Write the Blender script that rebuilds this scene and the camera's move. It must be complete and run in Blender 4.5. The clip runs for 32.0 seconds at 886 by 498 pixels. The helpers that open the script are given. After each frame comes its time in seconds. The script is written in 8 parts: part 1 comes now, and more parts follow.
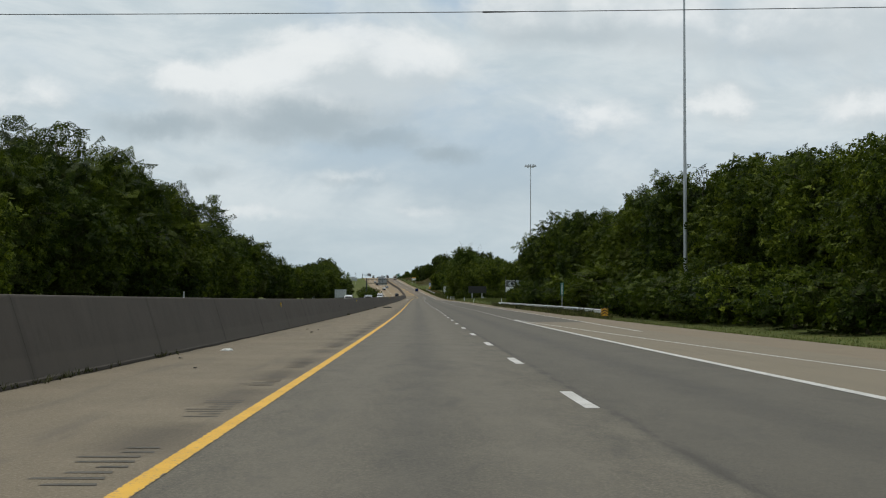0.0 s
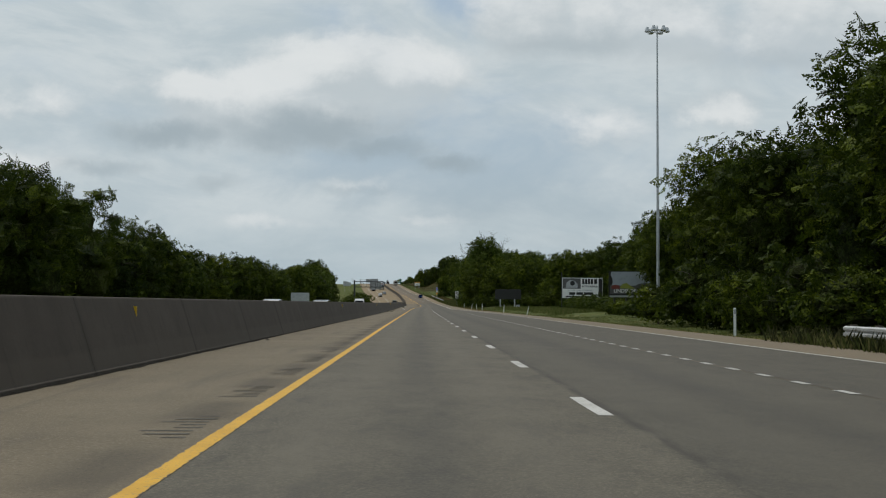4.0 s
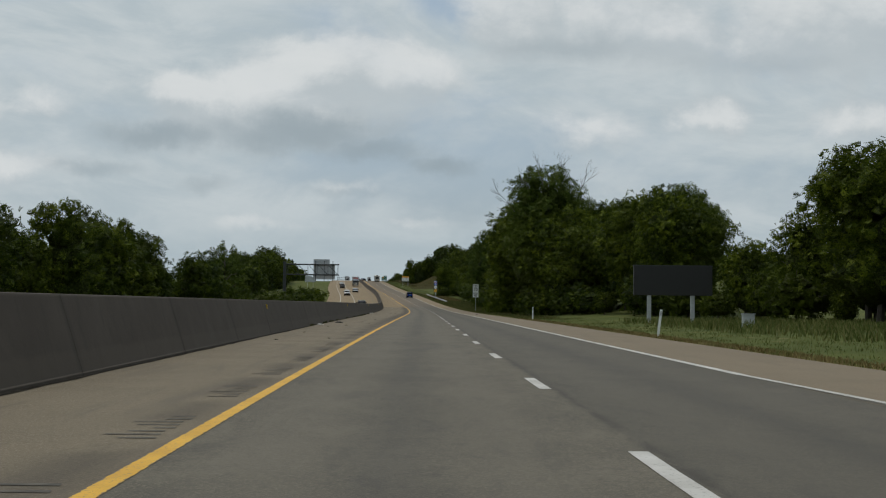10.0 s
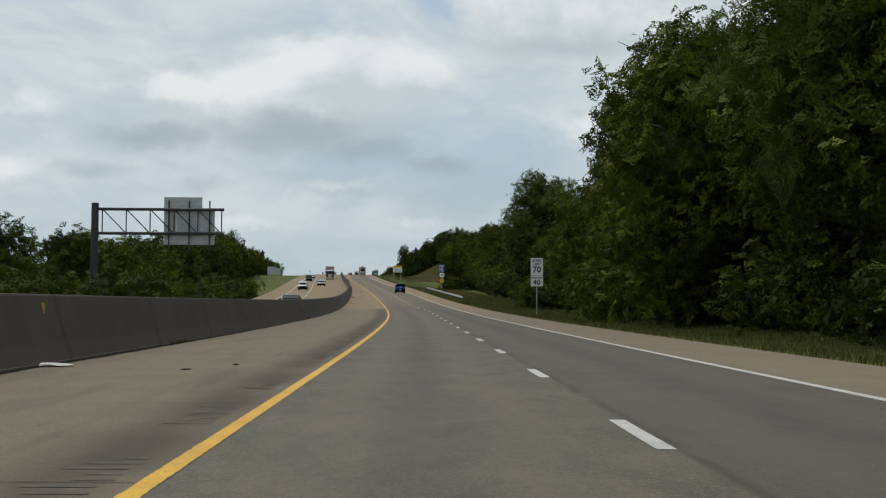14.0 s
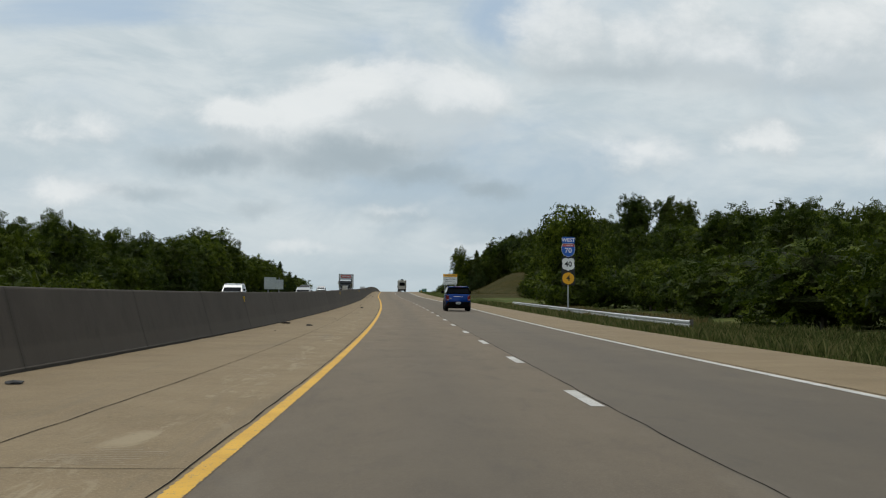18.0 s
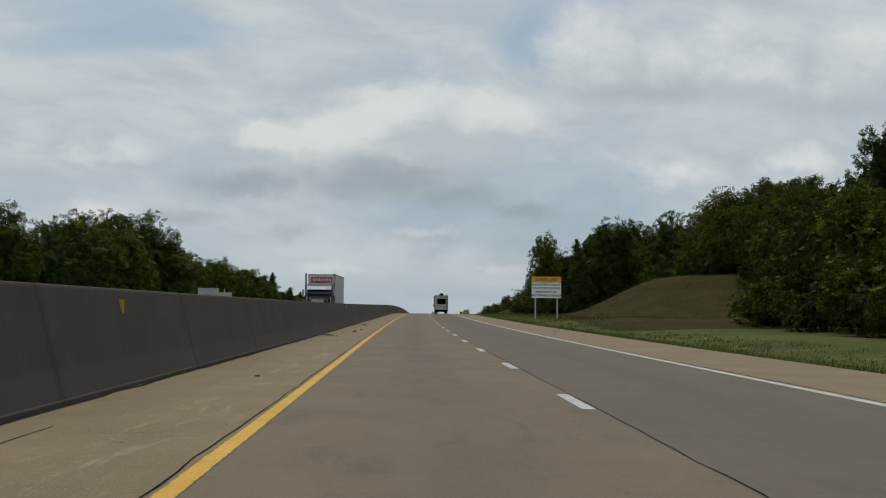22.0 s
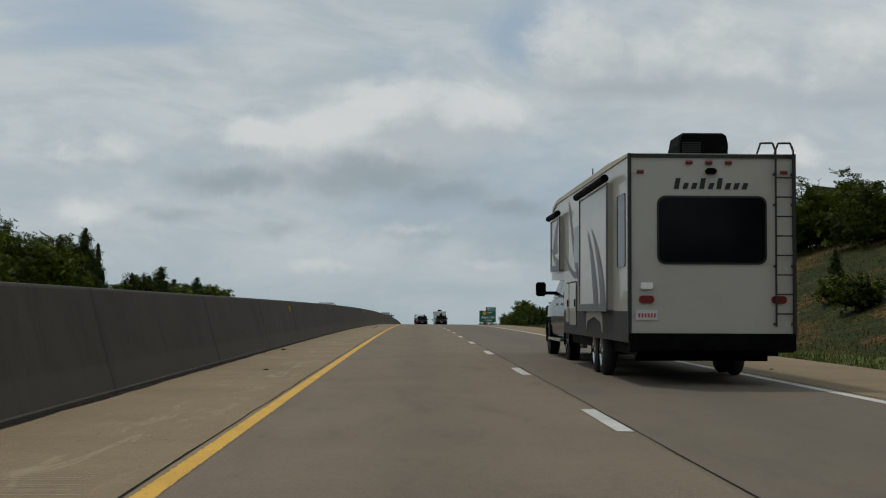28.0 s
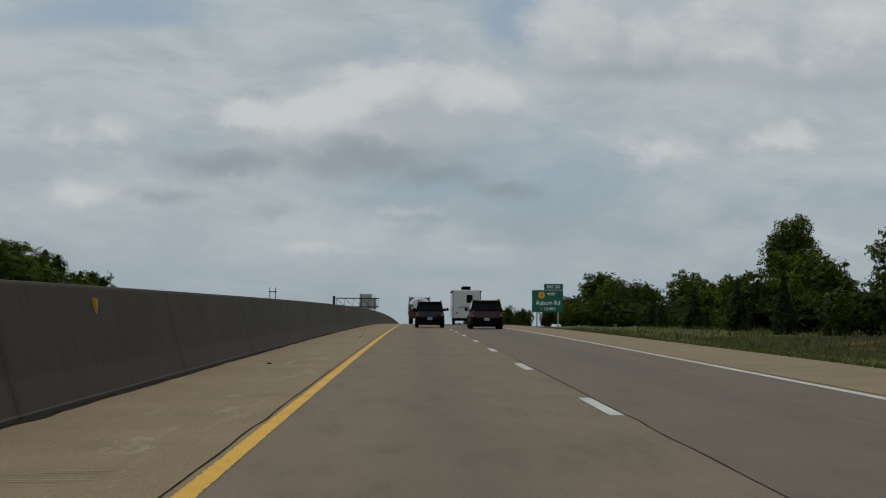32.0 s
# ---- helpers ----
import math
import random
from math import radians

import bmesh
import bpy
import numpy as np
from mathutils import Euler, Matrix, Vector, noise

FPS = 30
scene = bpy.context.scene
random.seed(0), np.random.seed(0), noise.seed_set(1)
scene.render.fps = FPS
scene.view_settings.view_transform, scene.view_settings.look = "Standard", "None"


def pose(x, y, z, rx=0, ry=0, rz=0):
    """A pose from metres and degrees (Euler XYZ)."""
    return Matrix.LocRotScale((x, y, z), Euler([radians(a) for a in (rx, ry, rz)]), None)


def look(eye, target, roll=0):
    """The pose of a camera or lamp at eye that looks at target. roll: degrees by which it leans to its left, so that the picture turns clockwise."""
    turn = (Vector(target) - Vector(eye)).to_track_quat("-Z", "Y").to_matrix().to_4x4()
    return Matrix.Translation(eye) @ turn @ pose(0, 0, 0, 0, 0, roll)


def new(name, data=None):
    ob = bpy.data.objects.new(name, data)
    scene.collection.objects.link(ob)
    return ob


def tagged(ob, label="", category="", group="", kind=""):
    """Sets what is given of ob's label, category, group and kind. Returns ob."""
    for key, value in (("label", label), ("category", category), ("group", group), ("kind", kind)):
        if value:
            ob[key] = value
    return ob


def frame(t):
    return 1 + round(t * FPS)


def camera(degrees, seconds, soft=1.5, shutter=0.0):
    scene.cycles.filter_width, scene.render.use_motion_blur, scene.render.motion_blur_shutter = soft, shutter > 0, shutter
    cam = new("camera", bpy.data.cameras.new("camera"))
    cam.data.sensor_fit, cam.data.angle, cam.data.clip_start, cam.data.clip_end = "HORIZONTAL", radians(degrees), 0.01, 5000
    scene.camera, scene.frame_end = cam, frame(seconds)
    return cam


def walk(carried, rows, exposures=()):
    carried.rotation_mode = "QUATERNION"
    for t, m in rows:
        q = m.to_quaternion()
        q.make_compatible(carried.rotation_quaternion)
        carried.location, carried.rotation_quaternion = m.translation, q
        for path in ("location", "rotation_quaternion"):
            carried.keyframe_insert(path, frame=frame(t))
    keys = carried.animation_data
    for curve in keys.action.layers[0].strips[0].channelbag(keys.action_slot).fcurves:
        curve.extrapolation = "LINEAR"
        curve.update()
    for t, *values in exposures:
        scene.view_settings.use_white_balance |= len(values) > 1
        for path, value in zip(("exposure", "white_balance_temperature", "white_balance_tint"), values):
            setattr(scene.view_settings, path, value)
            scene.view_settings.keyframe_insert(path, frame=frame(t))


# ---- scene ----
# ---- the road's line: heading in degrees and grade every 50 m, from s = -50 m ----
HEADING = [-0.06, 0.0, 0.07, 0.02, -0.17, -0.18, -0.08, -0.11, 0.03, 0.3, 0.48, 0.53, 0.38, -0.21, -1.46, -2.57, -3.14, -3.74, -4.04, -3.7, -3.38, -3.27, -3.19, -3.07, -2.99, -2.89, -2.85, -2.88, -2.91, -2.94, -2.97, -3.0, -3.03, -3.06]
GRADE = [-0.0011, 0.0, 0.0032, 0.0063, 0.0059, 0.0072, 0.0068, 0.0074, 0.0087, 0.0083, 0.0078, 0.0072, 0.0074, 0.0112, 0.0194, 0.031, 0.0385, 0.0402, 0.0393, 0.0412, 0.0424, 0.0422, 0.038, 0.035, 0.0298, 0.0254, 0.0214, 0.0171, 0.0122, 0.0086, 0.0062, 0.0046, 0.0035, 0.0028]
LINE_S = np.arange(-400.0, 6000.0, 5.0)
_node = np.arange(-50, 1601, 50)
LINE_H = np.radians(np.interp(LINE_S, _node, HEADING))
LINE_G = np.interp(LINE_S, _node, GRADE) * np.clip((3600 - LINE_S) / 2000, 0, 1)
_zero = int(np.searchsorted(LINE_S, 0))


def _sum(v):
    c = np.cumsum(v) * 5.0
    return c - c[_zero]


LINE_X, LINE_Y, LINE_Z = _sum(np.sin(LINE_H)), _sum(np.cos(LINE_H)), _sum(LINE_G)


def heading(s):
    return float(np.interp(s, LINE_S, LINE_H))


def grade(s):
    return float(np.interp(s, LINE_S, LINE_G))


def at(s, lat, up=0.0):
    """World place at s metres along the yellow line, lat metres to its right, up metres over the pavement."""
    a = heading(s)
    return Vector((float(np.interp(s, LINE_S, LINE_X)) + lat * math.cos(a), float(np.interp(s, LINE_S, LINE_Y)) - lat * math.sin(a), float(np.interp(s, LINE_S, LINE_Z)) + up))


def road_pose(s, lat, up=0.0, turn=0.0, tilt=True):
    """Pose on the road: local y runs ahead along it, x to the right."""
    return Matrix.Translation(at(s, lat, up)) @ Matrix.Rotation(-heading(s) + radians(turn), 4, "Z") @ Matrix.Rotation(math.atan(grade(s)) * math.cos(radians(turn)) if tilt else 0.0, 4, "X")


# ---- camera and its drive ----
EYE = 1.114
LENS = 2300.0
cam = camera(math.degrees(2 * math.atan(784 / LENS)), 32.0, soft=1.15)
# seconds, metres along, metres right of the yellow line, aim right and up of the road's line, lean
DRIVE = [
    (0, 0.0, 1.80, 42.5, 97.7, 0.32),
    (1, 37.3, 1.82, 44.0, 98.9, 0.89),
    (2, 75.1, 1.80, 40.7, 95.7, 1.10),
    (3, 113.0, 1.76, 40.8, 99.3, 0.32),
    (6, 226.1, 1.81, 44.1, 97.7, 0.96),
    (7, 264.0, 1.82, 46.7, 96.6, 0.90),
    (8, 301.6, 1.97, 44.8, 89.8, 1.04),
    (9, 339.5, 2.02, 42.2, 94.1, 0.75),
    (10, 376.5, 1.96, 45.0, 98.2, 1.00),
    (11, 413.5, 2.00, 44.4, 95.8, 0.43),
    (12, 450.0, 1.89, 38.4, 96.3, 0.61),
    (13, 486.8, 1.75, 41.3, 96.4, 0.83),
    (14, 523.8, 1.76, 38.6, 99.1, 0.38),
    (14.5, 542.3, 1.71, 35.5, 98.1, 0.49),
    (17, 635.2, 1.43, 29.1, 108.8, 0.78),
    (18, 672.6, 1.47, 42.2, 102.7, 0.97),
    (19, 710.3, 1.50, 46.3, 96.8, 0.48),
    (20, 747.8, 1.48, 47.2, 98.3, 1.2),
    (21, 785.1, 1.48, 46.8, 100.9, 0.70),
    (22, 822.3, 1.49, 59.3, 105.9, 1.0),
    (23, 859.4, 1.76, 51.9, 103.6, 0.46),
    (24, 896.9, 1.73, 54.9, 102.9, 0.72),
    (25, 934.0, 1.72, 53.1, 102.9, 0.14),
    (28, 1045.2, 1.65, 52.0, 102.4, 0.38),
    (30, 1119.4, 1.52, 52.8, 97.5, 0.1),
    (32, 1193.5, 1.41, 49.7, 100.6, 0.62),
]


def drive_row(t):
    """The row at t by a Catmull-Rom curve through the table."""
    k = max(i for i, r in enumerate(DRIVE[:-1]) if r[0] <= t)
    p1, p2 = DRIVE[k], DRIVE[k + 1]
    p0, p3 = DRIVE[max(k - 1, 0)], DRIVE[min(k + 2, len(DRIVE) - 1)]
    w = p2[0] - p1[0]
    u = (t - p1[0]) / w
    out = []
    for j in range(1, 6):
        m1 = (p2[j] - p0[j]) / (p2[0] - p0[0]) * w
        m2 = (p3[j] - p1[j]) / (p3[0] - p1[0]) * w
        out.append((2 * u**3 - 3 * u**2 + 1) * p1[j] + (u**3 - 2 * u**2 + u) * m1 + (3 * u**2 - 2 * u**3) * p2[j] + (u**3 - u**2) * m2)
    return out


rows = []
for k in range(65):
    t = k * 0.5
    s, lat, aim, lift, lean = drive_row(min(t, 31.9999))
    eye = at(s, lat, EYE)
    rows.append((t, pose(*eye, 90 + math.degrees(grade(s) + lift / LENS), 0, -math.degrees(heading(s) + aim / LENS)) @ pose(0, 0, 0, 0, 0, math.degrees(lean * 0.01))))
walk(cam, rows, [(0, 0.1), (1, 0.08), (2, -0.1), (3, -0.12), (4, -0.08), (6, 0.06), (7, 0.03), (8, -0.18), (10, -0.2), (12, -0.03), (13, 0.03), (18, 0.05), (19, 0.0), (20, -0.22), (21, -0.22), (23, -0.16), (25, -0.2), (28, -0.32), (32, -0.46)])

# ---- sky, clouds and sun ----
SUN_AT = Vector((-0.24, 0.33, 0.91)).normalized()
world = bpy.data.worlds.new("sky")
scene.world = world
world.use_nodes = True
wt = world.node_tree
wt.nodes.clear()


class Nodes:
    """A short way to write node trees."""

    def __init__(self, tree):
        self.tree = tree

    def add(self, kind):
        return self.tree.nodes.new(kind)

    def put(self, socket, value):
        if isinstance(value, bpy.types.NodeSocket):
            self.tree.links.new(value, socket)
        elif value is not None:
            socket.default_value = value

    def math(self, op, a, b=None, c=None, clamp=False):
        n = self.add("ShaderNodeMath")
        n.operation, n.use_clamp = op, clamp
        for i, v in enumerate((a, b, c)):
            self.put(n.inputs[i], v)
        return n.outputs[0]

    def mix(self, fac, a, b, blend="MIX"):
        n = self.add("ShaderNodeMix")
        n.data_type, n.blend_type = "RGBA", blend
        self.put(n.inputs[0], fac)
        self.put(n.inputs[6], a)
        self.put(n.inputs[7], b)
        return n.outputs[2]

    def noise(self, vec, scale, detail=4.0, rough=0.55, distort=0.0):
        n = self.add("ShaderNodeTexNoise")
        self.put(n.inputs["Vector"], vec)
        n.inputs["Scale"].default_value = scale
        n.inputs["Detail"].default_value = detail
        n.inputs["Roughness"].default_value = rough
        n.inputs["Distortion"].default_value = distort
        return n.outputs[0]

    def ramp(self, fac, stops):
        n = self.add("ShaderNodeValToRGB")
        self.put(n.inputs[0], fac)
        el = n.color_ramp.elements
        while len(el) < len(stops):
            el.new(0.5)
        for e, (at_, colour) in zip(el, stops):
            e.position, e.color = at_, (*colour, 1) if len(colour) == 3 else colour
        return n.outputs[0]

    def step(self, x, lo, hi):
        n = self.add("ShaderNodeMapRange")
        n.interpolation_type = "SMOOTHSTEP"
        self.put(n.inputs[0], x)
        n.inputs[1].default_value, n.inputs[2].default_value = lo, hi
        return n.outputs[0]

    def vec(self, x, y, z=0.0):
        n = self.add("ShaderNodeCombineXYZ")
        for i, v in enumerate((x, y, z)):
            self.put(n.inputs[i], v)
        return n.outputs[0]


W = Nodes(wt)
coord = W.add("ShaderNodeTexCoord").outputs["Generated"]
split = W.add("ShaderNodeSeparateXYZ")
W.put(split.inputs[0], coord)
dx, dy, dz = split.outputs
ahead = W.math("MAXIMUM", W.math("ABSOLUTE", dy), 0.12)
su = W.math("DIVIDE", dx, ahead)
sv = W.math("DIVIDE", dz, ahead)
# clouds flatten towards the horizon
n_soft = W.noise(W.vec(su, W.math("MULTIPLY", sv, 2.2), 2.0), 4.2, 6, 0.58, 0.5)
n_wisp = W.noise(W.vec(W.math("ADD", su, W.math("MULTIPLY", sv, 0.8)), W.math("MULTIPLY", sv, 2.6), 4.0), 9.0, 8, 0.62, 0.4)
# the sky's place is bent by noise, so that clouds tear
warp = W.math("SUBTRACT", W.noise(W.vec(su, sv, 7.0), 13.0, 6, 0.62), 0.5)
warp2 = W.math("SUBTRACT", W.noise(W.vec(su, sv, 1.0), 15.0, 6, 0.62), 0.5)
wu = W.math("ADD", su, W.math("MULTIPLY", warp, 0.075))
wv = W.math("ADD", sv, W.math("MULTIPLY", warp2, 0.040))


def gather(spots, u, v):
    """Soft ovals of the sky that gather cloud: across, up, half width, half height, weight."""
    out = None
    for cu, cv, ru, rv, k in spots:
        a = W.math("DIVIDE", W.math("SUBTRACT", u, cu), ru)
        b = W.math("DIVIDE", W.math("SUBTRACT", v, cv), rv)
        r = W.math("ADD", W.math("MULTIPLY", a, a), W.math("MULTIPLY", b, b))
        g = W.math("MULTIPLY", W.math("POWER", 2.718, W.math("MULTIPLY", r, -1.0)), k)
        out = g if out is None else W.math("MAXIMUM", out, g)
    return out


MASSES = [(-0.175, 0.172, 0.050, 0.024, 1.0), (-0.105, 0.180, 0.065, 0.034, 1.0), (-0.025, 0.186, 0.060, 0.036, 1.0), (-0.10, 0.158, 0.14, 0.036, 1.0), (-0.06, 0.190, 0.11, 0.032, 1.0),
          (0.075, 0.236, 0.050, 0.045, 1.0), (0.17, 0.232, 0.10, 0.050, 0.95), (0.32, 0.225, 0.12, 0.055, 0.95), (0.232, 0.158, 0.040, 0.020, 0.8), (0.345, 0.150, 0.050, 0.022, 0.85),
          (-0.118, 0.070, 0.050, 0.009, 0.62), (0.003, 0.071, 0.038, 0.009, 0.62), (-0.30, 0.115, 0.05, 0.018, 0.75), (-0.30, 0.160, 0.07, 0.022, 0.6), (0.15, 0.100, 0.06, 0.010, 0.5), (-0.06, 0.098, 0.06, 0.008, 0.45), (0.13, 0.145, 0.06, 0.025, 0.6)]
BELLIES = [(-0.200, 0.136, 0.055, 0.014, 1.0), (-0.085, 0.138, 0.085, 0.020, 1.0), (-0.03, 0.128, 0.05, 0.014, 0.9), (0.022, 0.117, 0.036, 0.010, 0.8), (-0.25, 0.112, 0.045, 0.010, 0.7), (-0.165, 0.103, 0.04, 0.008, 0.6),
           (0.12, 0.208, 0.09, 0.014, 0.6), (0.27, 0.200, 0.08, 0.012, 0.5), (0.20, 0.098, 0.04, 0.008, 0.5), (-0.055, 0.092, 0.036, 0.006, 0.5)]


def cloud(du, dv):
    """How thick the cumulus is a little way off across and up."""
    u, v = W.math("ADD", wu, du), W.math("ADD", wv, dv)
    pu, pv = W.math("ADD", su, du), W.math("MULTIPLY", W.math("ADD", sv, dv), 1.35)
    lumps = W.noise(W.vec(pu, pv, 0.3), 13.0, 9, 0.60, 0.25)
    return W.math("ADD", gather(MASSES, u, v), W.math("MULTIPLY", W.math("SUBTRACT", lumps, 0.5), 1.25))


here, above = cloud(0.0, 0.0), cloud(-0.008, 0.024)
mass = W.step(here, 0.25, 0.78)
crown_light = W.step(W.math("SUBTRACT", here, above), -0.15, 0.60)
grey = W.step(W.math("ADD", gather(BELLIES, wu, wv), W.math("MULTIPLY", W.math("SUBTRACT", n_wisp, 0.5), 0.9)), 0.18, 1.05)
sky = W.add("ShaderNodeTexSky")
sky.sky_type, sky.sun_disc = "NISHITA", False
sky.sun_elevation, sky.sun_rotation = math.asin(SUN_AT.z), math.atan2(SUN_AT.x, SUN_AT.y)
sky.air_density, sky.dust_density = 1.2, 2.5
clear = W.mix(0.65, W.mix(1.0, sky.outputs[0], (0.105, 0.105, 0.105, 1), "MULTIPLY"), (0.42, 0.54, 0.66, 1))
veil = W.mix(W.step(n_wisp, 0.34, 0.66), (0.52, 0.605, 0.65, 1), (0.65, 0.715, 0.74, 1))
open_sky = gather([(-0.30, 0.255, 0.10, 0.045, 0.20), (0.025, 0.250, 0.030, 0.030, 0.24), (-0.02, 0.11, 0.3, 0.02, 0.10), (-0.30, 0.19, 0.05, 0.02, 0.15)], wu, wv)
col = W.mix(W.step(W.math("SUBTRACT", n_soft, open_sky), 0.26, 0.56), clear, veil)
body = W.mix(crown_light, (0.560, 0.620, 0.650, 1), (0.84, 0.865, 0.865, 1))
col = W.mix(W.math("MULTIPLY", mass, 0.78), col, body)
col = W.mix(W.math("MULTIPLY", grey, 0.82), col, (0.355, 0.430, 0.475, 1))
haze = W.math("SUBTRACT", 1.0, W.step(sv, 0.0, 0.10))
col = W.mix(W.math("MULTIPLY", haze, 0.75), col, (0.42, 0.52, 0.575, 1))
bg = W.add("ShaderNodeBackground")
W.put(bg.inputs[0], col)
bg.inputs[1].default_value = 0.95
W.put(W.add("ShaderNodeOutputWorld").inputs[0], bg.outputs[0])

sun = new("sun", bpy.data.lights.new("sun", "SUN"))
sun.data.energy, sun.data.angle, sun.data.color = 1.45, radians(4.0), (1.0, 0.95, 0.87)
sun.matrix_world = look(SUN_AT * 100, (0, 0, 0))

# ---- materials ----
def material(name, build, rough=0.7, metal=0.0, spec=0.5, bump=None, coat=0.0):
    """A principled material; build(N) gives the colour (or a constant), bump(N) a height."""
    m = bpy.data.materials.new(name)
    m.use_nodes = True
    t = m.node_tree
    t.nodes.clear()
    N = Nodes(t)
    b = N.add("ShaderNodeBsdfPrincipled")
    N.put(b.inputs["Base Color"], build(N) if callable(build) else (*build, 1))
    r = rough(N) if callable(rough) else rough
    N.put(b.inputs["Roughness"], r)
    b.inputs["Metallic"].default_value = metal
    b.inputs["Specular IOR Level"].default_value = spec
    b.inputs["Coat Weight"].default_value = coat
    if bump:
        strength, dist, height = bump(N)
        n = N.add("ShaderNodeBump")
        n.inputs["Strength"].default_value, n.inputs["Distance"].default_value = strength, dist
        N.put(n.inputs["Height"], height)
        N.put(b.inputs["Normal"], n.outputs[0])
    out = N.add("ShaderNodeOutputMaterial")
    N.put(out.inputs[0], b.outputs[0])
    return m


def spot(N):
    """World place, for grain at real size."""
    return N.add("ShaderNodeNewGeometry").outputs["Position"]


def stretch(N, x, y, z):
    n = N.add("ShaderNodeMapping")
    N.put(n.inputs[0], spot(N))
    n.inputs["Scale"].default_value = (x, y, z)
    return n.outputs[0]


def lane_pos(N):
    """Road coordinates kept with the mesh: metres across and along."""
    n = N.add("ShaderNodeUVMap")
    n.uv_map = "road"
    sp = N.add("ShaderNodeSeparateXYZ")
    N.put(sp.inputs[0], n.outputs[0])
    return n.outputs[0], sp.outputs[0], sp.outputs[1]


def wheel_track(N, across, centres, half):
    out = None
    for c in centres:
        d = N.math("DIVIDE", N.math("SUBTRACT", across, c), half)
        g = N.math("POWER", 2.718, N.math("MULTIPLY", N.math("MULTIPLY", d, d), -1.0))
        out = g if out is None else N.math("ADD", out, g)
    return out


def asphalt_colour(N):
    uv, ax, ay = lane_pos(N)
    p = spot(N)
    base = N.ramp(N.noise(p, 0.35, 5, 0.6), [(0.3, (0.082, 0.070, 0.048)), (0.7, (0.119, 0.101, 0.072))])
    base = N.mix(N.step(N.noise(p, 38, 3, 0.7), 0.42, 0.70), base, (0.177, 0.154, 0.113, 1))
    base = N.mix(N.math("MULTIPLY", N.step(N.noise(p, 9, 5, 0.8), 0.50, 0.66), 0.5), base, (0.058, 0.050, 0.039, 1))
    base = N.mix(N.math("MULTIPLY", N.step(N.noise(p, 70, 2, 0.7), 0.5, 0.7), 0.6), base, (0.039, 0.037, 0.032, 1))
    mott = N.noise(N.vec(ax, N.math("MULTIPLY", ay, 0.30)), 1.9, 7, 0.72, 0.4)
    base = N.mix(N.math("MULTIPLY", N.step(mott, 0.50, 0.68), 0.50), base, (0.156, 0.135, 0.100, 1))
    base = N.mix(N.math("MULTIPLY", N.step(mott, 0.50, 0.32), 0.50), base, (0.052, 0.047, 0.038, 1))
    tracks = wheel_track(N, ax, (0.95, 2.65, 4.65, 6.35), 0.42)
    base = N.mix(N.math("MULTIPLY", tracks, 0.34), base, (0.145, 0.127, 0.095, 1))
    oil = wheel_track(N, ax, (1.8, 5.5), 0.38)
    worn = N.noise(N.vec(N.math("MULTIPLY", ax, 1.0), N.math("MULTIPLY", ay, 0.05)), 1.6, 4, 0.6)
    base = N.mix(N.math("MULTIPLY", N.math("MULTIPLY", oil, worn), 0.70), base, (0.054, 0.049, 0.042, 1))
    base = N.mix(N.math("MULTIPLY", N.step(ax, 3.72, 3.82), 0.42), base, (0.058, 0.051, 0.040, 1))
    seam = N.math("MULTIPLY", wheel_track(N, ax, (3.80,), 0.075), N.step(N.noise(N.vec(N.math("MULTIPLY", ax, 3.0), N.math("MULTIPLY", ay, 0.5)), 1.7, 5, 0.65), 0.36, 0.56))
    base = N.mix(N.math("MULTIPLY", seam, 0.65), base, (0.037, 0.032, 0.024, 1))
    blot = N.step(N.noise(N.vec(ax, N.math("MULTIPLY", ay, 0.25)), 0.55, 5, 0.65, 0.8), 0.58, 0.72)
    return N.mix(N.math("MULTIPLY", blot, 0.45), base, (0.058, 0.052, 0.043, 1))


def grit(strength, dist, scale=60):
    return lambda N: (strength, dist, N.noise(spot(N), scale, 3, 0.7))


ASPHALT = material("asphalt", asphalt_colour, 0.82, spec=0.35, bump=grit(0.6, 0.006, 45))


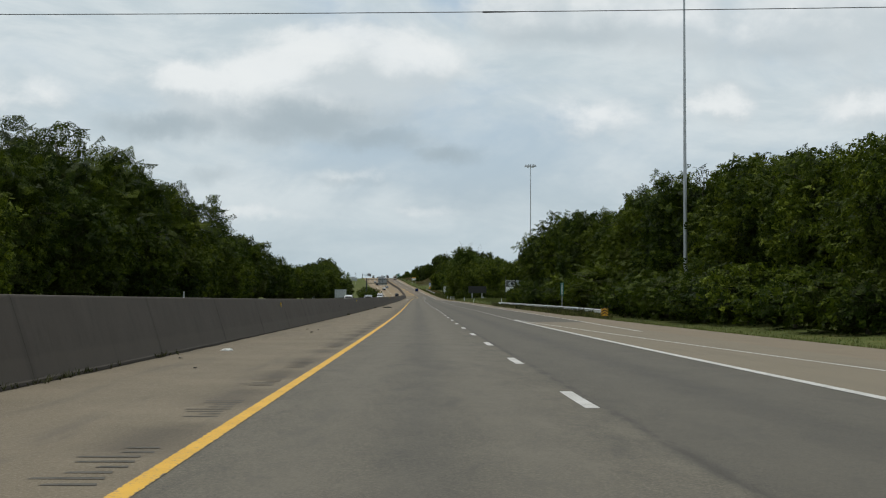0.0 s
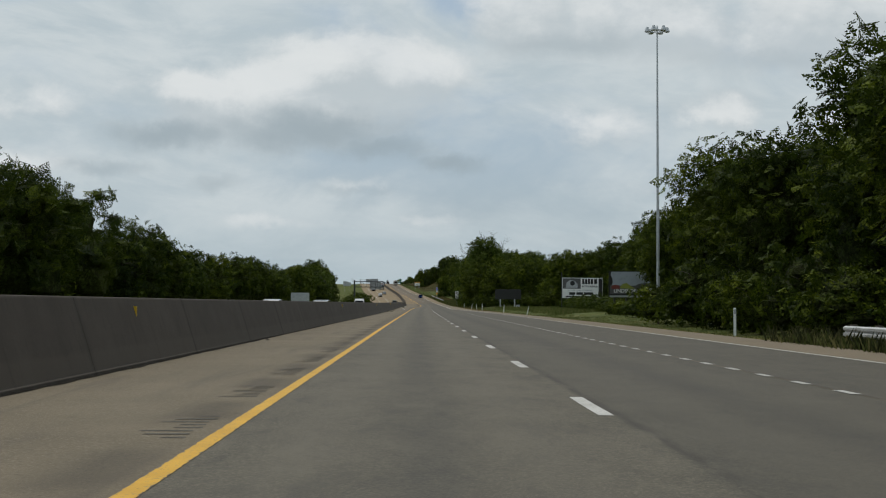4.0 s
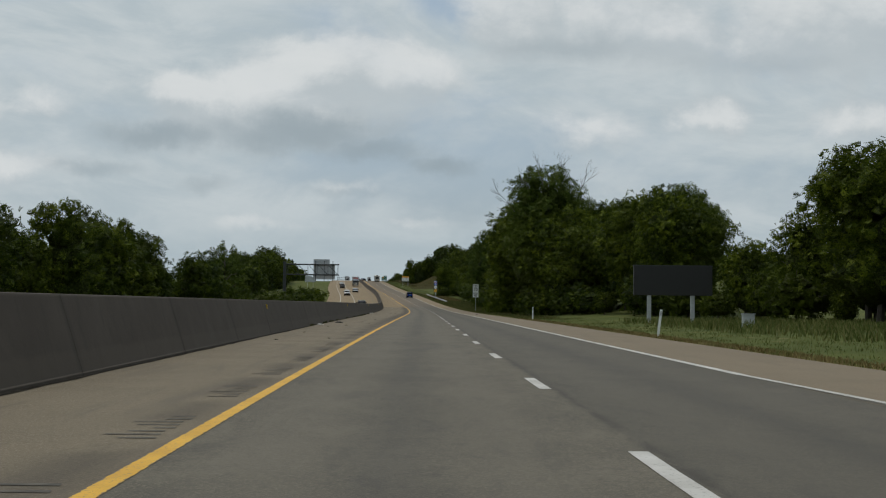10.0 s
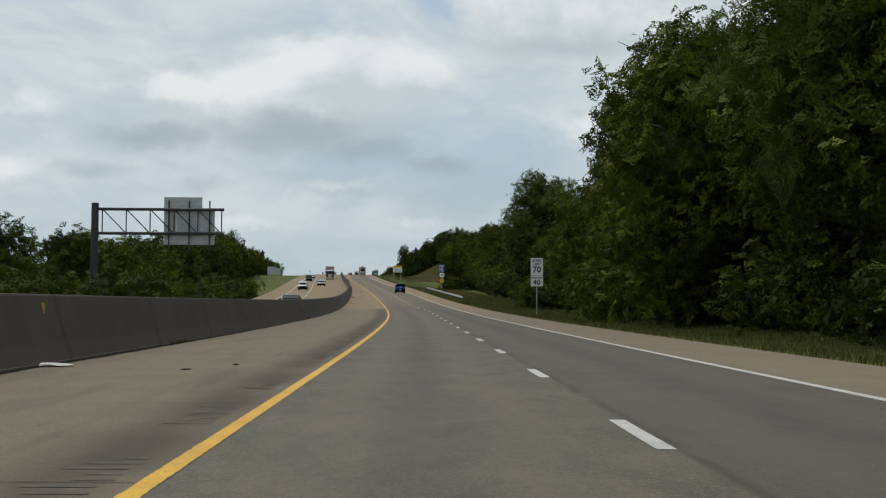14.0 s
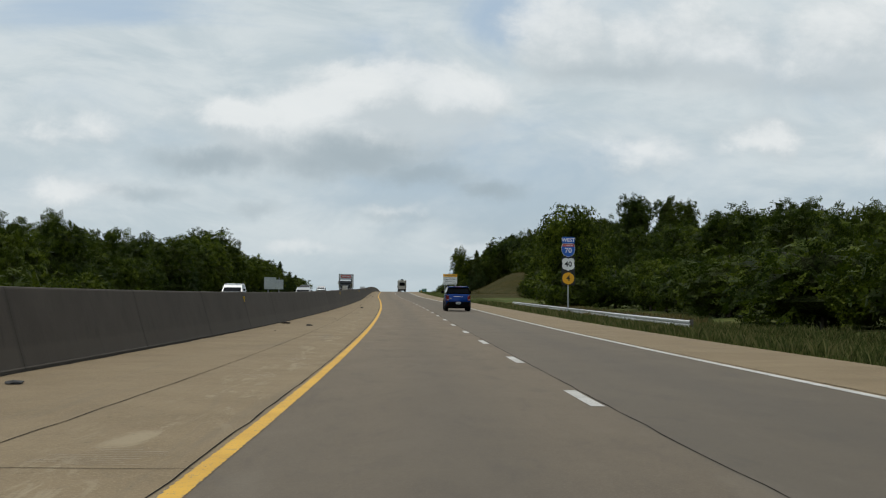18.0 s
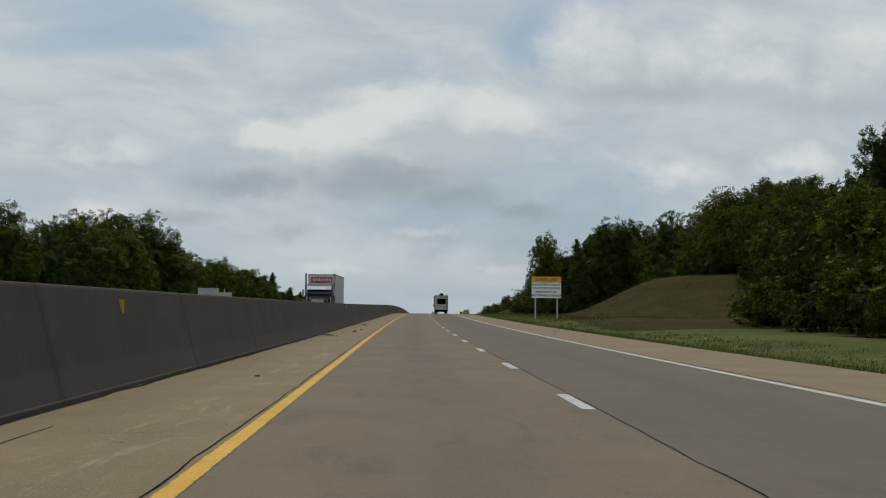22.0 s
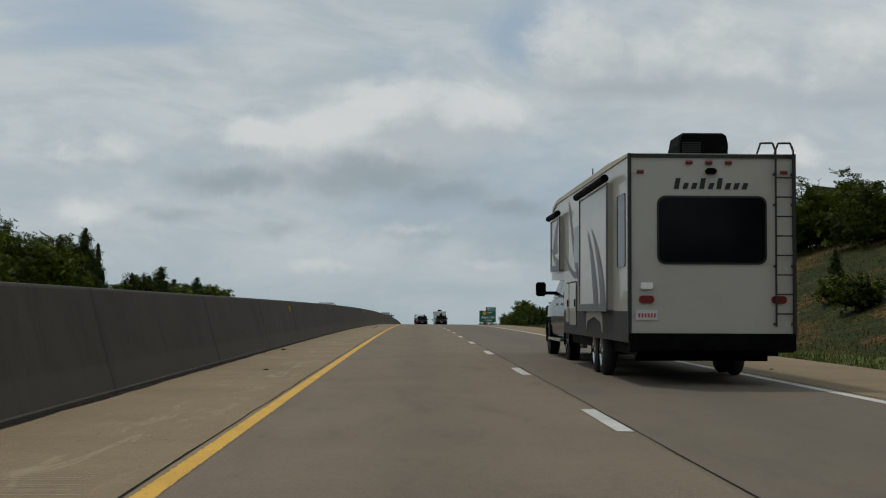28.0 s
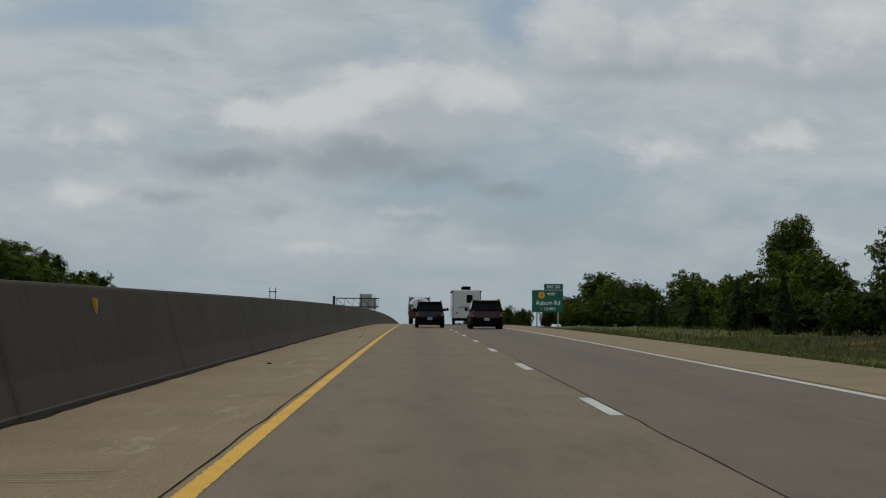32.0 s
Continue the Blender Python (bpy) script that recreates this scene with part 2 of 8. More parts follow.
def shoulder_colour(N):
    uv, ax, ay = lane_pos(N)
    p = spot(N)
    base = N.ramp(N.noise(p, 0.5, 5, 0.6), [(0.3, (0.135, 0.107, 0.069)), (0.7, (0.187, 0.150, 0.099))])
    base = N.mix(N.step(N.noise(p, 42, 3, 0.7), 0.45, 0.7), base, (0.243, 0.202, 0.144, 1))
    base = N.mix(N.math("MULTIPLY", N.step(N.noise(p, 16, 4, 0.75), 0.52, 0.66), 0.45), base, (0.084, 0.069, 0.049, 1))
    streak = N.noise(N.vec(N.math("MULTIPLY", ax, 1.5), N.math("MULTIPLY", ay, 0.12)), 1.2, 5, 0.62, 0.5)
    base = N.mix(N.math("MULTIPLY", N.step(streak, 0.5, 0.72), 0.55), base, (0.101, 0.083, 0.064, 1))
    spots = N.step(N.noise(p, 5, 3, 0.6), 0.66, 0.74)
    base = N.mix(N.math("MULTIPLY", spots, 0.4), base, (0.080, 0.065, 0.046, 1))
    # soot gathers in the milled grooves beside the yellow line
    wave = N.math("SINE", N.math("MULTIPLY", ay, 2 * math.pi / 4.8))
    soot = N.math("MULTIPLY", wheel_track(N, ax, (-0.38,), 0.36), N.step(N.math("ADD", wave, N.math("MULTIPLY", N.noise(p, 1.3, 4, 0.65), 1.6)), 0.1, 1.6))
    base = N.mix(N.math("MULTIPLY", soot, 0.5), base, (0.040, 0.033, 0.026, 1))
    # a dark worn strip follows the line on the later part
    band = N.math("MULTIPLY", wheel_track(N, ax, (-0.55,), 0.50), N.step(N.math("ADD", ay, N.math("MULTIPLY", N.noise(p, 0.4, 4, 0.6), 60.0)), 440.0, 520.0))
    return N.mix(N.math("MULTIPLY", band, N.math("ADD", 0.25, N.math("MULTIPLY", N.noise(N.vec(N.math("MULTIPLY", ax, 1.6), N.math("MULTIPLY", ay, 0.35)), 1.4, 6, 0.7, 0.4), 0.75))), base, (0.050, 0.039, 0.029, 1))


SHOULDER = material("weathered_shoulder", shoulder_colour, 0.88, spec=0.3, bump=grit(0.5, 0.005, 45))
RAMP = material("ramp_pavement", lambda N: N.mix(0.55, shoulder_colour(N), (0.205, 0.172, 0.120, 1)), 0.88, spec=0.3, bump=grit(0.5, 0.005, 45))
SHOULDER_TAN = material("tan_shoulder", lambda N: N.mix(0.45, shoulder_colour(N), (0.225, 0.172, 0.112, 1)), 0.88, spec=0.3, bump=grit(0.5, 0.005, 45))


def concrete_road(N):
    uv, ax, ay = lane_pos(N)
    p = spot(N)
    base = N.ramp(N.noise(p, 0.4, 5, 0.6), [(0.3, (0.145, 0.108, 0.069)), (0.7, (0.184, 0.139, 0.090))])
    base = N.mix(N.step(N.noise(p, 55, 3, 0.7), 0.45, 0.7), base, (0.221, 0.170, 0.113, 1))
    base = N.mix(N.math("MULTIPLY", N.step(N.noise(p, 14, 4, 0.75), 0.52, 0.68), 0.35), base, (0.097, 0.079, 0.057, 1))
    mott = N.noise(N.vec(ax, N.math("MULTIPLY", ay, 0.25)), 1.7, 7, 0.72, 0.4)
    base = N.mix(N.math("MULTIPLY", N.step(mott, 0.50, 0.68), 0.45), base, (0.207, 0.160, 0.111, 1))
    base = N.mix(N.math("MULTIPLY", N.step(mott, 0.50, 0.32), 0.45), base, (0.094, 0.074, 0.055, 1))
    tracks = wheel_track(N, ax, (1.83, 5.5), 0.55)
    worn = N.noise(N.vec(N.math("MULTIPLY", ax, 0.8), N.math("MULTIPLY", ay, 0.04)), 1.3, 4, 0.6)
    base = N.mix(N.math("MULTIPLY", N.math("MULTIPLY", tracks, worn), 0.55), base, (0.087, 0.073, 0.059, 1))
    base = N.mix(N.math("MULTIPLY", N.step(ax, 3.60, 3.66), 0.42), base, (0.094, 0.083, 0.068, 1))
    # traffic has carried the asphalt's grey onto the first slabs
    base = N.mix(N.math("MULTIPLY", N.math("SUBTRACT", 1.0, N.step(N.math("ADD", ay, N.math("MULTIPLY", worn, 30.0)), 670.0, 740.0)), 0.55), base, (0.083, 0.074, 0.060, 1))
    pale = N.step(N.noise(N.vec(ax, N.math("MULTIPLY", ay, 0.2)), 0.9, 5, 0.6), 0.6, 0.75)
    return N.mix(N.math("MULTIPLY", pale, 0.25), base, (0.225, 0.189, 0.144, 1))


CONCRETE = material("concrete_pavement", concrete_road, 0.85, spec=0.3, bump=grit(0.35, 0.004, 55))


def pale_concrete(N):
    uv, ax, ay = lane_pos(N)
    p = spot(N)
    base = N.ramp(N.noise(p, 0.6, 5, 0.6), [(0.3, (0.180, 0.127, 0.068)), (0.7, (0.251, 0.184, 0.104))])
    base = N.mix(N.step(N.noise(p, 48, 3, 0.7), 0.45, 0.7), base, (0.298, 0.225, 0.132, 1))
    base = N.mix(N.math("MULTIPLY", N.step(N.noise(p, 15, 4, 0.75), 0.52, 0.68), 0.4), base, (0.132, 0.103, 0.064, 1))
    streak = N.noise(N.vec(N.math("MULTIPLY", ax, 2.2), N.math("MULTIPLY", ay, 0.10)), 1.1, 5, 0.62, 0.6)
    base = N.mix(N.math("MULTIPLY", N.step(streak, 0.52, 0.75), 0.5), base, (0.176, 0.136, 0.088, 1))
    scuff = N.math("MULTIPLY", wheel_track(N, ax, (-0.75,), 0.55), N.step(N.noise(N.vec(N.math("MULTIPLY", ax, 1.3), N.math("MULTIPLY", ay, 0.22)), 2.4, 7, 0.68, 0.8), 0.52, 0.66))
    base = N.mix(N.math("MULTIPLY", scuff, 0.55), base, (0.379, 0.308, 0.200, 1))
    dirt = N.step(N.noise(p, 9.0, 3, 0.6), 0.70, 0.74)
    return N.mix(N.math("MULTIPLY", dirt, 0.8), base, (0.042, 0.033, 0.021, 1))


PALE = material("pale_concrete_shoulder", pale_concrete, 0.88, spec=0.3, bump=grit(0.4, 0.004, 50))


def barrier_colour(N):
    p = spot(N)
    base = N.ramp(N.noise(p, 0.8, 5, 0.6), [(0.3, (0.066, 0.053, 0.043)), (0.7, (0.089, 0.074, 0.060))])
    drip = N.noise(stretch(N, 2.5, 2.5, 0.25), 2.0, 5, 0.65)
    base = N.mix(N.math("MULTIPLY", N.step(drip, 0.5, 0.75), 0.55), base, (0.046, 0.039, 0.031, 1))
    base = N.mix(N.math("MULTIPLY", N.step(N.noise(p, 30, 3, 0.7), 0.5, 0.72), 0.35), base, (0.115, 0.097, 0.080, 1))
    uv = N.add("ShaderNodeUVMap")
    uv.uv_map = "cast"
    sp = N.add("ShaderNodeSeparateXYZ")
    N.put(sp.inputs[0], uv.outputs[0])
    along, rise = sp.outputs[0], sp.outputs[1]
    splash = N.math("SUBTRACT", 1.0, N.step(N.math("ADD", rise, N.math("MULTIPLY", N.noise(p, 2.2, 5, 0.65), 0.16)), 0.40, 0.50))
    base = N.mix(N.math("MULTIPLY", splash, 0.5), base, (0.102, 0.085, 0.067, 1))
    # water runs down at the joints and at chance places between them
    near_joint = N.math("SUBTRACT", 1.0, N.step(N.math("ADD", N.math("MINIMUM", along, N.math("SUBTRACT", 9.0, along)), N.math("MULTIPLY", N.noise(stretch(N, 3, 3, 1.2), 2.5, 5, 0.7), 0.35)), 0.14, 0.42))
    base = N.mix(N.math("MULTIPLY", near_joint, 0.38), base, (0.021, 0.017, 0.013, 1))
    rust = N.math("MULTIPLY", N.step(N.noise(N.vec(along, N.math("MULTIPLY", rise, 0.2)), 1.1, 6, 0.7, 0.3), 0.58, 0.70), N.step(rise, 1.25, 0.2))
    base = N.mix(N.math("MULTIPLY", rust, 0.45), base, (0.033, 0.027, 0.021, 1))
    rnd = N.add("ShaderNodeObjectInfo").outputs["Random"]
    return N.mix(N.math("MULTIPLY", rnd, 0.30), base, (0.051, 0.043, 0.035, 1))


BARRIER = material("barrier_concrete", barrier_colour, 0.9, spec=0.25, bump=grit(0.4, 0.004, 35))


def paint_colour(a, b, wear):
    def build(N):
        p = spot(N)
        c = N.mix(N.step(N.noise(p, 1.2, 4, 0.6), 0.3, 0.7), (*a, 1), (*b, 1))
        return N.mix(N.math("MULTIPLY", N.step(N.noise(p, 24, 4, 0.7), 0.56, 0.66), wear), c, (0.16, 0.15, 0.135, 1))
    return build


def worn_yellow(N):
    uv, ax, ay = lane_pos(N)
    c = paint_colour((0.60, 0.315, 0.010), (0.72, 0.395, 0.018), 0.6)(N)
    ragged = N.math("ADD", N.math("ABSOLUTE", N.math("SUBTRACT", ax, 0.078)), N.math("MULTIPLY", N.math("SUBTRACT", N.noise(spot(N), 9, 5, 0.7), 0.5), 0.07))
    c = N.mix(N.step(ragged, 0.066, 0.078), c, (0.12, 0.10, 0.072, 1))
    fleck = N.step(N.noise(N.vec(N.math("MULTIPLY", ax, 9.0), N.math("MULTIPLY", ay, 2.4)), 2.2, 5, 0.7), 0.62, 0.70)
    return N.mix(N.math("MULTIPLY", fleck, 0.75), c, (0.085, 0.062, 0.035, 1))


YELLOW = material("yellow_road_paint", worn_yellow, 0.7, bump=grit(0.4, 0.003))
WHITE_LINE = material("white_road_paint", paint_colour((0.44, 0.42, 0.38), (0.58, 0.56, 0.52), 0.6), 0.7, bump=grit(0.4, 0.003))
FAINT_LINE = material("worn_white_paint", paint_colour((0.42, 0.40, 0.36), (0.55, 0.53, 0.49), 0.9), 0.75)
TAR = material("joint_sealant", lambda N: N.ramp(N.noise(spot(N), 3, 3), [(0.3, (0.010, 0.009, 0.007)), (0.7, (0.032, 0.027, 0.020))]), 0.9, spec=0.05)
GROOVE = material("rumble_groove", lambda N: N.ramp(N.noise(spot(N), 6, 3), [(0.3, (0.050, 0.044, 0.034)), (0.7, (0.110, 0.096, 0.074))]), 0.9)


def grass_ground(N):
    p = spot(N)
    base = N.ramp(N.noise(p, 0.12, 5, 0.6), [(0.3, (0.062, 0.080, 0.016)), (0.55, (0.105, 0.118, 0.027)), (0.75, (0.19, 0.17, 0.058))])
    fine = N.noise(p, 6.0, 5, 0.7)
    base = N.mix(N.step(fine, 0.35, 0.7), N.mix(0.4, base, (0.04, 0.06, 0.015, 1)), base)
    return N.mix(N.math("MULTIPLY", N.step(N.noise(p, 0.45, 4, 0.6), 0.58, 0.72), 0.6), base, (0.20, 0.165, 0.075, 1))


GRASS_GROUND = material("grass_ground", grass_ground, 0.95, spec=0.15, bump=lambda N: (0.8, 0.12, N.noise(spot(N), 3.0, 5, 0.7)))


BRUSH_GROUND = material("brush_ground", lambda N: N.mix(N.step(N.noise(spot(N), 5.0, 5, 0.7), 0.30, 0.60), (0.034, 0.034, 0.007, 1), N.ramp(N.noise(spot(N), 0.22, 5, 0.65), [(0.3, (0.030, 0.030, 0.006)), (0.52, (0.054, 0.044, 0.009)), (0.72, (0.085, 0.058, 0.015))])), 0.95, spec=0.1, bump=lambda N: (0.9, 0.2, N.noise(spot(N), 2.6, 6, 0.72)))


def bank_ground(N):
    p = spot(N)
    grass = N.ramp(N.noise(p, 0.3, 5, 0.65), [(0.3, (0.035, 0.045, 0.012)), (0.55, (0.070, 0.078, 0.020)), (0.75, (0.12, 0.105, 0.035))])
    soil = N.ramp(N.noise(p, 0.9, 6, 0.7), [(0.3, (0.10, 0.062, 0.022)), (0.5, (0.19, 0.105, 0.036)), (0.7, (0.27, 0.15, 0.052))])
    bare = N.step(N.noise(stretch(N, 1.0, 0.35, 2.2), 0.16, 6, 0.68, 0.5), 0.50, 0.57)
    c = N.mix(bare, grass, soil)
    return N.mix(N.step(N.noise(p, 5.0, 5, 0.7), 0.60, 0.42), c, (0.015, 0.018, 0.006, 1))


BANK_GROUND = material("bank_ground", bank_ground, 0.95, spec=0.1, bump=lambda N: (0.9, 0.2, N.noise(spot(N), 2.6, 6, 0.72)))
SCRAPE = material("scraped_concrete", lambda N: N.ramp(N.noise(spot(N), 9, 4, 0.7), [(0.35, (0.24, 0.19, 0.13)), (0.65, (0.40, 0.34, 0.26))]), 0.85)


def blade_colour(a, b, c):
    def build(N):
        r = N.add("ShaderNodeNewGeometry").outputs["Random Per Island"]
        big = N.noise(spot(N), 0.16, 3, 0.6)
        f = N.math("ADD", N.math("MULTIPLY", r, 0.55), N.math("MULTIPLY", big, 0.6))
        return N.ramp(f, [(0.25, a), (0.55, b), (0.85, c)])
    return build


GRASS = material("grass_blades", blade_colour((0.062, 0.086, 0.016), (0.104, 0.128, 0.027), (0.20, 0.185, 0.064)), 0.8, spec=0.2)
WEED = material("dark_weeds", blade_colour((0.020, 0.024, 0.008), (0.045, 0.050, 0.016), (0.09, 0.085, 0.035)), 0.85, spec=0.15)
VERGE_TALL = material("tall_verge_grass", blade_colour((0.045, 0.060, 0.014), (0.10, 0.115, 0.030), (0.22, 0.19, 0.075)), 0.85, spec=0.15)
STRAW = material("straw_grass", blade_colour((0.20, 0.18, 0.055), (0.36, 0.31, 0.115), (0.52, 0.45, 0.20)), 0.85, spec=0.15)
MOUND_GRASS = material("mound_grass", blade_colour((0.032, 0.030, 0.006), (0.054, 0.044, 0.010), (0.092, 0.066, 0.020)), 0.85, spec=0.15)
DRY_GRASS = material("dry_grass", blade_colour((0.085, 0.060, 0.018), (0.20, 0.135, 0.048), (0.33, 0.25, 0.11)), 0.85, spec=0.2)


def tree_tone(N, c):
    """Patches of the woods lean to yellow green or to a deeper green."""
    n = N.noise(spot(N), 0.085, 2, 0.5)
    c = N.mix(N.math("MULTIPLY", N.step(n, 0.50, 0.66), 0.6), c, N.mix(0.6, c, (0.075, 0.092, 0.009, 1)))
    return N.mix(N.math("MULTIPLY", N.step(n, 0.48, 0.34), 0.5), c, N.mix(0.6, c, (0.012, 0.026, 0.007, 1)))


def leaf_material(name, dark, mid, light, grain=7.5, fill=0.50):
    """Sprays of leaves: each has its own tone, each tree leans to its own green, some light comes through, and gaps part the leaves."""
    m = bpy.data.materials.new(name)
    m.use_nodes = True
    t = m.node_tree
    t.nodes.clear()
    N = Nodes(t)
    r = N.add("ShaderNodeNewGeometry").outputs["Random Per Island"]
    o = N.add("ShaderNodeObjectInfo").outputs["Random"]
    cell = N.add("ShaderNodeTexVoronoi")
    N.put(cell.inputs["Vector"], spot(N))
    cell.inputs["Scale"].default_value = grain
    tone = N.add("ShaderNodeSeparateColor")
    N.put(tone.inputs[0], cell.outputs["Color"])
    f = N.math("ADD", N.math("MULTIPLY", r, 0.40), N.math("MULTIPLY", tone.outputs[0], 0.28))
    # clump noise paints the crown's deep shade and sunlit lobes into the leaf colour
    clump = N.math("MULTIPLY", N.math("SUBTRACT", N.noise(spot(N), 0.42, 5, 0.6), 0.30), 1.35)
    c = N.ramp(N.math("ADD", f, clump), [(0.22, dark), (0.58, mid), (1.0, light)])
    c = N.mix(N.math("MULTIPLY", o, 0.5), c, N.mix(0.5, c, (0.045, 0.058, 0.006, 1)))
    c = tree_tone(N, c)
    d = N.add("ShaderNodeBsdfPrincipled")
    N.put(d.inputs["Base Color"], c)
    d.inputs["Roughness"].default_value = 0.6
    d.inputs["Specular IOR Level"].default_value = 0.06
    tr = N.add("ShaderNodeBsdfTranslucent")
    N.put(tr.inputs[0], N.mix(0.5, c, (0.045, 0.080, 0.006, 1)))
    mx = N.add("ShaderNodeMixShader")
    mx.inputs[0].default_value = 0.20
    N.put(mx.inputs[1], d.outputs[0])
    N.put(mx.inputs[2], tr.outputs[0])
    gap = N.add("ShaderNodeMixShader")
    N.put(gap.inputs[0], N.math("GREATER_THAN", cell.outputs["Distance"], fill))
    N.put(gap.inputs[1], mx.outputs[0])
    N.put(gap.inputs[2], N.add("ShaderNodeBsdfTransparent").outputs[0])
    N.put(N.add("ShaderNodeOutputMaterial").inputs[0], gap.outputs[0])
    return m


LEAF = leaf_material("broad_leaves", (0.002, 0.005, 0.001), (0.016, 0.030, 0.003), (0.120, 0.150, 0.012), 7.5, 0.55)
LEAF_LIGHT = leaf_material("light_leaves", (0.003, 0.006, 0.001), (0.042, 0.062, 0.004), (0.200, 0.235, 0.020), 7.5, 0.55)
LEAF_COTTON = leaf_material("cottonwood_leaves", (0.020, 0.035, 0.005), (0.070, 0.105, 0.015), (0.185, 0.225, 0.048), 9.0, 0.50)
NEEDLE = leaf_material("cedar_needles", (0.010, 0.022, 0.008), (0.022, 0.042, 0.014), (0.045, 0.070, 0.024), 12.0, 0.5)
BARK = material("bark", lambda N: N.ramp(N.noise(stretch(N, 3, 3, 0.6), 4, 5, 0.65), [(0.3, (0.045, 0.036, 0.028)), (0.7, (0.13, 0.11, 0.09))]), 0.95, bump=lambda N: (0.8, 0.03, N.noise(stretch(N, 6, 6, 1), 5, 4, 0.7)))
GALV = material("galvanised_steel", lambda N: N.ramp(N.noise(spot(N), 5, 5, 0.6), [(0.3, (0.38, 0.40, 0.41)), (0.7, (0.52, 0.54, 0.55))]), 0.5, metal=0.6)
GUARD = material("guardrail_steel", lambda N: N.ramp(N.noise(spot(N), 2, 5, 0.6), [(0.3, (0.46, 0.46, 0.45)), (0.7, (0.62, 0.62, 0.60))]), 0.45, metal=0.35)
WOOD_POST = material("weathered_wood", lambda N: N.ramp(N.noise(stretch(N, 8, 8, 1), 4, 4), [(0.3, (0.10, 0.085, 0.07)), (0.7, (0.20, 0.175, 0.15))]), 0.9)


def flat_paint(name, colour, rough=0.5, metal=0.0, coat=0.0, vary=0.12):
    def build(N):
        c = tuple(colour) + (1,)
        d = tuple(v * (1 - vary * 2.2) for v in colour) + (1,)
        return N.mix(N.step(N.noise(spot(N), 2.3, 6, 0.7), 0.45, 0.8), c, d)
    return material(name, build, rough, metal=metal, coat=coat)

# ---- helpers for meshes ----
def mesh_from(name, verts, faces, mats, face_mats=None, smooth=False):
    me = bpy.data.meshes.new(name)
    me.from_pydata([tuple(v) for v in verts], [], faces)
    for m in mats if isinstance(mats, (list, tuple)) else [mats]:
        me.materials.append(m)
    if face_mats is not None:
        me.polygons.foreach_set("material_index", face_mats)
    if smooth:
        me.polygons.foreach_set("use_smooth", [True] * len(me.polygons))
    me.update()
    return me


def part(name, bm, mat, parent=None, label="", bevel=0.0, smooth=False):
    """One bmesh as one mesh object, under a thing or a part."""
    if bevel:
        bmesh.ops.bevel(bm, geom=list(bm.edges), offset=bevel, segments=2, affect="EDGES", clamp_overlap=True)
    me = bpy.data.meshes.new(name)
    bmesh.ops.recalc_face_normals(bm, faces=list(bm.faces))
    bm.to_mesh(me)
    bm.free()
    me.materials.append(mat)
    if smooth:
        me.polygons.foreach_set("use_smooth", [True] * len(me.polygons))
        me.set_sharp_from_angle(angle=radians(42))
    ob = new(name, me)
    ob.parent = parent
    return tagged(ob, label)


def thing(name, m, label, category, group="", kind=""):
    ob = new(name)
    ob.empty_display_size = 0.2
    ob.matrix_world = m
    return tagged(ob, label, category, group, kind)


def box(x0, x1, y0, y1, z0, z1, bm=None):
    bm = bm or bmesh.new()
    v = [bm.verts.new((x, y, z)) for z in (z0, z1) for y in (y0, y1) for x in (x0, x1)]
    for f in ((0, 2, 3, 1), (4, 5, 7, 6), (0, 1, 5, 4), (2, 6, 7, 3), (0, 4, 6, 2), (1, 3, 7, 5)):
        bm.faces.new([v[i] for i in f])
    return bm


def rod(a, b, r, r2=None, n=8, bm=None):
    """A tapered round bar from a to b."""
    bm = bm or bmesh.new()
    a, b = Vector(a), Vector(b)
    q = (b - a).to_track_quat("Z", "Y")
    rings = []
    for p, rr in ((a, r), (b, r if r2 is None else r2)):
        rings.append([bm.verts.new(p + q @ Vector((rr * math.cos(2 * math.pi * k / n), rr * math.sin(2 * math.pi * k / n), 0))) for k in range(n)])
    for k in range(n):
        bm.faces.new((rings[0][k], rings[0][(k + 1) % n], rings[1][(k + 1) % n], rings[1][k]))
    bm.faces.new(rings[0][::-1])
    bm.faces.new(rings[1])
    return bm


def prism(outline, x0, x1, bm=None, axis="x"):
    """An outline in (y, z) drawn out along x (or in (x, z) along y)."""
    bm = bm or bmesh.new()
    rows_ = []
    for c in (x0, x1):
        rows_.append([bm.verts.new((c, a, b) if axis == "x" else (a, c, b)) for a, b in outline])
    n = len(outline)
    for k in range(n):
        bm.faces.new((rows_[0][k], rows_[0][(k + 1) % n], rows_[1][(k + 1) % n], rows_[1][k]))
    bm.faces.new(rows_[0][::-1])
    bm.faces.new(rows_[1])
    return bm


def table(nodes):
    """A smooth-enough function through (s, value) pairs."""
    xs, ys = [a for a, b in nodes], [b for a, b in nodes]
    return lambda s: float(np.interp(s, xs, ys))


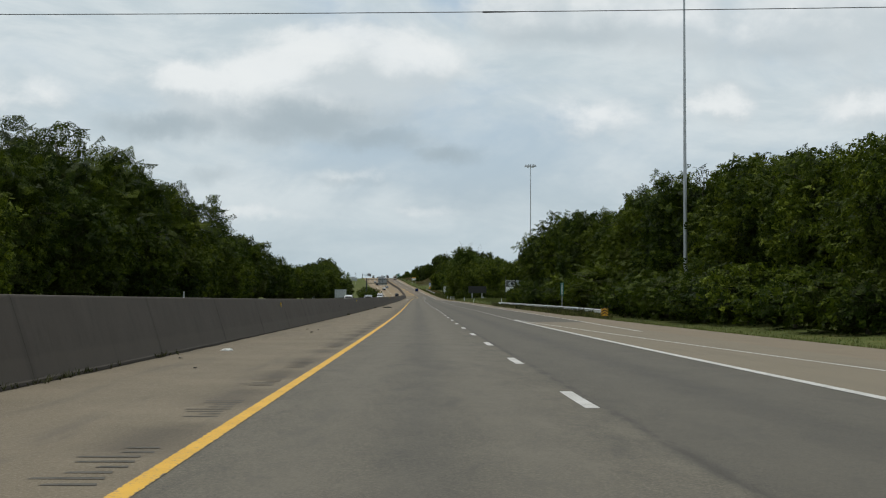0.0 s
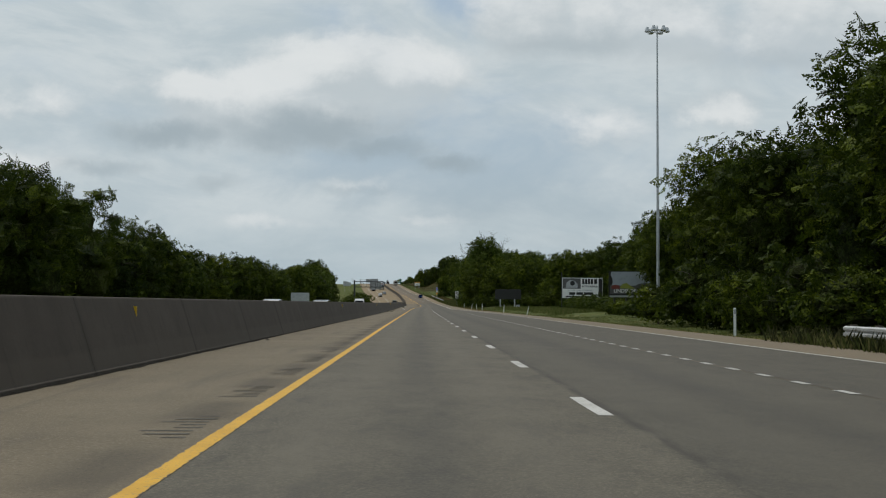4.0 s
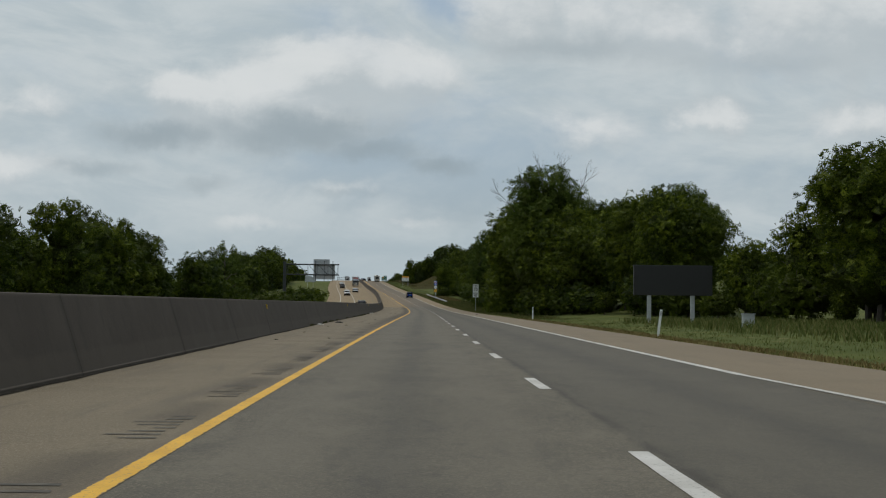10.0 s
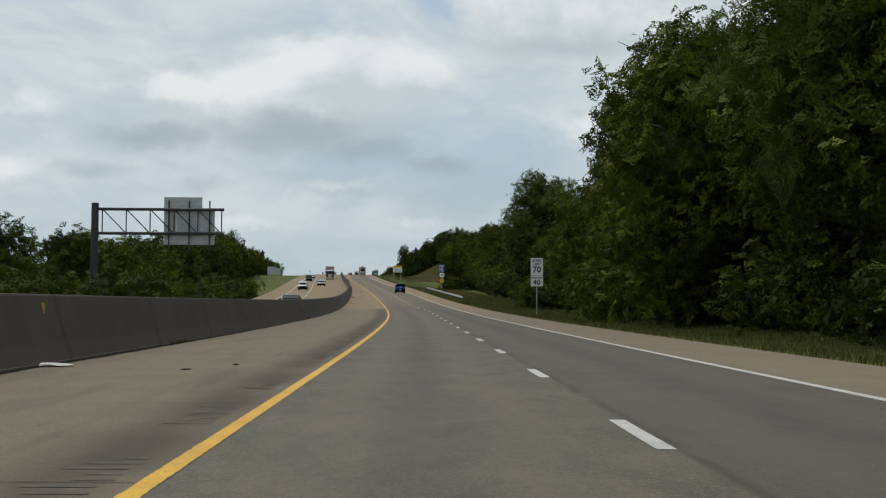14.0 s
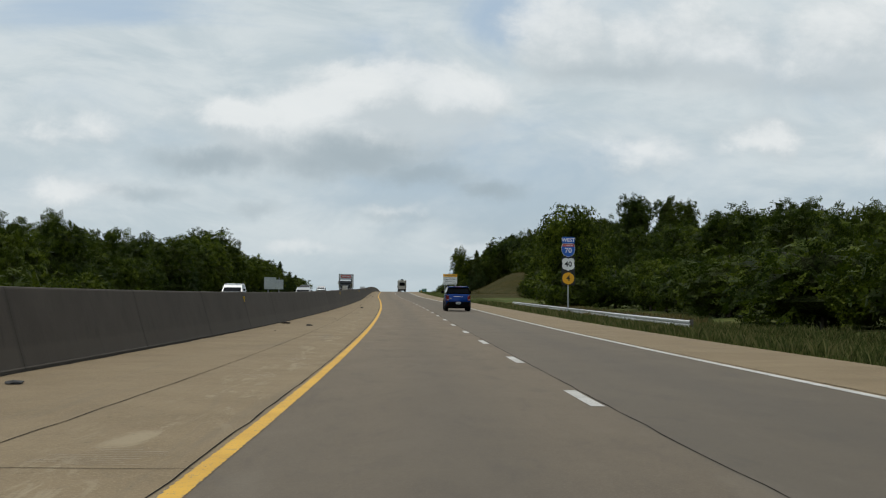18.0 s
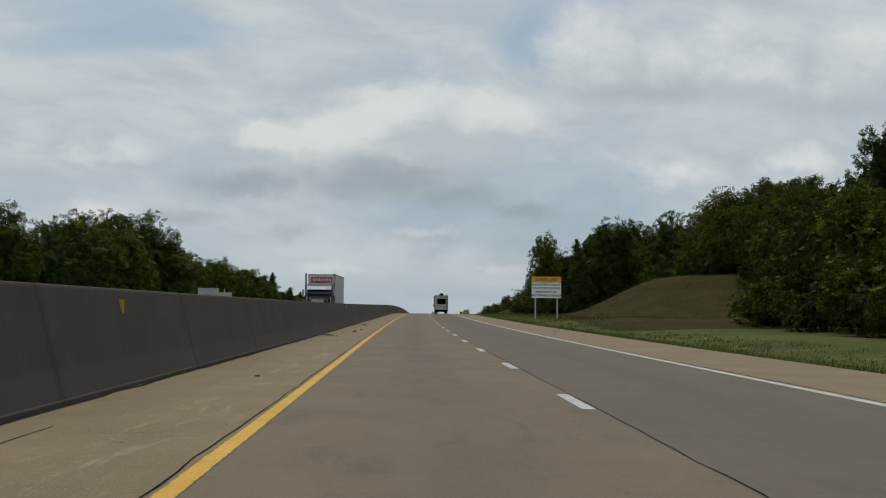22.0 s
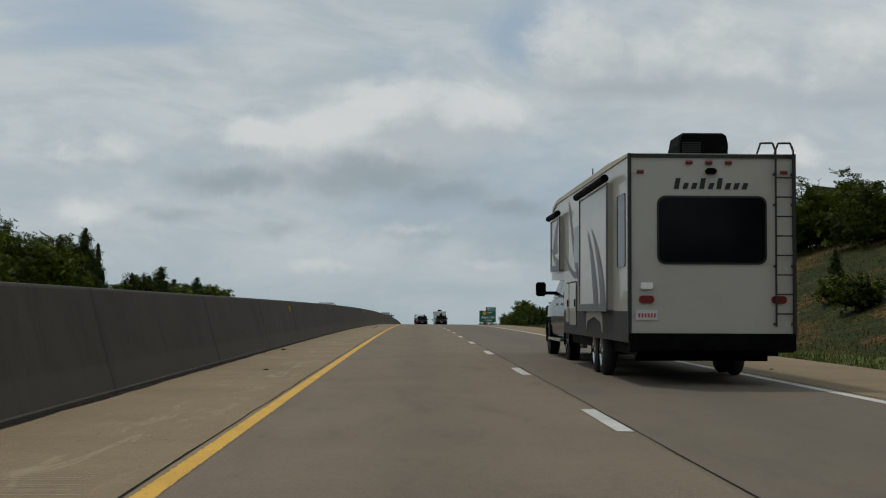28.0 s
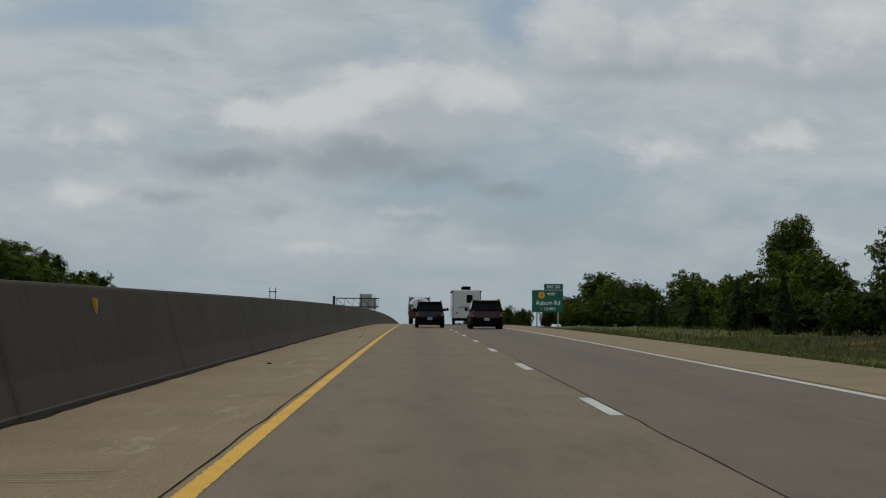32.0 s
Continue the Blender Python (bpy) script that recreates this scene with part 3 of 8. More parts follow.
def strip(name, s0, s1, left, right, up, mat, step=6.0, cross=4, thick=0.0, parent=None):
    """A band of the road between two lines left(s) and right(s), with road coordinates kept as a UV map."""
    n = max(2, int((s1 - s0) / step) + 1)
    ss = np.linspace(s0, s1, n)
    verts, faces, uv = [], [], []
    for s in ss:
        a, b = left(s), right(s)
        for k in range(cross + 1):
            lat = a + (b - a) * k / cross
            verts.append(at(s, lat, up))
            uv.append((lat, s))
    w = cross + 1
    for i in range(n - 1):
        for k in range(cross):
            faces.append((i * w + k, i * w + k + 1, (i + 1) * w + k + 1, (i + 1) * w + k))
    if thick:
        for side in (0, cross):
            base = len(verts)
            for i in range(n):
                v = verts[i * w + side].copy()
                v.z -= thick
                verts.append(v)
                uv.append(uv[i * w + side])
            for i in range(n - 1):
                q = (i * w + side, (i + 1) * w + side, base + i + 1, base + i)
                faces.append(q if side == 0 else q[::-1])
    me = mesh_from(name, verts, faces, mat)
    layer = me.uv_layers.new(name="road")
    idx = np.empty(len(me.loops), dtype=np.int32)
    me.loops.foreach_get("vertex_index", idx)
    layer.data.foreach_set("uv", np.array(uv, dtype=np.float32)[idx].ravel())
    ob = new(name, me)
    ob.parent = parent
    return ob


def const(v):
    return lambda s: v


# ---- the plan across the road ----
LANE = 3.66
PAVE_END = 660.0  # where the old asphalt meets the concrete
barrier_lat = table([(-60, -3.4), (16, -3.4), (70, -3.55), (129, -3.32), (242, -2.92), (317, -2.72), (355, -2.72), (395, -2.95), (470, -3.8), (505, -4.15), (545, -4.85), (600, -5.2), (655, -4.8), (690, -4.5), (727, -4.0), (799, -2.80), (835, -2.28), (872, -2.06), (946, -1.98), (1131, -2.16), (1205, -2.28), (1600, -2.4)])
barrier_high = table([(-60, 1.22), (420, 1.22), (500, 1.28), (700, 1.31), (800, 1.36), (1600, 1.36)])
edge_line = table([(-60, 7.32), (76, 7.32), (78, 10.9), (286, 10.9), (323, 10.0), (361, 8.5), (398, 7.32), (1800, 7.32)])
pave_right = table([(-60, 13.4), (280, 13.0), (330, 12.2), (365, 11.2), (400, 10.4), (1800, 10.4)])


def smooth(x, a, b):
    x = min(1.0, max(0.0, (x - a) / (b - a)))
    return x * x * (3 - 2 * x)


def bump(s, a, b, soft):
    return smooth(s, a - soft, a + soft) * (1 - smooth(s, b - soft, b + soft))


def land(s, lat):
    """Height of the ground over the pavement's level."""
    r = pave_right(s)
    if lat >= 0:
        d = lat - r
        if d < 0:
            return -0.12
        h = -0.12 - 0.35 * smooth(d, 0.3, 4.5) + 0.30 * smooth(d, 6, 14)
        h += 5.0 * bump(s, -100, 330, 50) * smooth(lat, 22, 55)
        h += 2.0 * bump(s, 540, 700, 40) * smooth(lat, 17, 40)
        h += 6.5 * bump(s, 810, 960, 55) * smooth(lat, 26, 75)
        h += 0.5 * bump(s, 930, 1080, 20) * smooth(lat, 11, 15) + 4.9 * bump(s, 966, 1004, 14) * smooth(lat, 21, 34)
        h += 9.0 * bump(s, 960, 1085, 40) * smooth(lat, 40, 66)
        h += 7.0 * bump(s, 1095, 1178, 22) * smooth(lat, 17, 38) + 3.0 * bump(s, 1190, 1240, 20) * smooth(lat, 17, 34) + 3.0 * bump(s, 1095, 1178, 22) * smooth(lat, 36, 70)
        h += 3.0 * smooth(lat, 70, 400)
    else:
        d = -lat - 16.5
        if d < 0:
            return -0.12
        h = -0.12 - 0.5 * smooth(d, 0.3, 6)
        h -= 3.2 * bump(s, 590, 1110, 50) * smooth(-lat, 17, 34)
        h += 2.5 * bump(s, -100, 260, 60) * smooth(-lat, 30, 60)
        h += 3.0 * smooth(-lat, 90, 400)
    if d > 3:
        h += 0.22 * noise.noise((s * 0.06, lat * 0.09, 0.0)) * smooth(d, 3, 10) + 3.5 * noise.noise((s * 0.006, lat * 0.006, 3.0)) * smooth(abs(lat), 80, 300)
    return h


def ground_at(s, lat, up=0.0):
    return at(s, lat, land(s, lat) + up)


# ---- ground: one sheet to the horizon ----
g_s = [-380, -300, -220, -150, -100] + list(np.arange(-60, 1500, 8.0)) + list(np.arange(1500, 2200, 35.0)) + [2250, 2400, 2700, 3100, 3600, 4300, 5200]
g_l = [-3200, -1800, -1000, -600, -380, -250, -180, -130, -100, -80, -65, -54, -46, -39, -33, -28, -24, -21, -18.5, -16.6, -16.2, -8, 0, 6, 10.3, 10.6, 11.4, 12.2, 13.1, 13.8, 15, 16.5, 18, 19.5, 21, 23, 25, 27, 29.5, 32, 35, 38, 42, 47, 53, 60, 68, 80, 100, 130, 180, 250, 380, 600, 1000, 1800, 3200]
gv, gf = [], []
for s in g_s:
    for lat in g_l:
        gv.append(ground_at(s, lat))
gw = len(g_l)
for i in range(len(g_s) - 1):
    for k in range(gw - 1):
        gf.append((i * gw + k, i * gw + k + 1, (i + 1) * gw + k + 1, (i + 1) * gw + k))
brush = [(2 if g_s[i] > 1080 else 1) if 912 < g_s[i] < 1262 and 16.5 <= g_l[k] < 100 else 0 for i in range(len(g_s) - 1) for k in range(gw - 1)]
ground = new("ground", mesh_from("ground", gv, gf, [GRASS_GROUND, BRUSH_GROUND, BANK_GROUND], brush, True))
tagged(ground, "rolling grassy ground along the highway verges", "ground", kind="structure")

# ---- pavements ----
road = strip("road", -150, PAVE_END, const(0.0), const(2 * LANE), 0.0, ASPHALT, cross=6)
tagged(road, "grey worn asphalt highway lanes with darker oil streaks", "road", kind="structure")
road_far = strip("road_concrete", PAVE_END, 2600, const(0.0), const(2 * LANE), 0.0, CONCRETE, cross=6)
tagged(road_far, "tan grey concrete highway lanes rising to the crest", "road", kind="structure")
sh = strip("shoulder_left", -150, PAVE_END, lambda s: barrier_lat(s) - 0.45, const(0.0), -0.002, SHOULDER, cross=5)
tagged(sh, "weathered brownish left shoulder beside the median barrier", "shoulder", kind="structure")
sh = strip("shoulder_left_concrete", PAVE_END, 1600, lambda s: barrier_lat(s) - 0.45, const(0.0), -0.002, PALE, cross=5)
tagged(sh, "pale tan concrete left shoulder with scrapes and a joint", "shoulder", kind="structure")
sh = strip("shoulder_right", -150, PAVE_END, const(2 * LANE), pave_right, -0.002, SHOULDER_TAN, cross=5, thick=0.3)
tagged(sh, "brownish right shoulder and merging lane", "shoulder", kind="structure")
sh = strip("shoulder_right_concrete", PAVE_END, 2600, const(2 * LANE), pave_right, -0.002, PALE, cross=5, thick=0.3)
tagged(sh, "pale tan concrete right shoulder", "shoulder", kind="structure")
ramp = strip("ramp_lane", -150, 70, const(2 * LANE + 0.02), const(10.9), 0.002, RAMP, cross=3)
tagged(ramp, "pale tan pavement of the entry ramp and gore", "road", kind="structure")
merge = strip("merging_lane", 70, 398, const(2 * LANE + 0.02), lambda s: max(2 * LANE + 0.06, edge_line(s) if s > 77 else 10.9), 0.002, ASPHALT, cross=3)
tagged(merge, "grey asphalt merging lane tapering into the highway", "road", kind="structure")
east = strip("road_eastbound", -150, 2600, table([(-150, -15.8), (540, -15.8), (640, -18.6), (2600, -18.6)]), lambda s: barrier_lat(s) - 0.55, -0.004, PALE, cross=8, thick=0.3)
tagged(east, "pale concrete carriageway of the opposite traffic", "road", kind="structure")

# ---- painted lines ----
line = strip("yellow_edge_line", -150, 2000, const(0.0), const(0.155), 0.004, YELLOW, cross=1)
tagged(line, "worn yellow left edge line", "road marking", kind="structure")
line = strip("white_edge_line", 398, 2000, const(2 * LANE - 0.08), const(2 * LANE + 0.09), 0.004, WHITE_LINE, cross=1)
tagged(line, "white right edge line", "road marking", kind="structure")
ramp_edge = lambda s: edge_line(s) if s > 77 else 10.3 + 0.6 * (s - 48) / 29
line = strip("white_edge_line_ramp", 50, 398, lambda s: ramp_edge(s) - 0.06, lambda s: ramp_edge(s) + 0.06, 0.006, FAINT_LINE, cross=1)
tagged(line, "worn white edge line of the merging lane", "road marking", kind="structure")
line = strip("white_edge_line_gore", -150, 77, const(2 * LANE - 0.08), const(2 * LANE + 0.10), 0.006, WHITE_LINE, cross=1)
tagged(line, "white line along the gore", "road marking", kind="structure")
gore = lambda s: 2 * LANE + 0.1 + 0.040 * (77 - s)
line = strip("white_ramp_line", -60, 77, lambda s: gore(s) - 0.05, lambda s: gore(s) + 0.05, 0.006, FAINT_LINE, cross=1)
tagged(line, "white line that parts the ramp from the highway", "road marking", kind="structure")
for lat in (-15.0, -11.3, None):
    mid = const(lat) if lat else (lambda s: barrier_lat(s) - 2.3)
    line = strip("eastbound_line", -100, 2000, lambda s: mid(s) - 0.07, lambda s: mid(s) + 0.07, 0.002, WHITE_LINE if lat else YELLOW, cross=1, step=12)
    tagged(line, "faded line of the opposite carriageway", "road marking", kind="structure")
dash_mesh = mesh_from("lane_dash", [(-0.08, 0, 0), (0.08, 0, 0), (0.075, 1.4, 0), (0.08, 2.6, 0), (-0.08, 2.6, 0), (-0.085, 1.3, 0)], [(0, 1, 2, 5), (5, 2, 3, 4)], WHITE_LINE)
lane_lat = table([(-100, LANE), (500, LANE), (600, 3.74), (645, 3.96), (658, 3.90), (682, 3.53), (800, 3.54), (1045, 3.57), (1160, 3.50), (2600, 3.50)])
lane_line = tagged(new("lane_line"), "broken white line between the two lanes", "road marking", kind="structure")
for k in range(-3, 160):
    s = 3.9 + 10 * k if 3.9 + 10 * k < PAVE_END - 3 else 7.0 + 10 * k
    d = new("lane_dash", dash_mesh)
    d.parent = lane_line
    d.matrix_world = road_pose(s, lane_lat(s) + random.uniform(-0.015, 0.015), 0.005)
dot_mesh = mesh_from("lane_dot", [(-0.07, 0, 0), (0.07, 0, 0), (0.07, 0.75, 0), (-0.07, 0.75, 0)], [(0, 1, 2, 3)], FAINT_LINE)
dot_line = tagged(new("dotted_lane_line"), "dotted white line beside the merging lane", "road marking", kind="structure")
for k in range(112):
    d = new("lane_dot", dot_mesh)
    d.parent = dot_line
    d.matrix_world = road_pose(79 + 2.05 * k, 2 * LANE, 0.007)

# ---- joints, grooves and the barrier foot strip ----
def crack_lat(lat, s0, s1, half, up, wob=0.02):
    ss = np.arange(s0, s1, 0.8)
    verts, faces = [], []
    for i, s in enumerate(ss):
        c = lat(s) + wob * noise.noise((s * 0.7, 3.0, 1.0)) + wob * 0.6 * noise.noise((s * 2.9, 5.0, 4.0))
        hw = half * (0.5 + 1.0 * abs(noise.noise((s * 1.3, 2.0, 9.0))))
        verts += [at(s, c - hw, up), at(s, c + hw, up)]
        if i:
            faces.append((2 * i - 2, 2 * i - 1, 2 * i + 1, 2 * i))
    ob = new("pavement_joint", mesh_from("pavement_joint", verts, faces, TAR))
    return tagged(ob, "dark ragged line of a joint or the barrier foot", "pavement joint", kind="structure")


# dark strip along the barrier foot, in the joint sealant's colour
crack_lat(lambda s: barrier_lat(s) - 0.01, -60, 1500, 0.075, 0.004, 0.06)
crack_lat(lambda s: lane_lat(s) + 0.12, PAVE_END, 1500, 0.012, 0.003, 0.03)
crack_lat(const(-0.055), PAVE_END, 1500, 0.013, 0.003, 0.03)
crack_lat(const(-1.75), PAVE_END, 835, 0.010, 0.003, 0.03)
crack_lat(const(2 * LANE + 0.2), PAVE_END, 1500, 0.016, 0.003)
cross_joint = tagged(new("cross_joints"), "dark cross joints and cracks over the lanes", "pavement joint", kind="structure")
for k, s in enumerate([PAVE_END, 532.0, 538.5, 545.0] + [663 + 9.2 * j for j in range(2, 90, 8)]):
    wide = 0.07 if k == 0 else 0.010
    a, b = (-4.6, 10.3) if k == 0 else random.choice(((0.2, 3.4), (3.9, 7.2), (-1.9, 0.0), (0.2, 7.2)))
    if s > 835 and a < -1.7:
        a = -1.6
    verts, faces = [], []
    for j in range(25):
        lat = a + (b - a) * j / 24
        w = 0.05 * noise.noise((lat * 1.5, s, 0.0))
        verts += [at(s + w - wide, lat, 0.0035), at(s + w + wide * 0.7, lat, 0.0035)]
        if j:
            faces.append((2 * j - 2, 2 * j, 2 * j + 1, 2 * j - 1))
    c = new("cross_joint", mesh_from("cross_joint", verts, faces, TAR))
    c.parent = cross_joint
# flat dark bars: the shade of the rumble grooves is put into the colour
verts, faces = [], []
for g in range(-8, 137):
    if g % 9 == 4:
        continue
    for j in range(8):
        s, lat = 8.0 + 4.8 * g + 0.29 * j, -0.12 - 0.02 * (j % 3)
        if s > PAVE_END - 2:
            continue
        b0 = len(verts)
        wide = 0.40 + 0.14 * math.sin(3.1 * g + 1.7 * j)
        verts += [at(s + 0.01, lat - wide, 0.002), at(s, lat - 0.04, 0.002), at(s + 0.11, lat - 0.06, 0.002), at(s + 0.085, lat - wide + 0.03, 0.002)]
        faces.append((b0, b0 + 1, b0 + 2, b0 + 3))
tagged(new("rumble_strip", mesh_from("rumble_strip", verts, faces, GROOVE)), "groups of rumble grooves drawn as dark bars on the left shoulder", "rumble strip", kind="stuff")

verts, faces = [], []
rng2 = random.Random(21)
s = PAVE_END + 8
while s < 1330:
    a, b = rng2.uniform(-1.5, -0.9), rng2.uniform(-0.5, -0.2)
    for j in range(rng2.randrange(5, 11)):
        b0 = len(verts)
        q, c = s + 0.11 * j, 0.012
        l0, l1 = a + rng2.uniform(-0.1, 0.3), b - rng2.uniform(0, 0.3)
        verts += [at(q, l0, 0.002), at(q, l1, 0.002), at(q + c, l1, 0.002), at(q + c, l0, 0.002)]
        faces.append((b0, b0 + 1, b0 + 2, b0 + 3))
    s += rng2.uniform(5, 14)
tagged(new("scrape_marks", mesh_from("scrape_marks", verts, faces, SCRAPE)), "pale scrape marks across the concrete shoulder", "scrape marks", kind="stuff")

# ---- median barrier in cast lengths ----
barrier = tagged(new("median_barrier"), "tall tapered grey concrete median barrier with joints and stains", "barrier", kind="structure")
REFLECTOR = flat_paint("amber_reflector", (0.62, 0.40, 0.02), 0.35)
seg_len = 9.0
for k in range(-8, 178):
    s0, s1 = k * seg_len, (k + 1) * seg_len - 0.010
    sections = []
    hi = barrier_high(s0)
    for s in np.linspace(s0, s1, 4):
        b, h = barrier_lat(s) - 0.27, hi
        prof = [(0.22, -0.05), (0.22, 0.04), (0.205, 0.06), (0.10, 0.40), (-0.15, h - 0.04), (-0.165, h - 0.01), (-0.19, h), (-0.345, h), (-0.365, h - 0.03), (-0.50, 0.50), (-0.74, 0.05), (-0.74, -0.05)]
        sections.append([at(s, b + x, z) for x, z in prof])
    verts = [v for sec in sections for v in sec]
    n = len(sections[0])
    faces = []
    for i in range(3):
        for j in range(n - 1):
            faces.append((i * n + j, (i + 1) * n + j, (i + 1) * n + j + 1, i * n + j + 1))
    faces += [tuple(range(n)), tuple(range(4 * n - 1, 3 * n - 1, -1))]
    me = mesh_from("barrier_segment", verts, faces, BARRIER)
    cast = me.uv_layers.new(name="cast")
    for loop in me.loops:
        i = loop.vertex_index
        cast.data[loop.index].uv = (3.0 * (i // n), prof[i % n][1])
    ob = new("barrier_segment", me)
    ob.parent = barrier
refl = part("reflector", box(-0.045, 0.045, -0.02, 0.02, -0.10, 0.10), REFLECTOR, barrier, "amber reflector", 0.008)
for k, s in enumerate([53, 114, 175, 236, 298, 361, 424, 486, 548, 609, 657, 720, 783, 841, 903, 965, 1026, 1088, 1149, 1210, 1270, 1330]):
    ob = refl if k == 0 else new("reflector", refl.data)
    if k:
        tagged(ob, "amber reflector").parent = barrier
    ob.matrix_world = road_pose(s, barrier_lat(s) - 0.36, barrier_high(s) - 0.26)

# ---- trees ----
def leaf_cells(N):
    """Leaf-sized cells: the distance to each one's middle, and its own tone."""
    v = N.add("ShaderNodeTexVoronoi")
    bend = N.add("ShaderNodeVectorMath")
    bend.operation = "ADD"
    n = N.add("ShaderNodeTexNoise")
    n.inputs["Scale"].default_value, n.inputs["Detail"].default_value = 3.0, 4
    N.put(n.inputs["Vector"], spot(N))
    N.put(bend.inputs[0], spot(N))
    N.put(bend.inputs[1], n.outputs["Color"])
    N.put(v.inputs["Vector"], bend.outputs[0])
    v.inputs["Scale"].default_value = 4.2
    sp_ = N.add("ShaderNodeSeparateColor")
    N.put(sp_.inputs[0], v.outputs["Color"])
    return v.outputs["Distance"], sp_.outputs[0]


def shaded_foliage(name, dark, mid, light):
    """The dense inside of a crown: leaf clumps, with the shade between them painted near-black."""
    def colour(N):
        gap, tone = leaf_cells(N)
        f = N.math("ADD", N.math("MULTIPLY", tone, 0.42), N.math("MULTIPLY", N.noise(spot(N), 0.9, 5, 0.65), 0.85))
        # the near-black stop and gaps put the crown's inner shade into the colour
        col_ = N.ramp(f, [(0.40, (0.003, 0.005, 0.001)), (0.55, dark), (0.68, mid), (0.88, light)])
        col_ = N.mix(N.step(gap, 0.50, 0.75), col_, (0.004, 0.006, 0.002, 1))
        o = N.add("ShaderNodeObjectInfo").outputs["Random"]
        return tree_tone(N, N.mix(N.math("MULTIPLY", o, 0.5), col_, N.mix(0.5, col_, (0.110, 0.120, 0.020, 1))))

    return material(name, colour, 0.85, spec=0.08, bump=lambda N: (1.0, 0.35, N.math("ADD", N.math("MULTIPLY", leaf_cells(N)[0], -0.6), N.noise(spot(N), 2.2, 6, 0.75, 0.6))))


MASS = shaded_foliage("shaded_foliage", (0.012, 0.021, 0.004), (0.032, 0.052, 0.009), (0.075, 0.105, 0.020))
MASS_LIGHT = shaded_foliage("shaded_light_foliage", (0.018, 0.030, 0.006), (0.050, 0.074, 0.012), (0.105, 0.135, 0.026))
MASS_DARK = shaded_foliage("shaded_needles", (0.008, 0.016, 0.006), (0.018, 0.032, 0.011), (0.035, 0.052, 0.018))


def leaf_sprays(rng, centres, radii, count, size):
    """Folded sprays of leaves spread through the outer part of a set of lobes, each an island of its own."""
    weight = radii.mean(1) ** 1.8
    pick = rng.choice(len(centres), size=count, p=weight / weight.sum())
    d = rng.normal(size=(count, 3))
    d[:, 2] = d[:, 2] * 0.95 + 0.12
    d /= np.linalg.norm(d, axis=1)[:, None]
    depth = 1.02 - 0.45 * rng.random(count) ** 1.3 + 0.10 * rng.normal(size=count).clip(-1, 1.8)
    pos = centres[pick] + d * radii[pick] * depth[:, None]
    nrm = d + 0.65 * rng.normal(size=(count, 3))
    nrm[:, 2] += 0.45
    nrm /= np.linalg.norm(nrm, axis=1)[:, None]
    a = np.cross(nrm, rng.normal(size=(count, 3)))
    a /= np.linalg.norm(a, axis=1)[:, None]
    b = np.cross(nrm, a)
    sz = size * (0.55 + 0.75 * rng.random(count))[:, None]
    fold = nrm * sz * (0.15 + 0.35 * rng.random(count))[:, None]
    v = np.stack([pos - a * sz * 0.9, pos + b * sz * 0.7 - fold, pos + a * sz, pos - b * sz * 0.75 - fold], 1).reshape(-1, 3)
    f = (np.arange(count)[:, None] * 4 + np.array([[0, 1, 2, 0, 2, 3]])).reshape(-1, 3).tolist()
    return v, f


def ball(level, radius):
    bm = bmesh.new()
    bmesh.ops.create_icosphere(bm, subdivisions=level, radius=radius)
    bm.verts.ensure_lookup_table()
    out = np.array([v.co[:] for v in bm.verts]), [tuple(v.index for v in f.verts) for f in bm.faces]
    bm.free()
    return out


BALLS = {1: ball(1, 1.12), 2: ball(2, 1.05), 3: ball(3, 1.0)}
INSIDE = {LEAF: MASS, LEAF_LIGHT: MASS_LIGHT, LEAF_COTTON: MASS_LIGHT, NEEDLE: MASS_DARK}


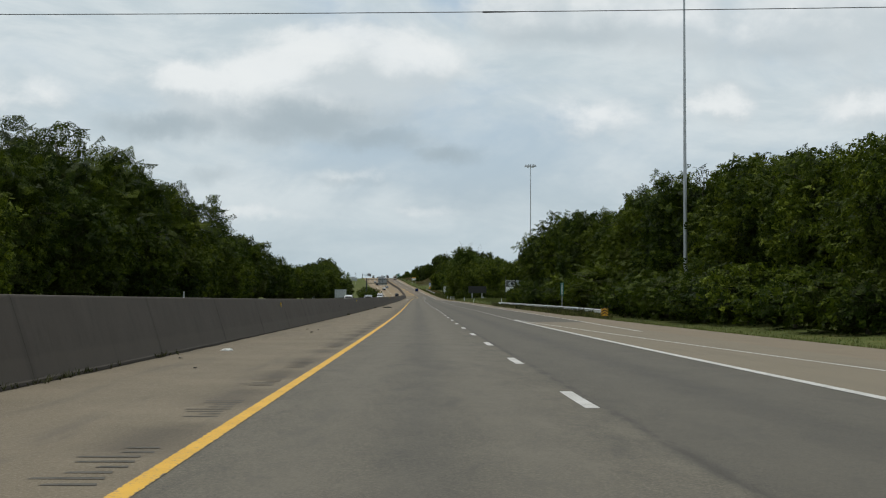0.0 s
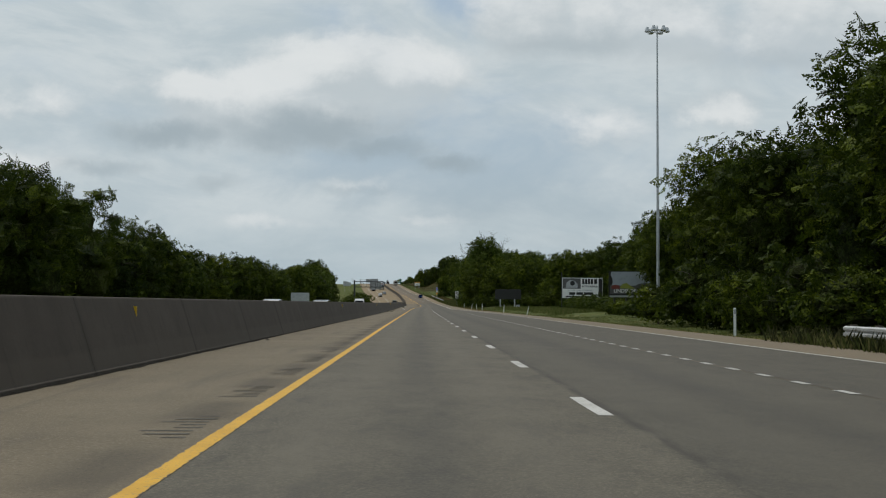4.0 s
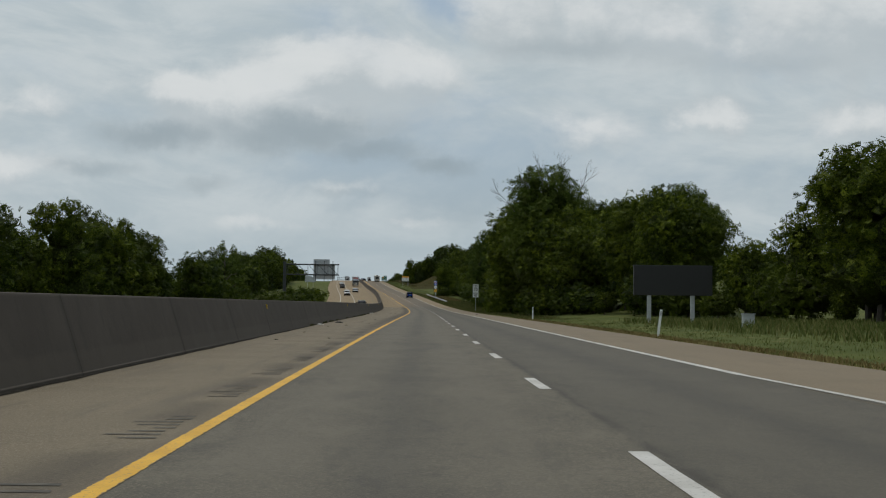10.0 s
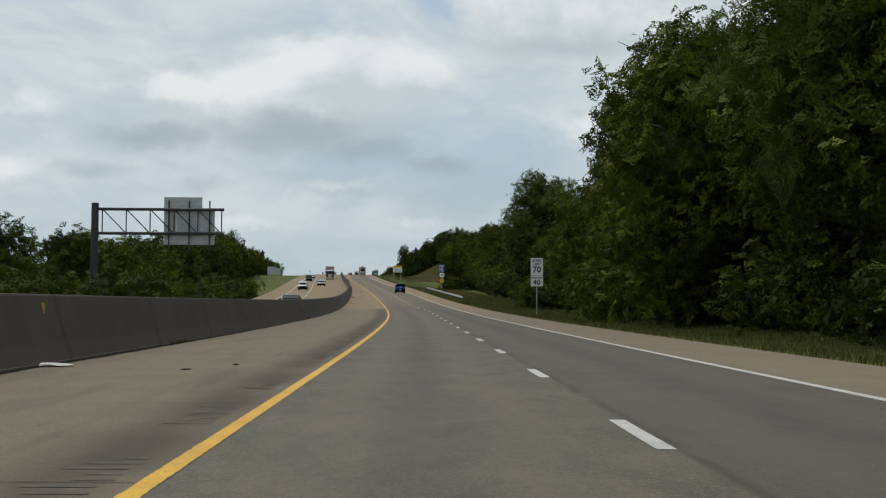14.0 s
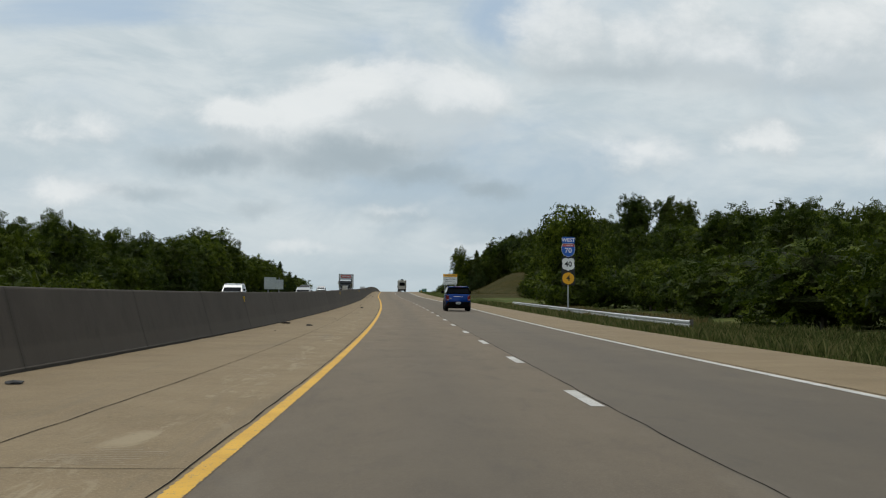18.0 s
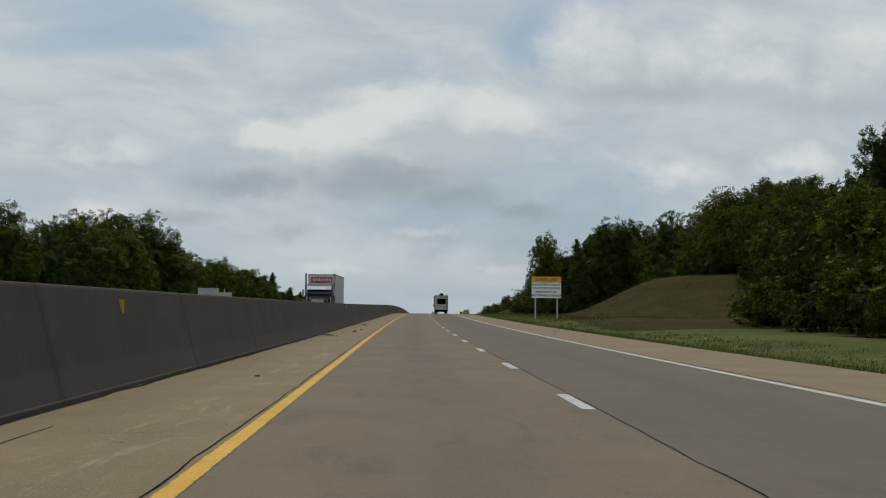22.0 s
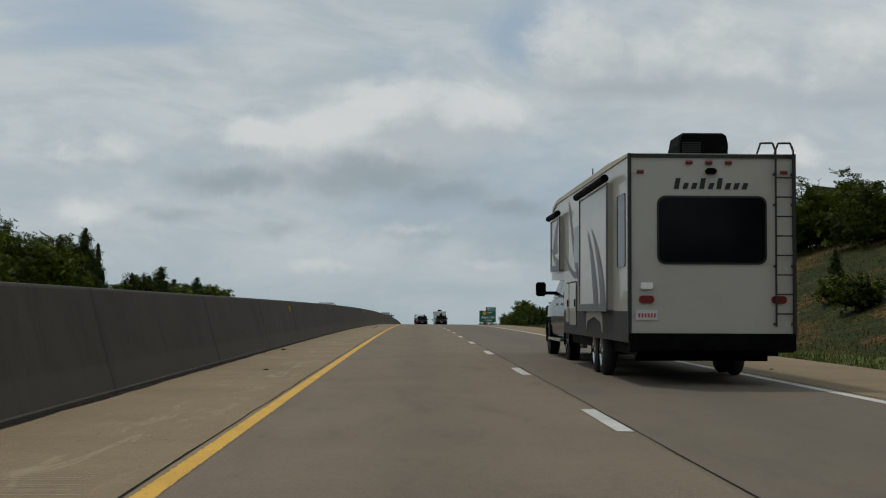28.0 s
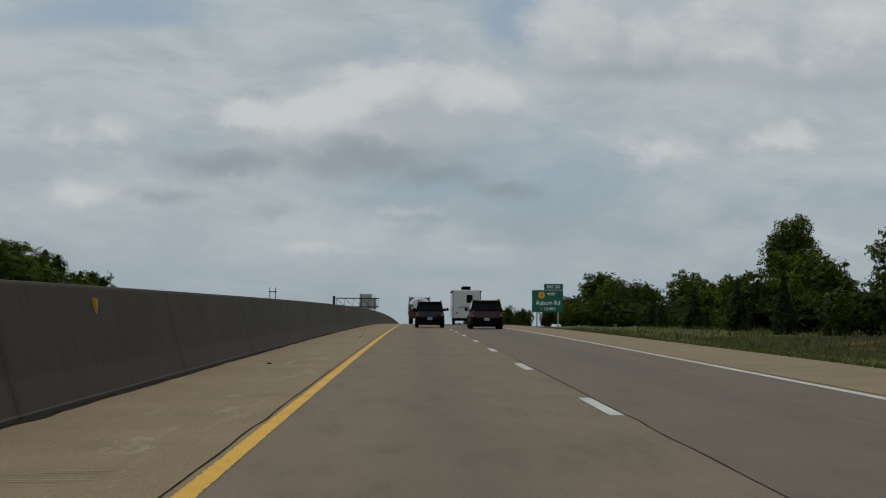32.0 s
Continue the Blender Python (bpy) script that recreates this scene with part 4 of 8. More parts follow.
def crown_mesh(name, seed, high, wide, lobes, cards, size, mat, low=0.12, core=0.34, column=False, skirt=False):
    """A crown of many leaf clumps over uneven lobes that bulge from an inside painted dark."""
    rng = np.random.default_rng(seed)
    cs, rs = [], []
    sway = rng.random(3) * 6.28
    for k in range(lobes):
        u = (k + 0.5) / lobes
        ang = k * 2.399 + 0.5 * rng.random()
        if column:
            reach = wide * (1 - 0.95 * u) + 0.05
            r = reach * 0.55 + 0.15
            off = max(0, reach - r)
            cs.append((off * math.cos(ang), off * math.sin(ang), high * (low + (0.93 - low) * u)))
            rs.append((r, r, r * 1.5))
            continue
        round_ = math.sqrt(max(0.0, 1 - ((u - 0.36) / (0.66 if u > 0.36 else 0.62)) ** 2))
        lean_ = 1 + 0.16 * math.sin(ang + sway[0]) + 0.12 * math.sin(2 * ang + 5 * u + sway[1])
        reach = wide * (0.22 + 0.80 * round_) * lean_ * (0.86 + 0.30 * rng.random())
        r = wide * (0.17 + 0.15 * rng.random()) * (0.50 + 0.58 * round_)
        off = max(0, reach - r)
        cs.append((off * math.cos(ang), off * math.sin(ang), high * (low + (0.95 - low) * u) - r * 0.4 + 0.05 * high * rng.normal() * (1 - u)))
        rs.append((r * (0.8 + 0.45 * rng.random()), r * (0.8 + 0.45 * rng.random()), r * (0.65 + 0.35 * rng.random())))
    if skirt:
        # low lobes close the crown down to the ground
        for k in range(9):
            ang, r = 6.283 * (k + 0.4 * rng.random()) / 9, wide * (0.24 + 0.10 * rng.random())
            off = wide * (0.62 + 0.16 * rng.random())
            cs.append((off * math.cos(ang), off * math.sin(ang), high * 0.02 + r * 0.5))
            rs.append((r, r, r * (0.9 + 0.4 * rng.random())))
    if not column:
        # lobes that stand clear of the crown's inside are joined to it by smaller ones
        for c, r in list(zip(cs, rs)):
            heart = [((c[0] ** 2 + c[1] ** 2) / (wide * w_) ** 2 + ((c[2] - r[2] * 0.6 - high * (low + (0.95 - low) * q)) / (high * 0.17)) ** 2) for q, w_ in ((0.30, 0.78), (0.52, 0.78), (0.72, 0.55))]
            if min(heart) > 1.0 and c[2] > high * 0.6:
                for k in (0.35, 0.7):
                    cs.append((c[0] * (1 - 0.6 * k), c[1] * (1 - 0.6 * k), c[2] - k * (c[2] - high * (low + (0.95 - low) * 0.72))))
                    rs.append((r[0] * (0.95 + 0.3 * k), r[1] * (0.95 + 0.3 * k), max(r[2], 0.06 * high)))
    cs, rs = np.array(cs), np.array(rs)
    if not column:
        # a lobe that touches no other is drawn in to the crown
        heart = np.array((0, 0, high * 0.62))
        for k in range(len(cs)):
            for _ in range(6):
                gap = np.linalg.norm((cs - cs[k]) / (core * (rs + rs[k])), axis=1)
                gap[k] = 9
                inside = np.linalg.norm((cs[k] - heart) / np.array((wide * 0.6, wide * 0.6, high * 0.27)))
                if np.sort(gap)[1] < 1.1 or inside < 1.15:
                    break
                cs[k] += 0.12 * (heart - cs[k])
    v, f = leaf_sprays(rng, cs, rs, cards, size)
    verts, faces = [v], f
    count_cards = len(f)
    base = len(v)
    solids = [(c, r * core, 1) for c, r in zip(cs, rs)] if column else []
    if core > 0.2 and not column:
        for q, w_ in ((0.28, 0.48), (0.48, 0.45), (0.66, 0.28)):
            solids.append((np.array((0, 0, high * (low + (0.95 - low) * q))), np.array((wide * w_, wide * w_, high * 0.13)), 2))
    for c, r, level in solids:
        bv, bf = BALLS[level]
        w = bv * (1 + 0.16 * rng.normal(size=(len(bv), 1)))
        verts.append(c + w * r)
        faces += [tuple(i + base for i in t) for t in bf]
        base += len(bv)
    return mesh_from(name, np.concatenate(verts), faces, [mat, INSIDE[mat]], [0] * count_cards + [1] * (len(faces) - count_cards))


def trunk_mesh(name, seed, high, r, limbs, spread):
    rng = random.Random(seed)
    bm = bmesh.new()
    top = Vector((0, 0, 0))
    p, rad = Vector((0, 0, -0.6)), r * 1.25
    pts = []
    for k in range(5):
        q = Vector((rng.uniform(-1, 1) * 0.03 * high, rng.uniform(-1, 1) * 0.03 * high, high * 0.85 * (k + 1) / 5))
        nr = r * (1 - 0.85 * (k + 1) / 5)
        rod(p, q, rad, nr, 6, bm)
        pts.append((q, nr))
        p, rad = q, nr
    for k in range(limbs):
        q, nr = pts[rng.randrange(1, 4)]
        a = rng.uniform(0, 2 * math.pi)
        e = q + Vector((math.cos(a) * spread, math.sin(a) * spread, high * rng.uniform(0.08, 0.25))) * rng.uniform(0.6, 1.0)
        m = q.lerp(e, 0.5) + Vector((0, 0, high * 0.03))
        rod(q, m, nr * 0.6, nr * 0.4, 4, bm)
        rod(m, e, nr * 0.4, nr * 0.12, 4, bm)
    me = bpy.data.meshes.new(name)
    bm.to_mesh(me)
    bm.free()
    me.materials.append(BARK)
    return me


TREES = {}


def tree_kind(key, seed, high, wide, lobes, cards, size, mat, label, low=0.12, core=0.34, column=False):
    TREES[key] = (crown_mesh("crown", seed, high, wide, lobes, cards, size, mat, low, core, column, low < 0.06 and not column), trunk_mesh("trunk", seed, high, 0.018 * high + 0.05, 5, wide * 0.7), high, label)


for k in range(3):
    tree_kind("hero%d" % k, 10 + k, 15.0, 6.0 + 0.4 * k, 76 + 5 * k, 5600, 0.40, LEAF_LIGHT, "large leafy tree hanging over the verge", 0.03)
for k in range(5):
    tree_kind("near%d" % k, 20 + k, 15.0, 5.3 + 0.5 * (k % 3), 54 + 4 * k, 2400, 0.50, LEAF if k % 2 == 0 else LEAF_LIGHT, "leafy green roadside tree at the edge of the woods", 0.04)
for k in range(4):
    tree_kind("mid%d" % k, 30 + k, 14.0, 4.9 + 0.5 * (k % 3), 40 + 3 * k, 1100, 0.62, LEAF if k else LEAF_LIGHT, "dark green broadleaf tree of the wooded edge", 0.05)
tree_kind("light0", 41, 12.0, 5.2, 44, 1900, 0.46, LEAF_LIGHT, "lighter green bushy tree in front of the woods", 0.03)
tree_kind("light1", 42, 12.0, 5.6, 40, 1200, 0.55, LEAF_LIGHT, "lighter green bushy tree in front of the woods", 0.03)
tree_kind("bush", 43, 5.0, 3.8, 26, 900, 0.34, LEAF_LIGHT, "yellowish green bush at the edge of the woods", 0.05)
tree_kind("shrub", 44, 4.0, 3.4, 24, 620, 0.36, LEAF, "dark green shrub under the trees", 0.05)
tree_kind("cotton", 45, 16.0, 5.0, 70, 7000, 0.36, LEAF_COTTON, "tall airy cottonwood with pale glittering leaves", 0.08, 0.3)
tree_kind("thin", 46, 12.0, 3.2, 22, 700, 0.34, LEAF_COTTON, "thin open tree with light between its leaves", 0.30, 0.15)
for k in range(2):
    tree_kind("cedar%d" % k, 50 + k, 8.0, 2.3, 16, 620, 0.36, NEEDLE, "dark pointed cedar tree", 0.05, column=True, core=0.6)
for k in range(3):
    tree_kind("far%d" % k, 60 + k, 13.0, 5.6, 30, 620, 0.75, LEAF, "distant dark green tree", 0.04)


def plant(key, s, lat, high, group, wide=1.0, up=0.0):
    crown, trunk, tall, label = TREES[key]
    k = 1.05 * high / tall
    a = random.uniform(0, 360)
    m = Matrix.Translation(ground_at(s, lat, up - 0.1 - 0.05 * high)) @ pose(0, 0, 0, random.uniform(-2, 2), random.uniform(-2, 2), a)
    name = "bush" if key in ("bush", "shrub") else "tree"
    t = thing(name, m, label, name, group)
    for nm, me in (("trunk", trunk), ("crown", crown)):
        ob = new(nm, me)
        ob.parent = t
        ob.scale = (k * wide, k * wide, k)
    return t


WOODS = {}


def plant_far(key, s, lat, high, wide):
    """Gathers a tree of the back rows for the joined woods."""
    crown, trunk, tall, label = TREES[key]
    n = len(crown.vertices)
    if key not in WOODS:
        co = np.empty(n * 3, dtype=np.float64)
        crown.vertices.foreach_get("co", co)
        WOODS[key] = (co.reshape(-1, 3), [tuple(f.vertices) for f in crown.polygons], [f.material_index for f in crown.polygons], [])
    k = 1.05 * high / tall
    a = random.uniform(0, 6.283)
    WOODS[key][3].append((ground_at(s, lat, -0.3 - 0.05 * high), k * wide, k, a))


def row(keys, s0, s1, gap, lat, high, group, jl=2.5, jh=0.16, wide=1.0, join=False):
    """A ragged row of trees along the road; lat and high are functions of s."""
    s = s0
    while s < s1:
        key = random.choice(keys)
        if join or key[:3] == "far":
            plant_far(key, s + random.uniform(-2, 2), lat(s) + random.uniform(-jl, jl), high(s) * random.uniform(1 - jh * 1.4, 1 + jh * 1.4), wide * random.uniform(0.85, 1.2))
            s += gap * random.uniform(0.75, 1.25)
            continue
        plant(key, s + random.uniform(-1, 1), lat(s) + random.uniform(-jl, jl), high(s) * random.uniform(1 - jh, 1 + jh), group, wide * random.uniform(0.9, 1.15))
        s += gap * random.uniform(0.75, 1.25)


HERO = ["hero0", "hero1", "hero2"]
NEAR = ["near0", "near1", "near2", "near3", "near4"]
MID = ["mid0", "mid1", "mid2", "mid3"]
FAR = ["far0", "far1", "far2"]
RW, LW = "woods north of the road", "woods south of the road"
# right side: woods by the ramp
row(HERO, 58, 112, 8.0, table([(58, 27), (95, 29.5), (112, 31)]), table([(58, 10.0), (112, 12.5)]), RW, 1.0, 0.15)
row(NEAR, 112, 262, 8.5, table([(112, 31), (150, 27), (262, 26)]), table([(112, 13), (180, 14), (215, 15), (262, 13.2)]), RW, 1.5, 0.2)
row(NEAR, 64, 120, 9.0, const(37), const(13.0), RW, 2, 0.2, join=True)
row(FAR + ["mid0"], 122, 300, 7.0, const(35), table([(122, 13), (180, 14), (240, 13), (300, 12.5)]), RW, 3, 0.2)
row(FAR, 110, 330, 11, const(45), table([(40, 13), (180, 14), (250, 13), (330, 11)]), RW, 4, 0.2)
row(["shrub", "bush", "shrub"], 60, 135, 5.0, const(22.3), const(3.6), RW, 0.8, 0.3, 1.1)
row(["shrub", "light0"], 98, 132, 4.5, const(26.5), const(5.0), RW, 0.8, 0.3, 1.1)
row(["shrub", "bush"], 284, 330, 3.6, table([(284, 24.5), (330, 27.6)]), const(1.7), RW, 0.7, 0.25, 1.2)
row(["shrub", "shrub", "bush"], 332, 424, 4.0, table([(332, 29), (400, 31.2), (424, 33)]), const(2.5), RW, 0.7, 0.25, 1.2)
row(["shrub", "bush", "shrub"], 118, 262, 7.5, const(21.5), const(4.0), RW, 1.2, 0.35)
plant("bush", 139, 21.6, 6.6, RW, 1.35)
plant("bush", 147, 22.2, 5.6, RW, 1.35)
plant("thin", 181, 36.7, 19.0, RW)
# behind the billboards
plant("hero1", 306, 31.8, 13.0, RW, 0.9)
plant("hero0", 317, 34.5, 13.5, RW, 0.9)
row(MID, 290, 470, 9, table([(290, 38), (330, 42), (440, 50), (470, 44)]), table([(290, 12.5), (330, 12.5), (365, 12.5), (405, 17.5), (440, 18.0), (460, 17.5), (470, 16.0)]), RW, 3, 0.2, join=True)
row(FAR, 300, 500, 11, const(58), const(12), RW, 4, 0.2)
row(NEAR, 470, 490, 6, const(38), const(14.5), RW, 2, 0.1)
row(MID, 470, 490, 6, const(46), const(15.0), RW, 2, 0.1, join=True)
row(["shrub", "light1", "bush"], 300, 480, 11, table([(300, 37), (360, 44), (440, 45), (480, 38)]), const(4.2), RW, 1.5, 0.3)
row(NEAR, 470, 560, 8.0, table([(470, 42), (510, 36), (560, 29)]), table([(470, 11), (500, 10), (520, 11), (535, 14), (560, 15.5)]), RW, 2, 0.2)
row(["shrub", "light0"], 480, 540, 9, table([(480, 36), (540, 28)]), const(4.5), RW, 1.0, 0.3)
for s, lat, high in ((526, 31, 15.5), (534, 32, 17.0), (543, 30, 16.2)):
    plant("hero0", s, lat, high, RW, 0.9)
plant("cotton", 538, 35, 17.5, RW, 0.9)
# the tall wall of trees
tall_tree = plant("cotton", 577, 21.0, 25.0, RW, 1.05)


def bare_limb(seed, reach):
    """A dead forked limb, thinning to twigs."""
    rng = random.Random(seed)
    bm = bmesh.new()

    def grow(p, d, length, r, level):
        bend = Vector((rng.uniform(-1, 1), rng.uniform(-1, 1), rng.uniform(-0.3, 0.8))) * 0.30
        q = p + d * length * 0.5
        e = q + (d + bend).normalized() * length * 0.5
        rod(p, q, r, r * 0.8, 5, bm)
        rod(q, e, r * 0.8, r * 0.55, 5, bm)
        if level < 4:
            for o, k in ((e, 0.72), (e, 0.62), (q, 0.55)):
                turn = Vector((rng.uniform(-1, 1), rng.uniform(-1, 1), rng.uniform(-0.2, 0.9))) * 0.75
                grow(o, (d + turn).normalized(), length * k * rng.uniform(0.8, 1.1), r * 0.52, level + 1)

    grow(Vector((0, 0, 0)), Vector((0, 0, 1)), reach, 0.075, 0)
    return bm


for seed, along, side, high, lean, reach in ((1, 0, -4.8, 17.0, -32, 2.6), (2, -1, -0.6, 20.5, -6, 2.4), (3, 0, 4.6, 17.5, 26, 2.8), (4, 1, 2.4, 19.5, 10, 2.6), (5, -2, -2.6, 19.0, -16, 2.3)):
    limb = part("dead_limb", bare_limb(seed, reach), BARK, tall_tree, "bare grey dead limb")
    limb.matrix_local = tall_tree.matrix_basis.inverted() @ Matrix.Translation(ground_at(577 + along, 21 + side, high - 0.9)) @ road_pose(577, 21).to_3x3().to_4x4() @ pose(0, 0, 0, 0, lean, 0)
plant("hero1", 570, 23.5, 17.5, RW, 1.1)
plant("cotton", 588, 23.0, 19.0, RW, 1.1)
row(HERO, 560, 600, 7.0, const(25.5), table([(560, 13), (600, 15.0)]), RW, 1.0, 0.12, 1.15)
plant("hero0", 604, 20.5, 21.0, RW, 1.0)
plant("hero2", 612, 22.0, 22.0, RW, 0.95)
row(HERO, 618, 692, 7.5, const(25), table([(618, 20.0), (640, 16.0), (670, 14.0), (692, 10)]), RW, 1.0, 0.14, 1.0)
row(NEAR, 565, 720, 9, const(31.5), table([(565, 16), (640, 18), (720, 12)]), RW, 3, 0.2, join=True)
row(["shrub", "shrub", "light0"], 545, 690, 5.0, table([(545, 26.0), (570, 20.5), (690, 20.5)]), const(4.2), RW, 0.9, 0.35, 1.15)
plant("cotton", 714, 23.4, 21.0, RW, 1.0)
plant("hero1", 703, 25.5, 11.5, RW, 1.0)
plant("hero0", 722, 26.0, 11.0, RW, 1.0)
row(NEAR, 692, 745, 7, const(28), const(9.0), RW, 1.5, 0.2)
plant("cotton", 1298, 32, 10.3, RW, 0.75)
row(["shrub", "light0", "shrub"], 690, 815, 4.2, table([(690, 22.5), (740, 23.5), (815, 25)]), const(4.0), RW, 1.0, 0.3, 1.15)
# the wooded hill
row(MID, 722, 955, 10, table([(722, 33), (800, 37), (955, 47)]), table([(722, 8), (800, 9.0), (900, 9.8), (935, 8), (955, 8)]), RW, 3, 0.2, join=True)
row(FAR, 730, 960, 8.5, table([(730, 46), (955, 60)]), table([(730, 9), (890, 10.5), (955, 8.6)]), RW, 4, 0.15)
row(FAR, 760, 1000, 13, const(78), const(10), RW, 5, 0.2)
row(["shrub", "light1"], 730, 940, 10, table([(730, 27), (940, 38)]), const(4.6), RW, 2, 0.3)
plant("hero2", 802.5, 19.3, 11.6, RW, 0.72)
plant("hero0", 819, 22.0, 9.0, RW, 0.8)
plant("shrub", 799, 19.0, 4.0, RW, 1.1)
row(["mid0", "light1", "mid2"], 965, 1080, 6, table([(965, 54), (1010, 50), (1080, 47)]), table([(965, 8), (995, 10.3), (1015, 13.3), (1080, 15.5)]), RW, 3, 0.2, join=True)
row(["mid0", "shrub", "mid2", "light1"], 985, 1065, 5.5, const(43), const(9.0), RW, 1.5, 0.25, join=True)
row(FAR, 960, 1100, 9, const(64), table([(960, 9.5), (1000, 11), (1100, 15)]), RW, 4, 0.2)
# trees by the mound's far end
plant("near1", 1014, 20.7, 12.8, RW, 0.60)
row(NEAR, 868, 934, 7, table([(868, 33), (910, 31), (934, 33)]), table([(868, 7.0), (905, 9.0), (934, 10)]), RW, 1.5, 0.14)
row(NEAR, 900, 990, 8, const(42), table([(900, 9), (960, 10.5), (990, 11.3)]), RW, 2, 0.14, join=True)
row(["shrub", "light0", "bush", "shrub"], 868, 930, 5, table([(868, 27), (930, 29.5)]), const(4.2), RW, 1.0, 0.3, 1.2)
row(["shrub", "light0", "shrub"], 1004, 1092, 4.0, const(22.0), const(2.8), RW, 0.7, 0.3, 1.1)
row(["mid3", "cedar1", "mid1", "mid2"], 1010, 1092, 5.0, const(25), table([(1010, 10.5), (1040, 8.5), (1092, 6.2)]), RW, 1.5, 0.2)
row(["mid0", "mid3", "cedar0"], 1012, 1098, 6.0, const(32), table([(1012, 12), (1050, 10), (1098, 7.5)]), RW, 2, 0.2, join=True)
row(["mid1", "far0", "cedar1"], 1100, 1235, 8, const(47), table([(1100, 13), (1170, 12), (1235, 9)]), RW, 4, 0.25, join=True)
row(["mid0", "light1", "mid2", "shrub"], 1096, 1190, 6, const(34), const(5.5), RW, 2, 0.25, 1.1, join=True)
row(["shrub", "cedar0", "shrub"], 1092, 1190, 9, const(25), const(2.2), RW, 4, 0.35)
row(["mid0", "light0", "light1", "mid3"], 1235, 1420, 6.0, table([(1235, 38), (1300, 32), (1420, 30)]), table([(1235, 8.4), (1285, 6.6), (1310, 5.2), (1330, 5.2), (1355, 6.3), (1390, 7.2), (1420, 6.6)]), RW, 3, 0.28, 1.1)
row(["shrub", "light1", "cedar0", "shrub"], 1235, 1420, 7, const(26), const(3.8), RW, 2, 0.35)
row(FAR, 1420, 2100, 18, const(31), const(5.5), RW, 4, 0.25)
row(["shrub", "bush", "light0"], 1222, 1345, 3.6, table([(1222, 33), (1300, 29), (1345, 28)]), const(3.0), RW, 1.2, 0.3, 1.3, join=True)
# left side
row(FAR + ["mid0", "mid2"], 60, 330, 7.0, table([(60, -36), (330, -35)]), table([(60, 15), (140, 17.5), (230, 15), (280, 13), (330, 10)]), LW, 2.5, 0.2)
row(NEAR[:3], 70, 250, 10.0, const(-31), table([(70, 10), (150, 12), (250, 9)]), LW, 1.5, 0.2)
row(FAR, 60, 340, 11, const(-46), table([(60, 17), (170, 19), (240, 14), (340, 12)]), LW, 3, 0.2)
plant("thin", 168, -38, 21.0, LW, 1.3)
plant("thin", 150, -37, 19.0, LW, 1.3)
row(MID, 330, 660, 8, table([(330, -34), (660, -37)]), table([(330, 9.6), (380, 10.2), (430, 11.6), (500, 10.3), (560, 11.3), (600, 12.3), (660, 11.2)]), LW, 3, 0.22, join=True)
row(FAR, 330, 720, 20, const(-47), table([(330, 9.5), (480, 10), (560, 10), (720, 11)]), LW, 4, 0.22)
plant("thin", 620, -34.6, 17.6, LW, 0.9)
row(["shrub", "light1"], 585, 780, 8, const(-23.5), const(5.0), LW, 1.2, 0.25, 1.1, join=True)
row(MID, 665, 1000, 8, table([(665, -37), (760, -45), (1000, -52)]), table([(665, 11), (760, 11.3), (870, 13.2), (960, 13.4), (1000, 16.7)]), LW, 3, 0.22, join=True)
row(FAR, 700, 1080, 20, table([(700, -52), (1080, -64)]), table([(700, 12), (860, 15), (1080, 18)]), LW, 4, 0.22)
row(["light1", "mid0", "mid3", "mid2", "cedar0"], 1000, 1100, 6.0, const(-49), table([(1000, 18.5), (1050, 20.5), (1075, 19.5), (1100, 15)]), LW, 3, 0.2, join=True)
row(["cedar0", "cedar1", "mid2", "mid0", "light1"], 1100, 1268, 4.5, const(-47), table([(1100, 14.5), (1120, 12.5), (1150, 10.8), (1180, 10.5), (1200, 12.5), (1235, 11.5), (1265, 8.5)]), LW, 3, 0.25, join=True)
plant("mid1", 1221, -48, 14.0, LW)
row(["cedar0", "cedar1", "cedar1", "cedar0", "light1"], 1283, 1396, 2.4, const(-47), table([(1285, 10.5), (1315, 9.8), (1345, 11.0), (1360, 9.2), (1375, 7.6), (1396, 6.8)]), LW, 2.0, 0.16, 1.5, join=True)
row(["cedar0", "cedar1", "light1"], 1283, 1396, 3.0, const(-52), table([(1285, 9.5), (1345, 9.3), (1375, 7.0), (1396, 6.2)]), LW, 1.5, 0.14, 1.6, join=True)
row(FAR, 1400, 2100, 26, const(-56), const(8.5), LW, 8, 0.3)


def join_woods():
    """All trees of the back rows as one object."""
    verts, faces, mats, base, slots = [], [], [], 0, []
    for key, (co, fs, ms, spots) in WOODS.items():
        fs = np.array(fs)
        own = list(TREES[key][0].materials)
        for m in own:
            if m not in slots:
                slots.append(m)
        ms = [slots.index(own[k]) for k in ms]
        for o, w, k, a in spots:
            c, s_ = math.cos(a), math.sin(a)
            v = np.stack([(co[:, 0] * c - co[:, 1] * s_) * w + o.x, (co[:, 0] * s_ + co[:, 1] * c) * w + o.y, co[:, 2] * k + o.z], 1)
            verts.append(v)
            faces += (fs + base).tolist()
            mats += ms
            base += len(co)
    me = mesh_from("woods", np.concatenate(verts), faces, slots, mats)
    tagged(new("woods", me), "dense dark green woods rising behind the roadside trees", "woods", kind="stuff")


join_woods()

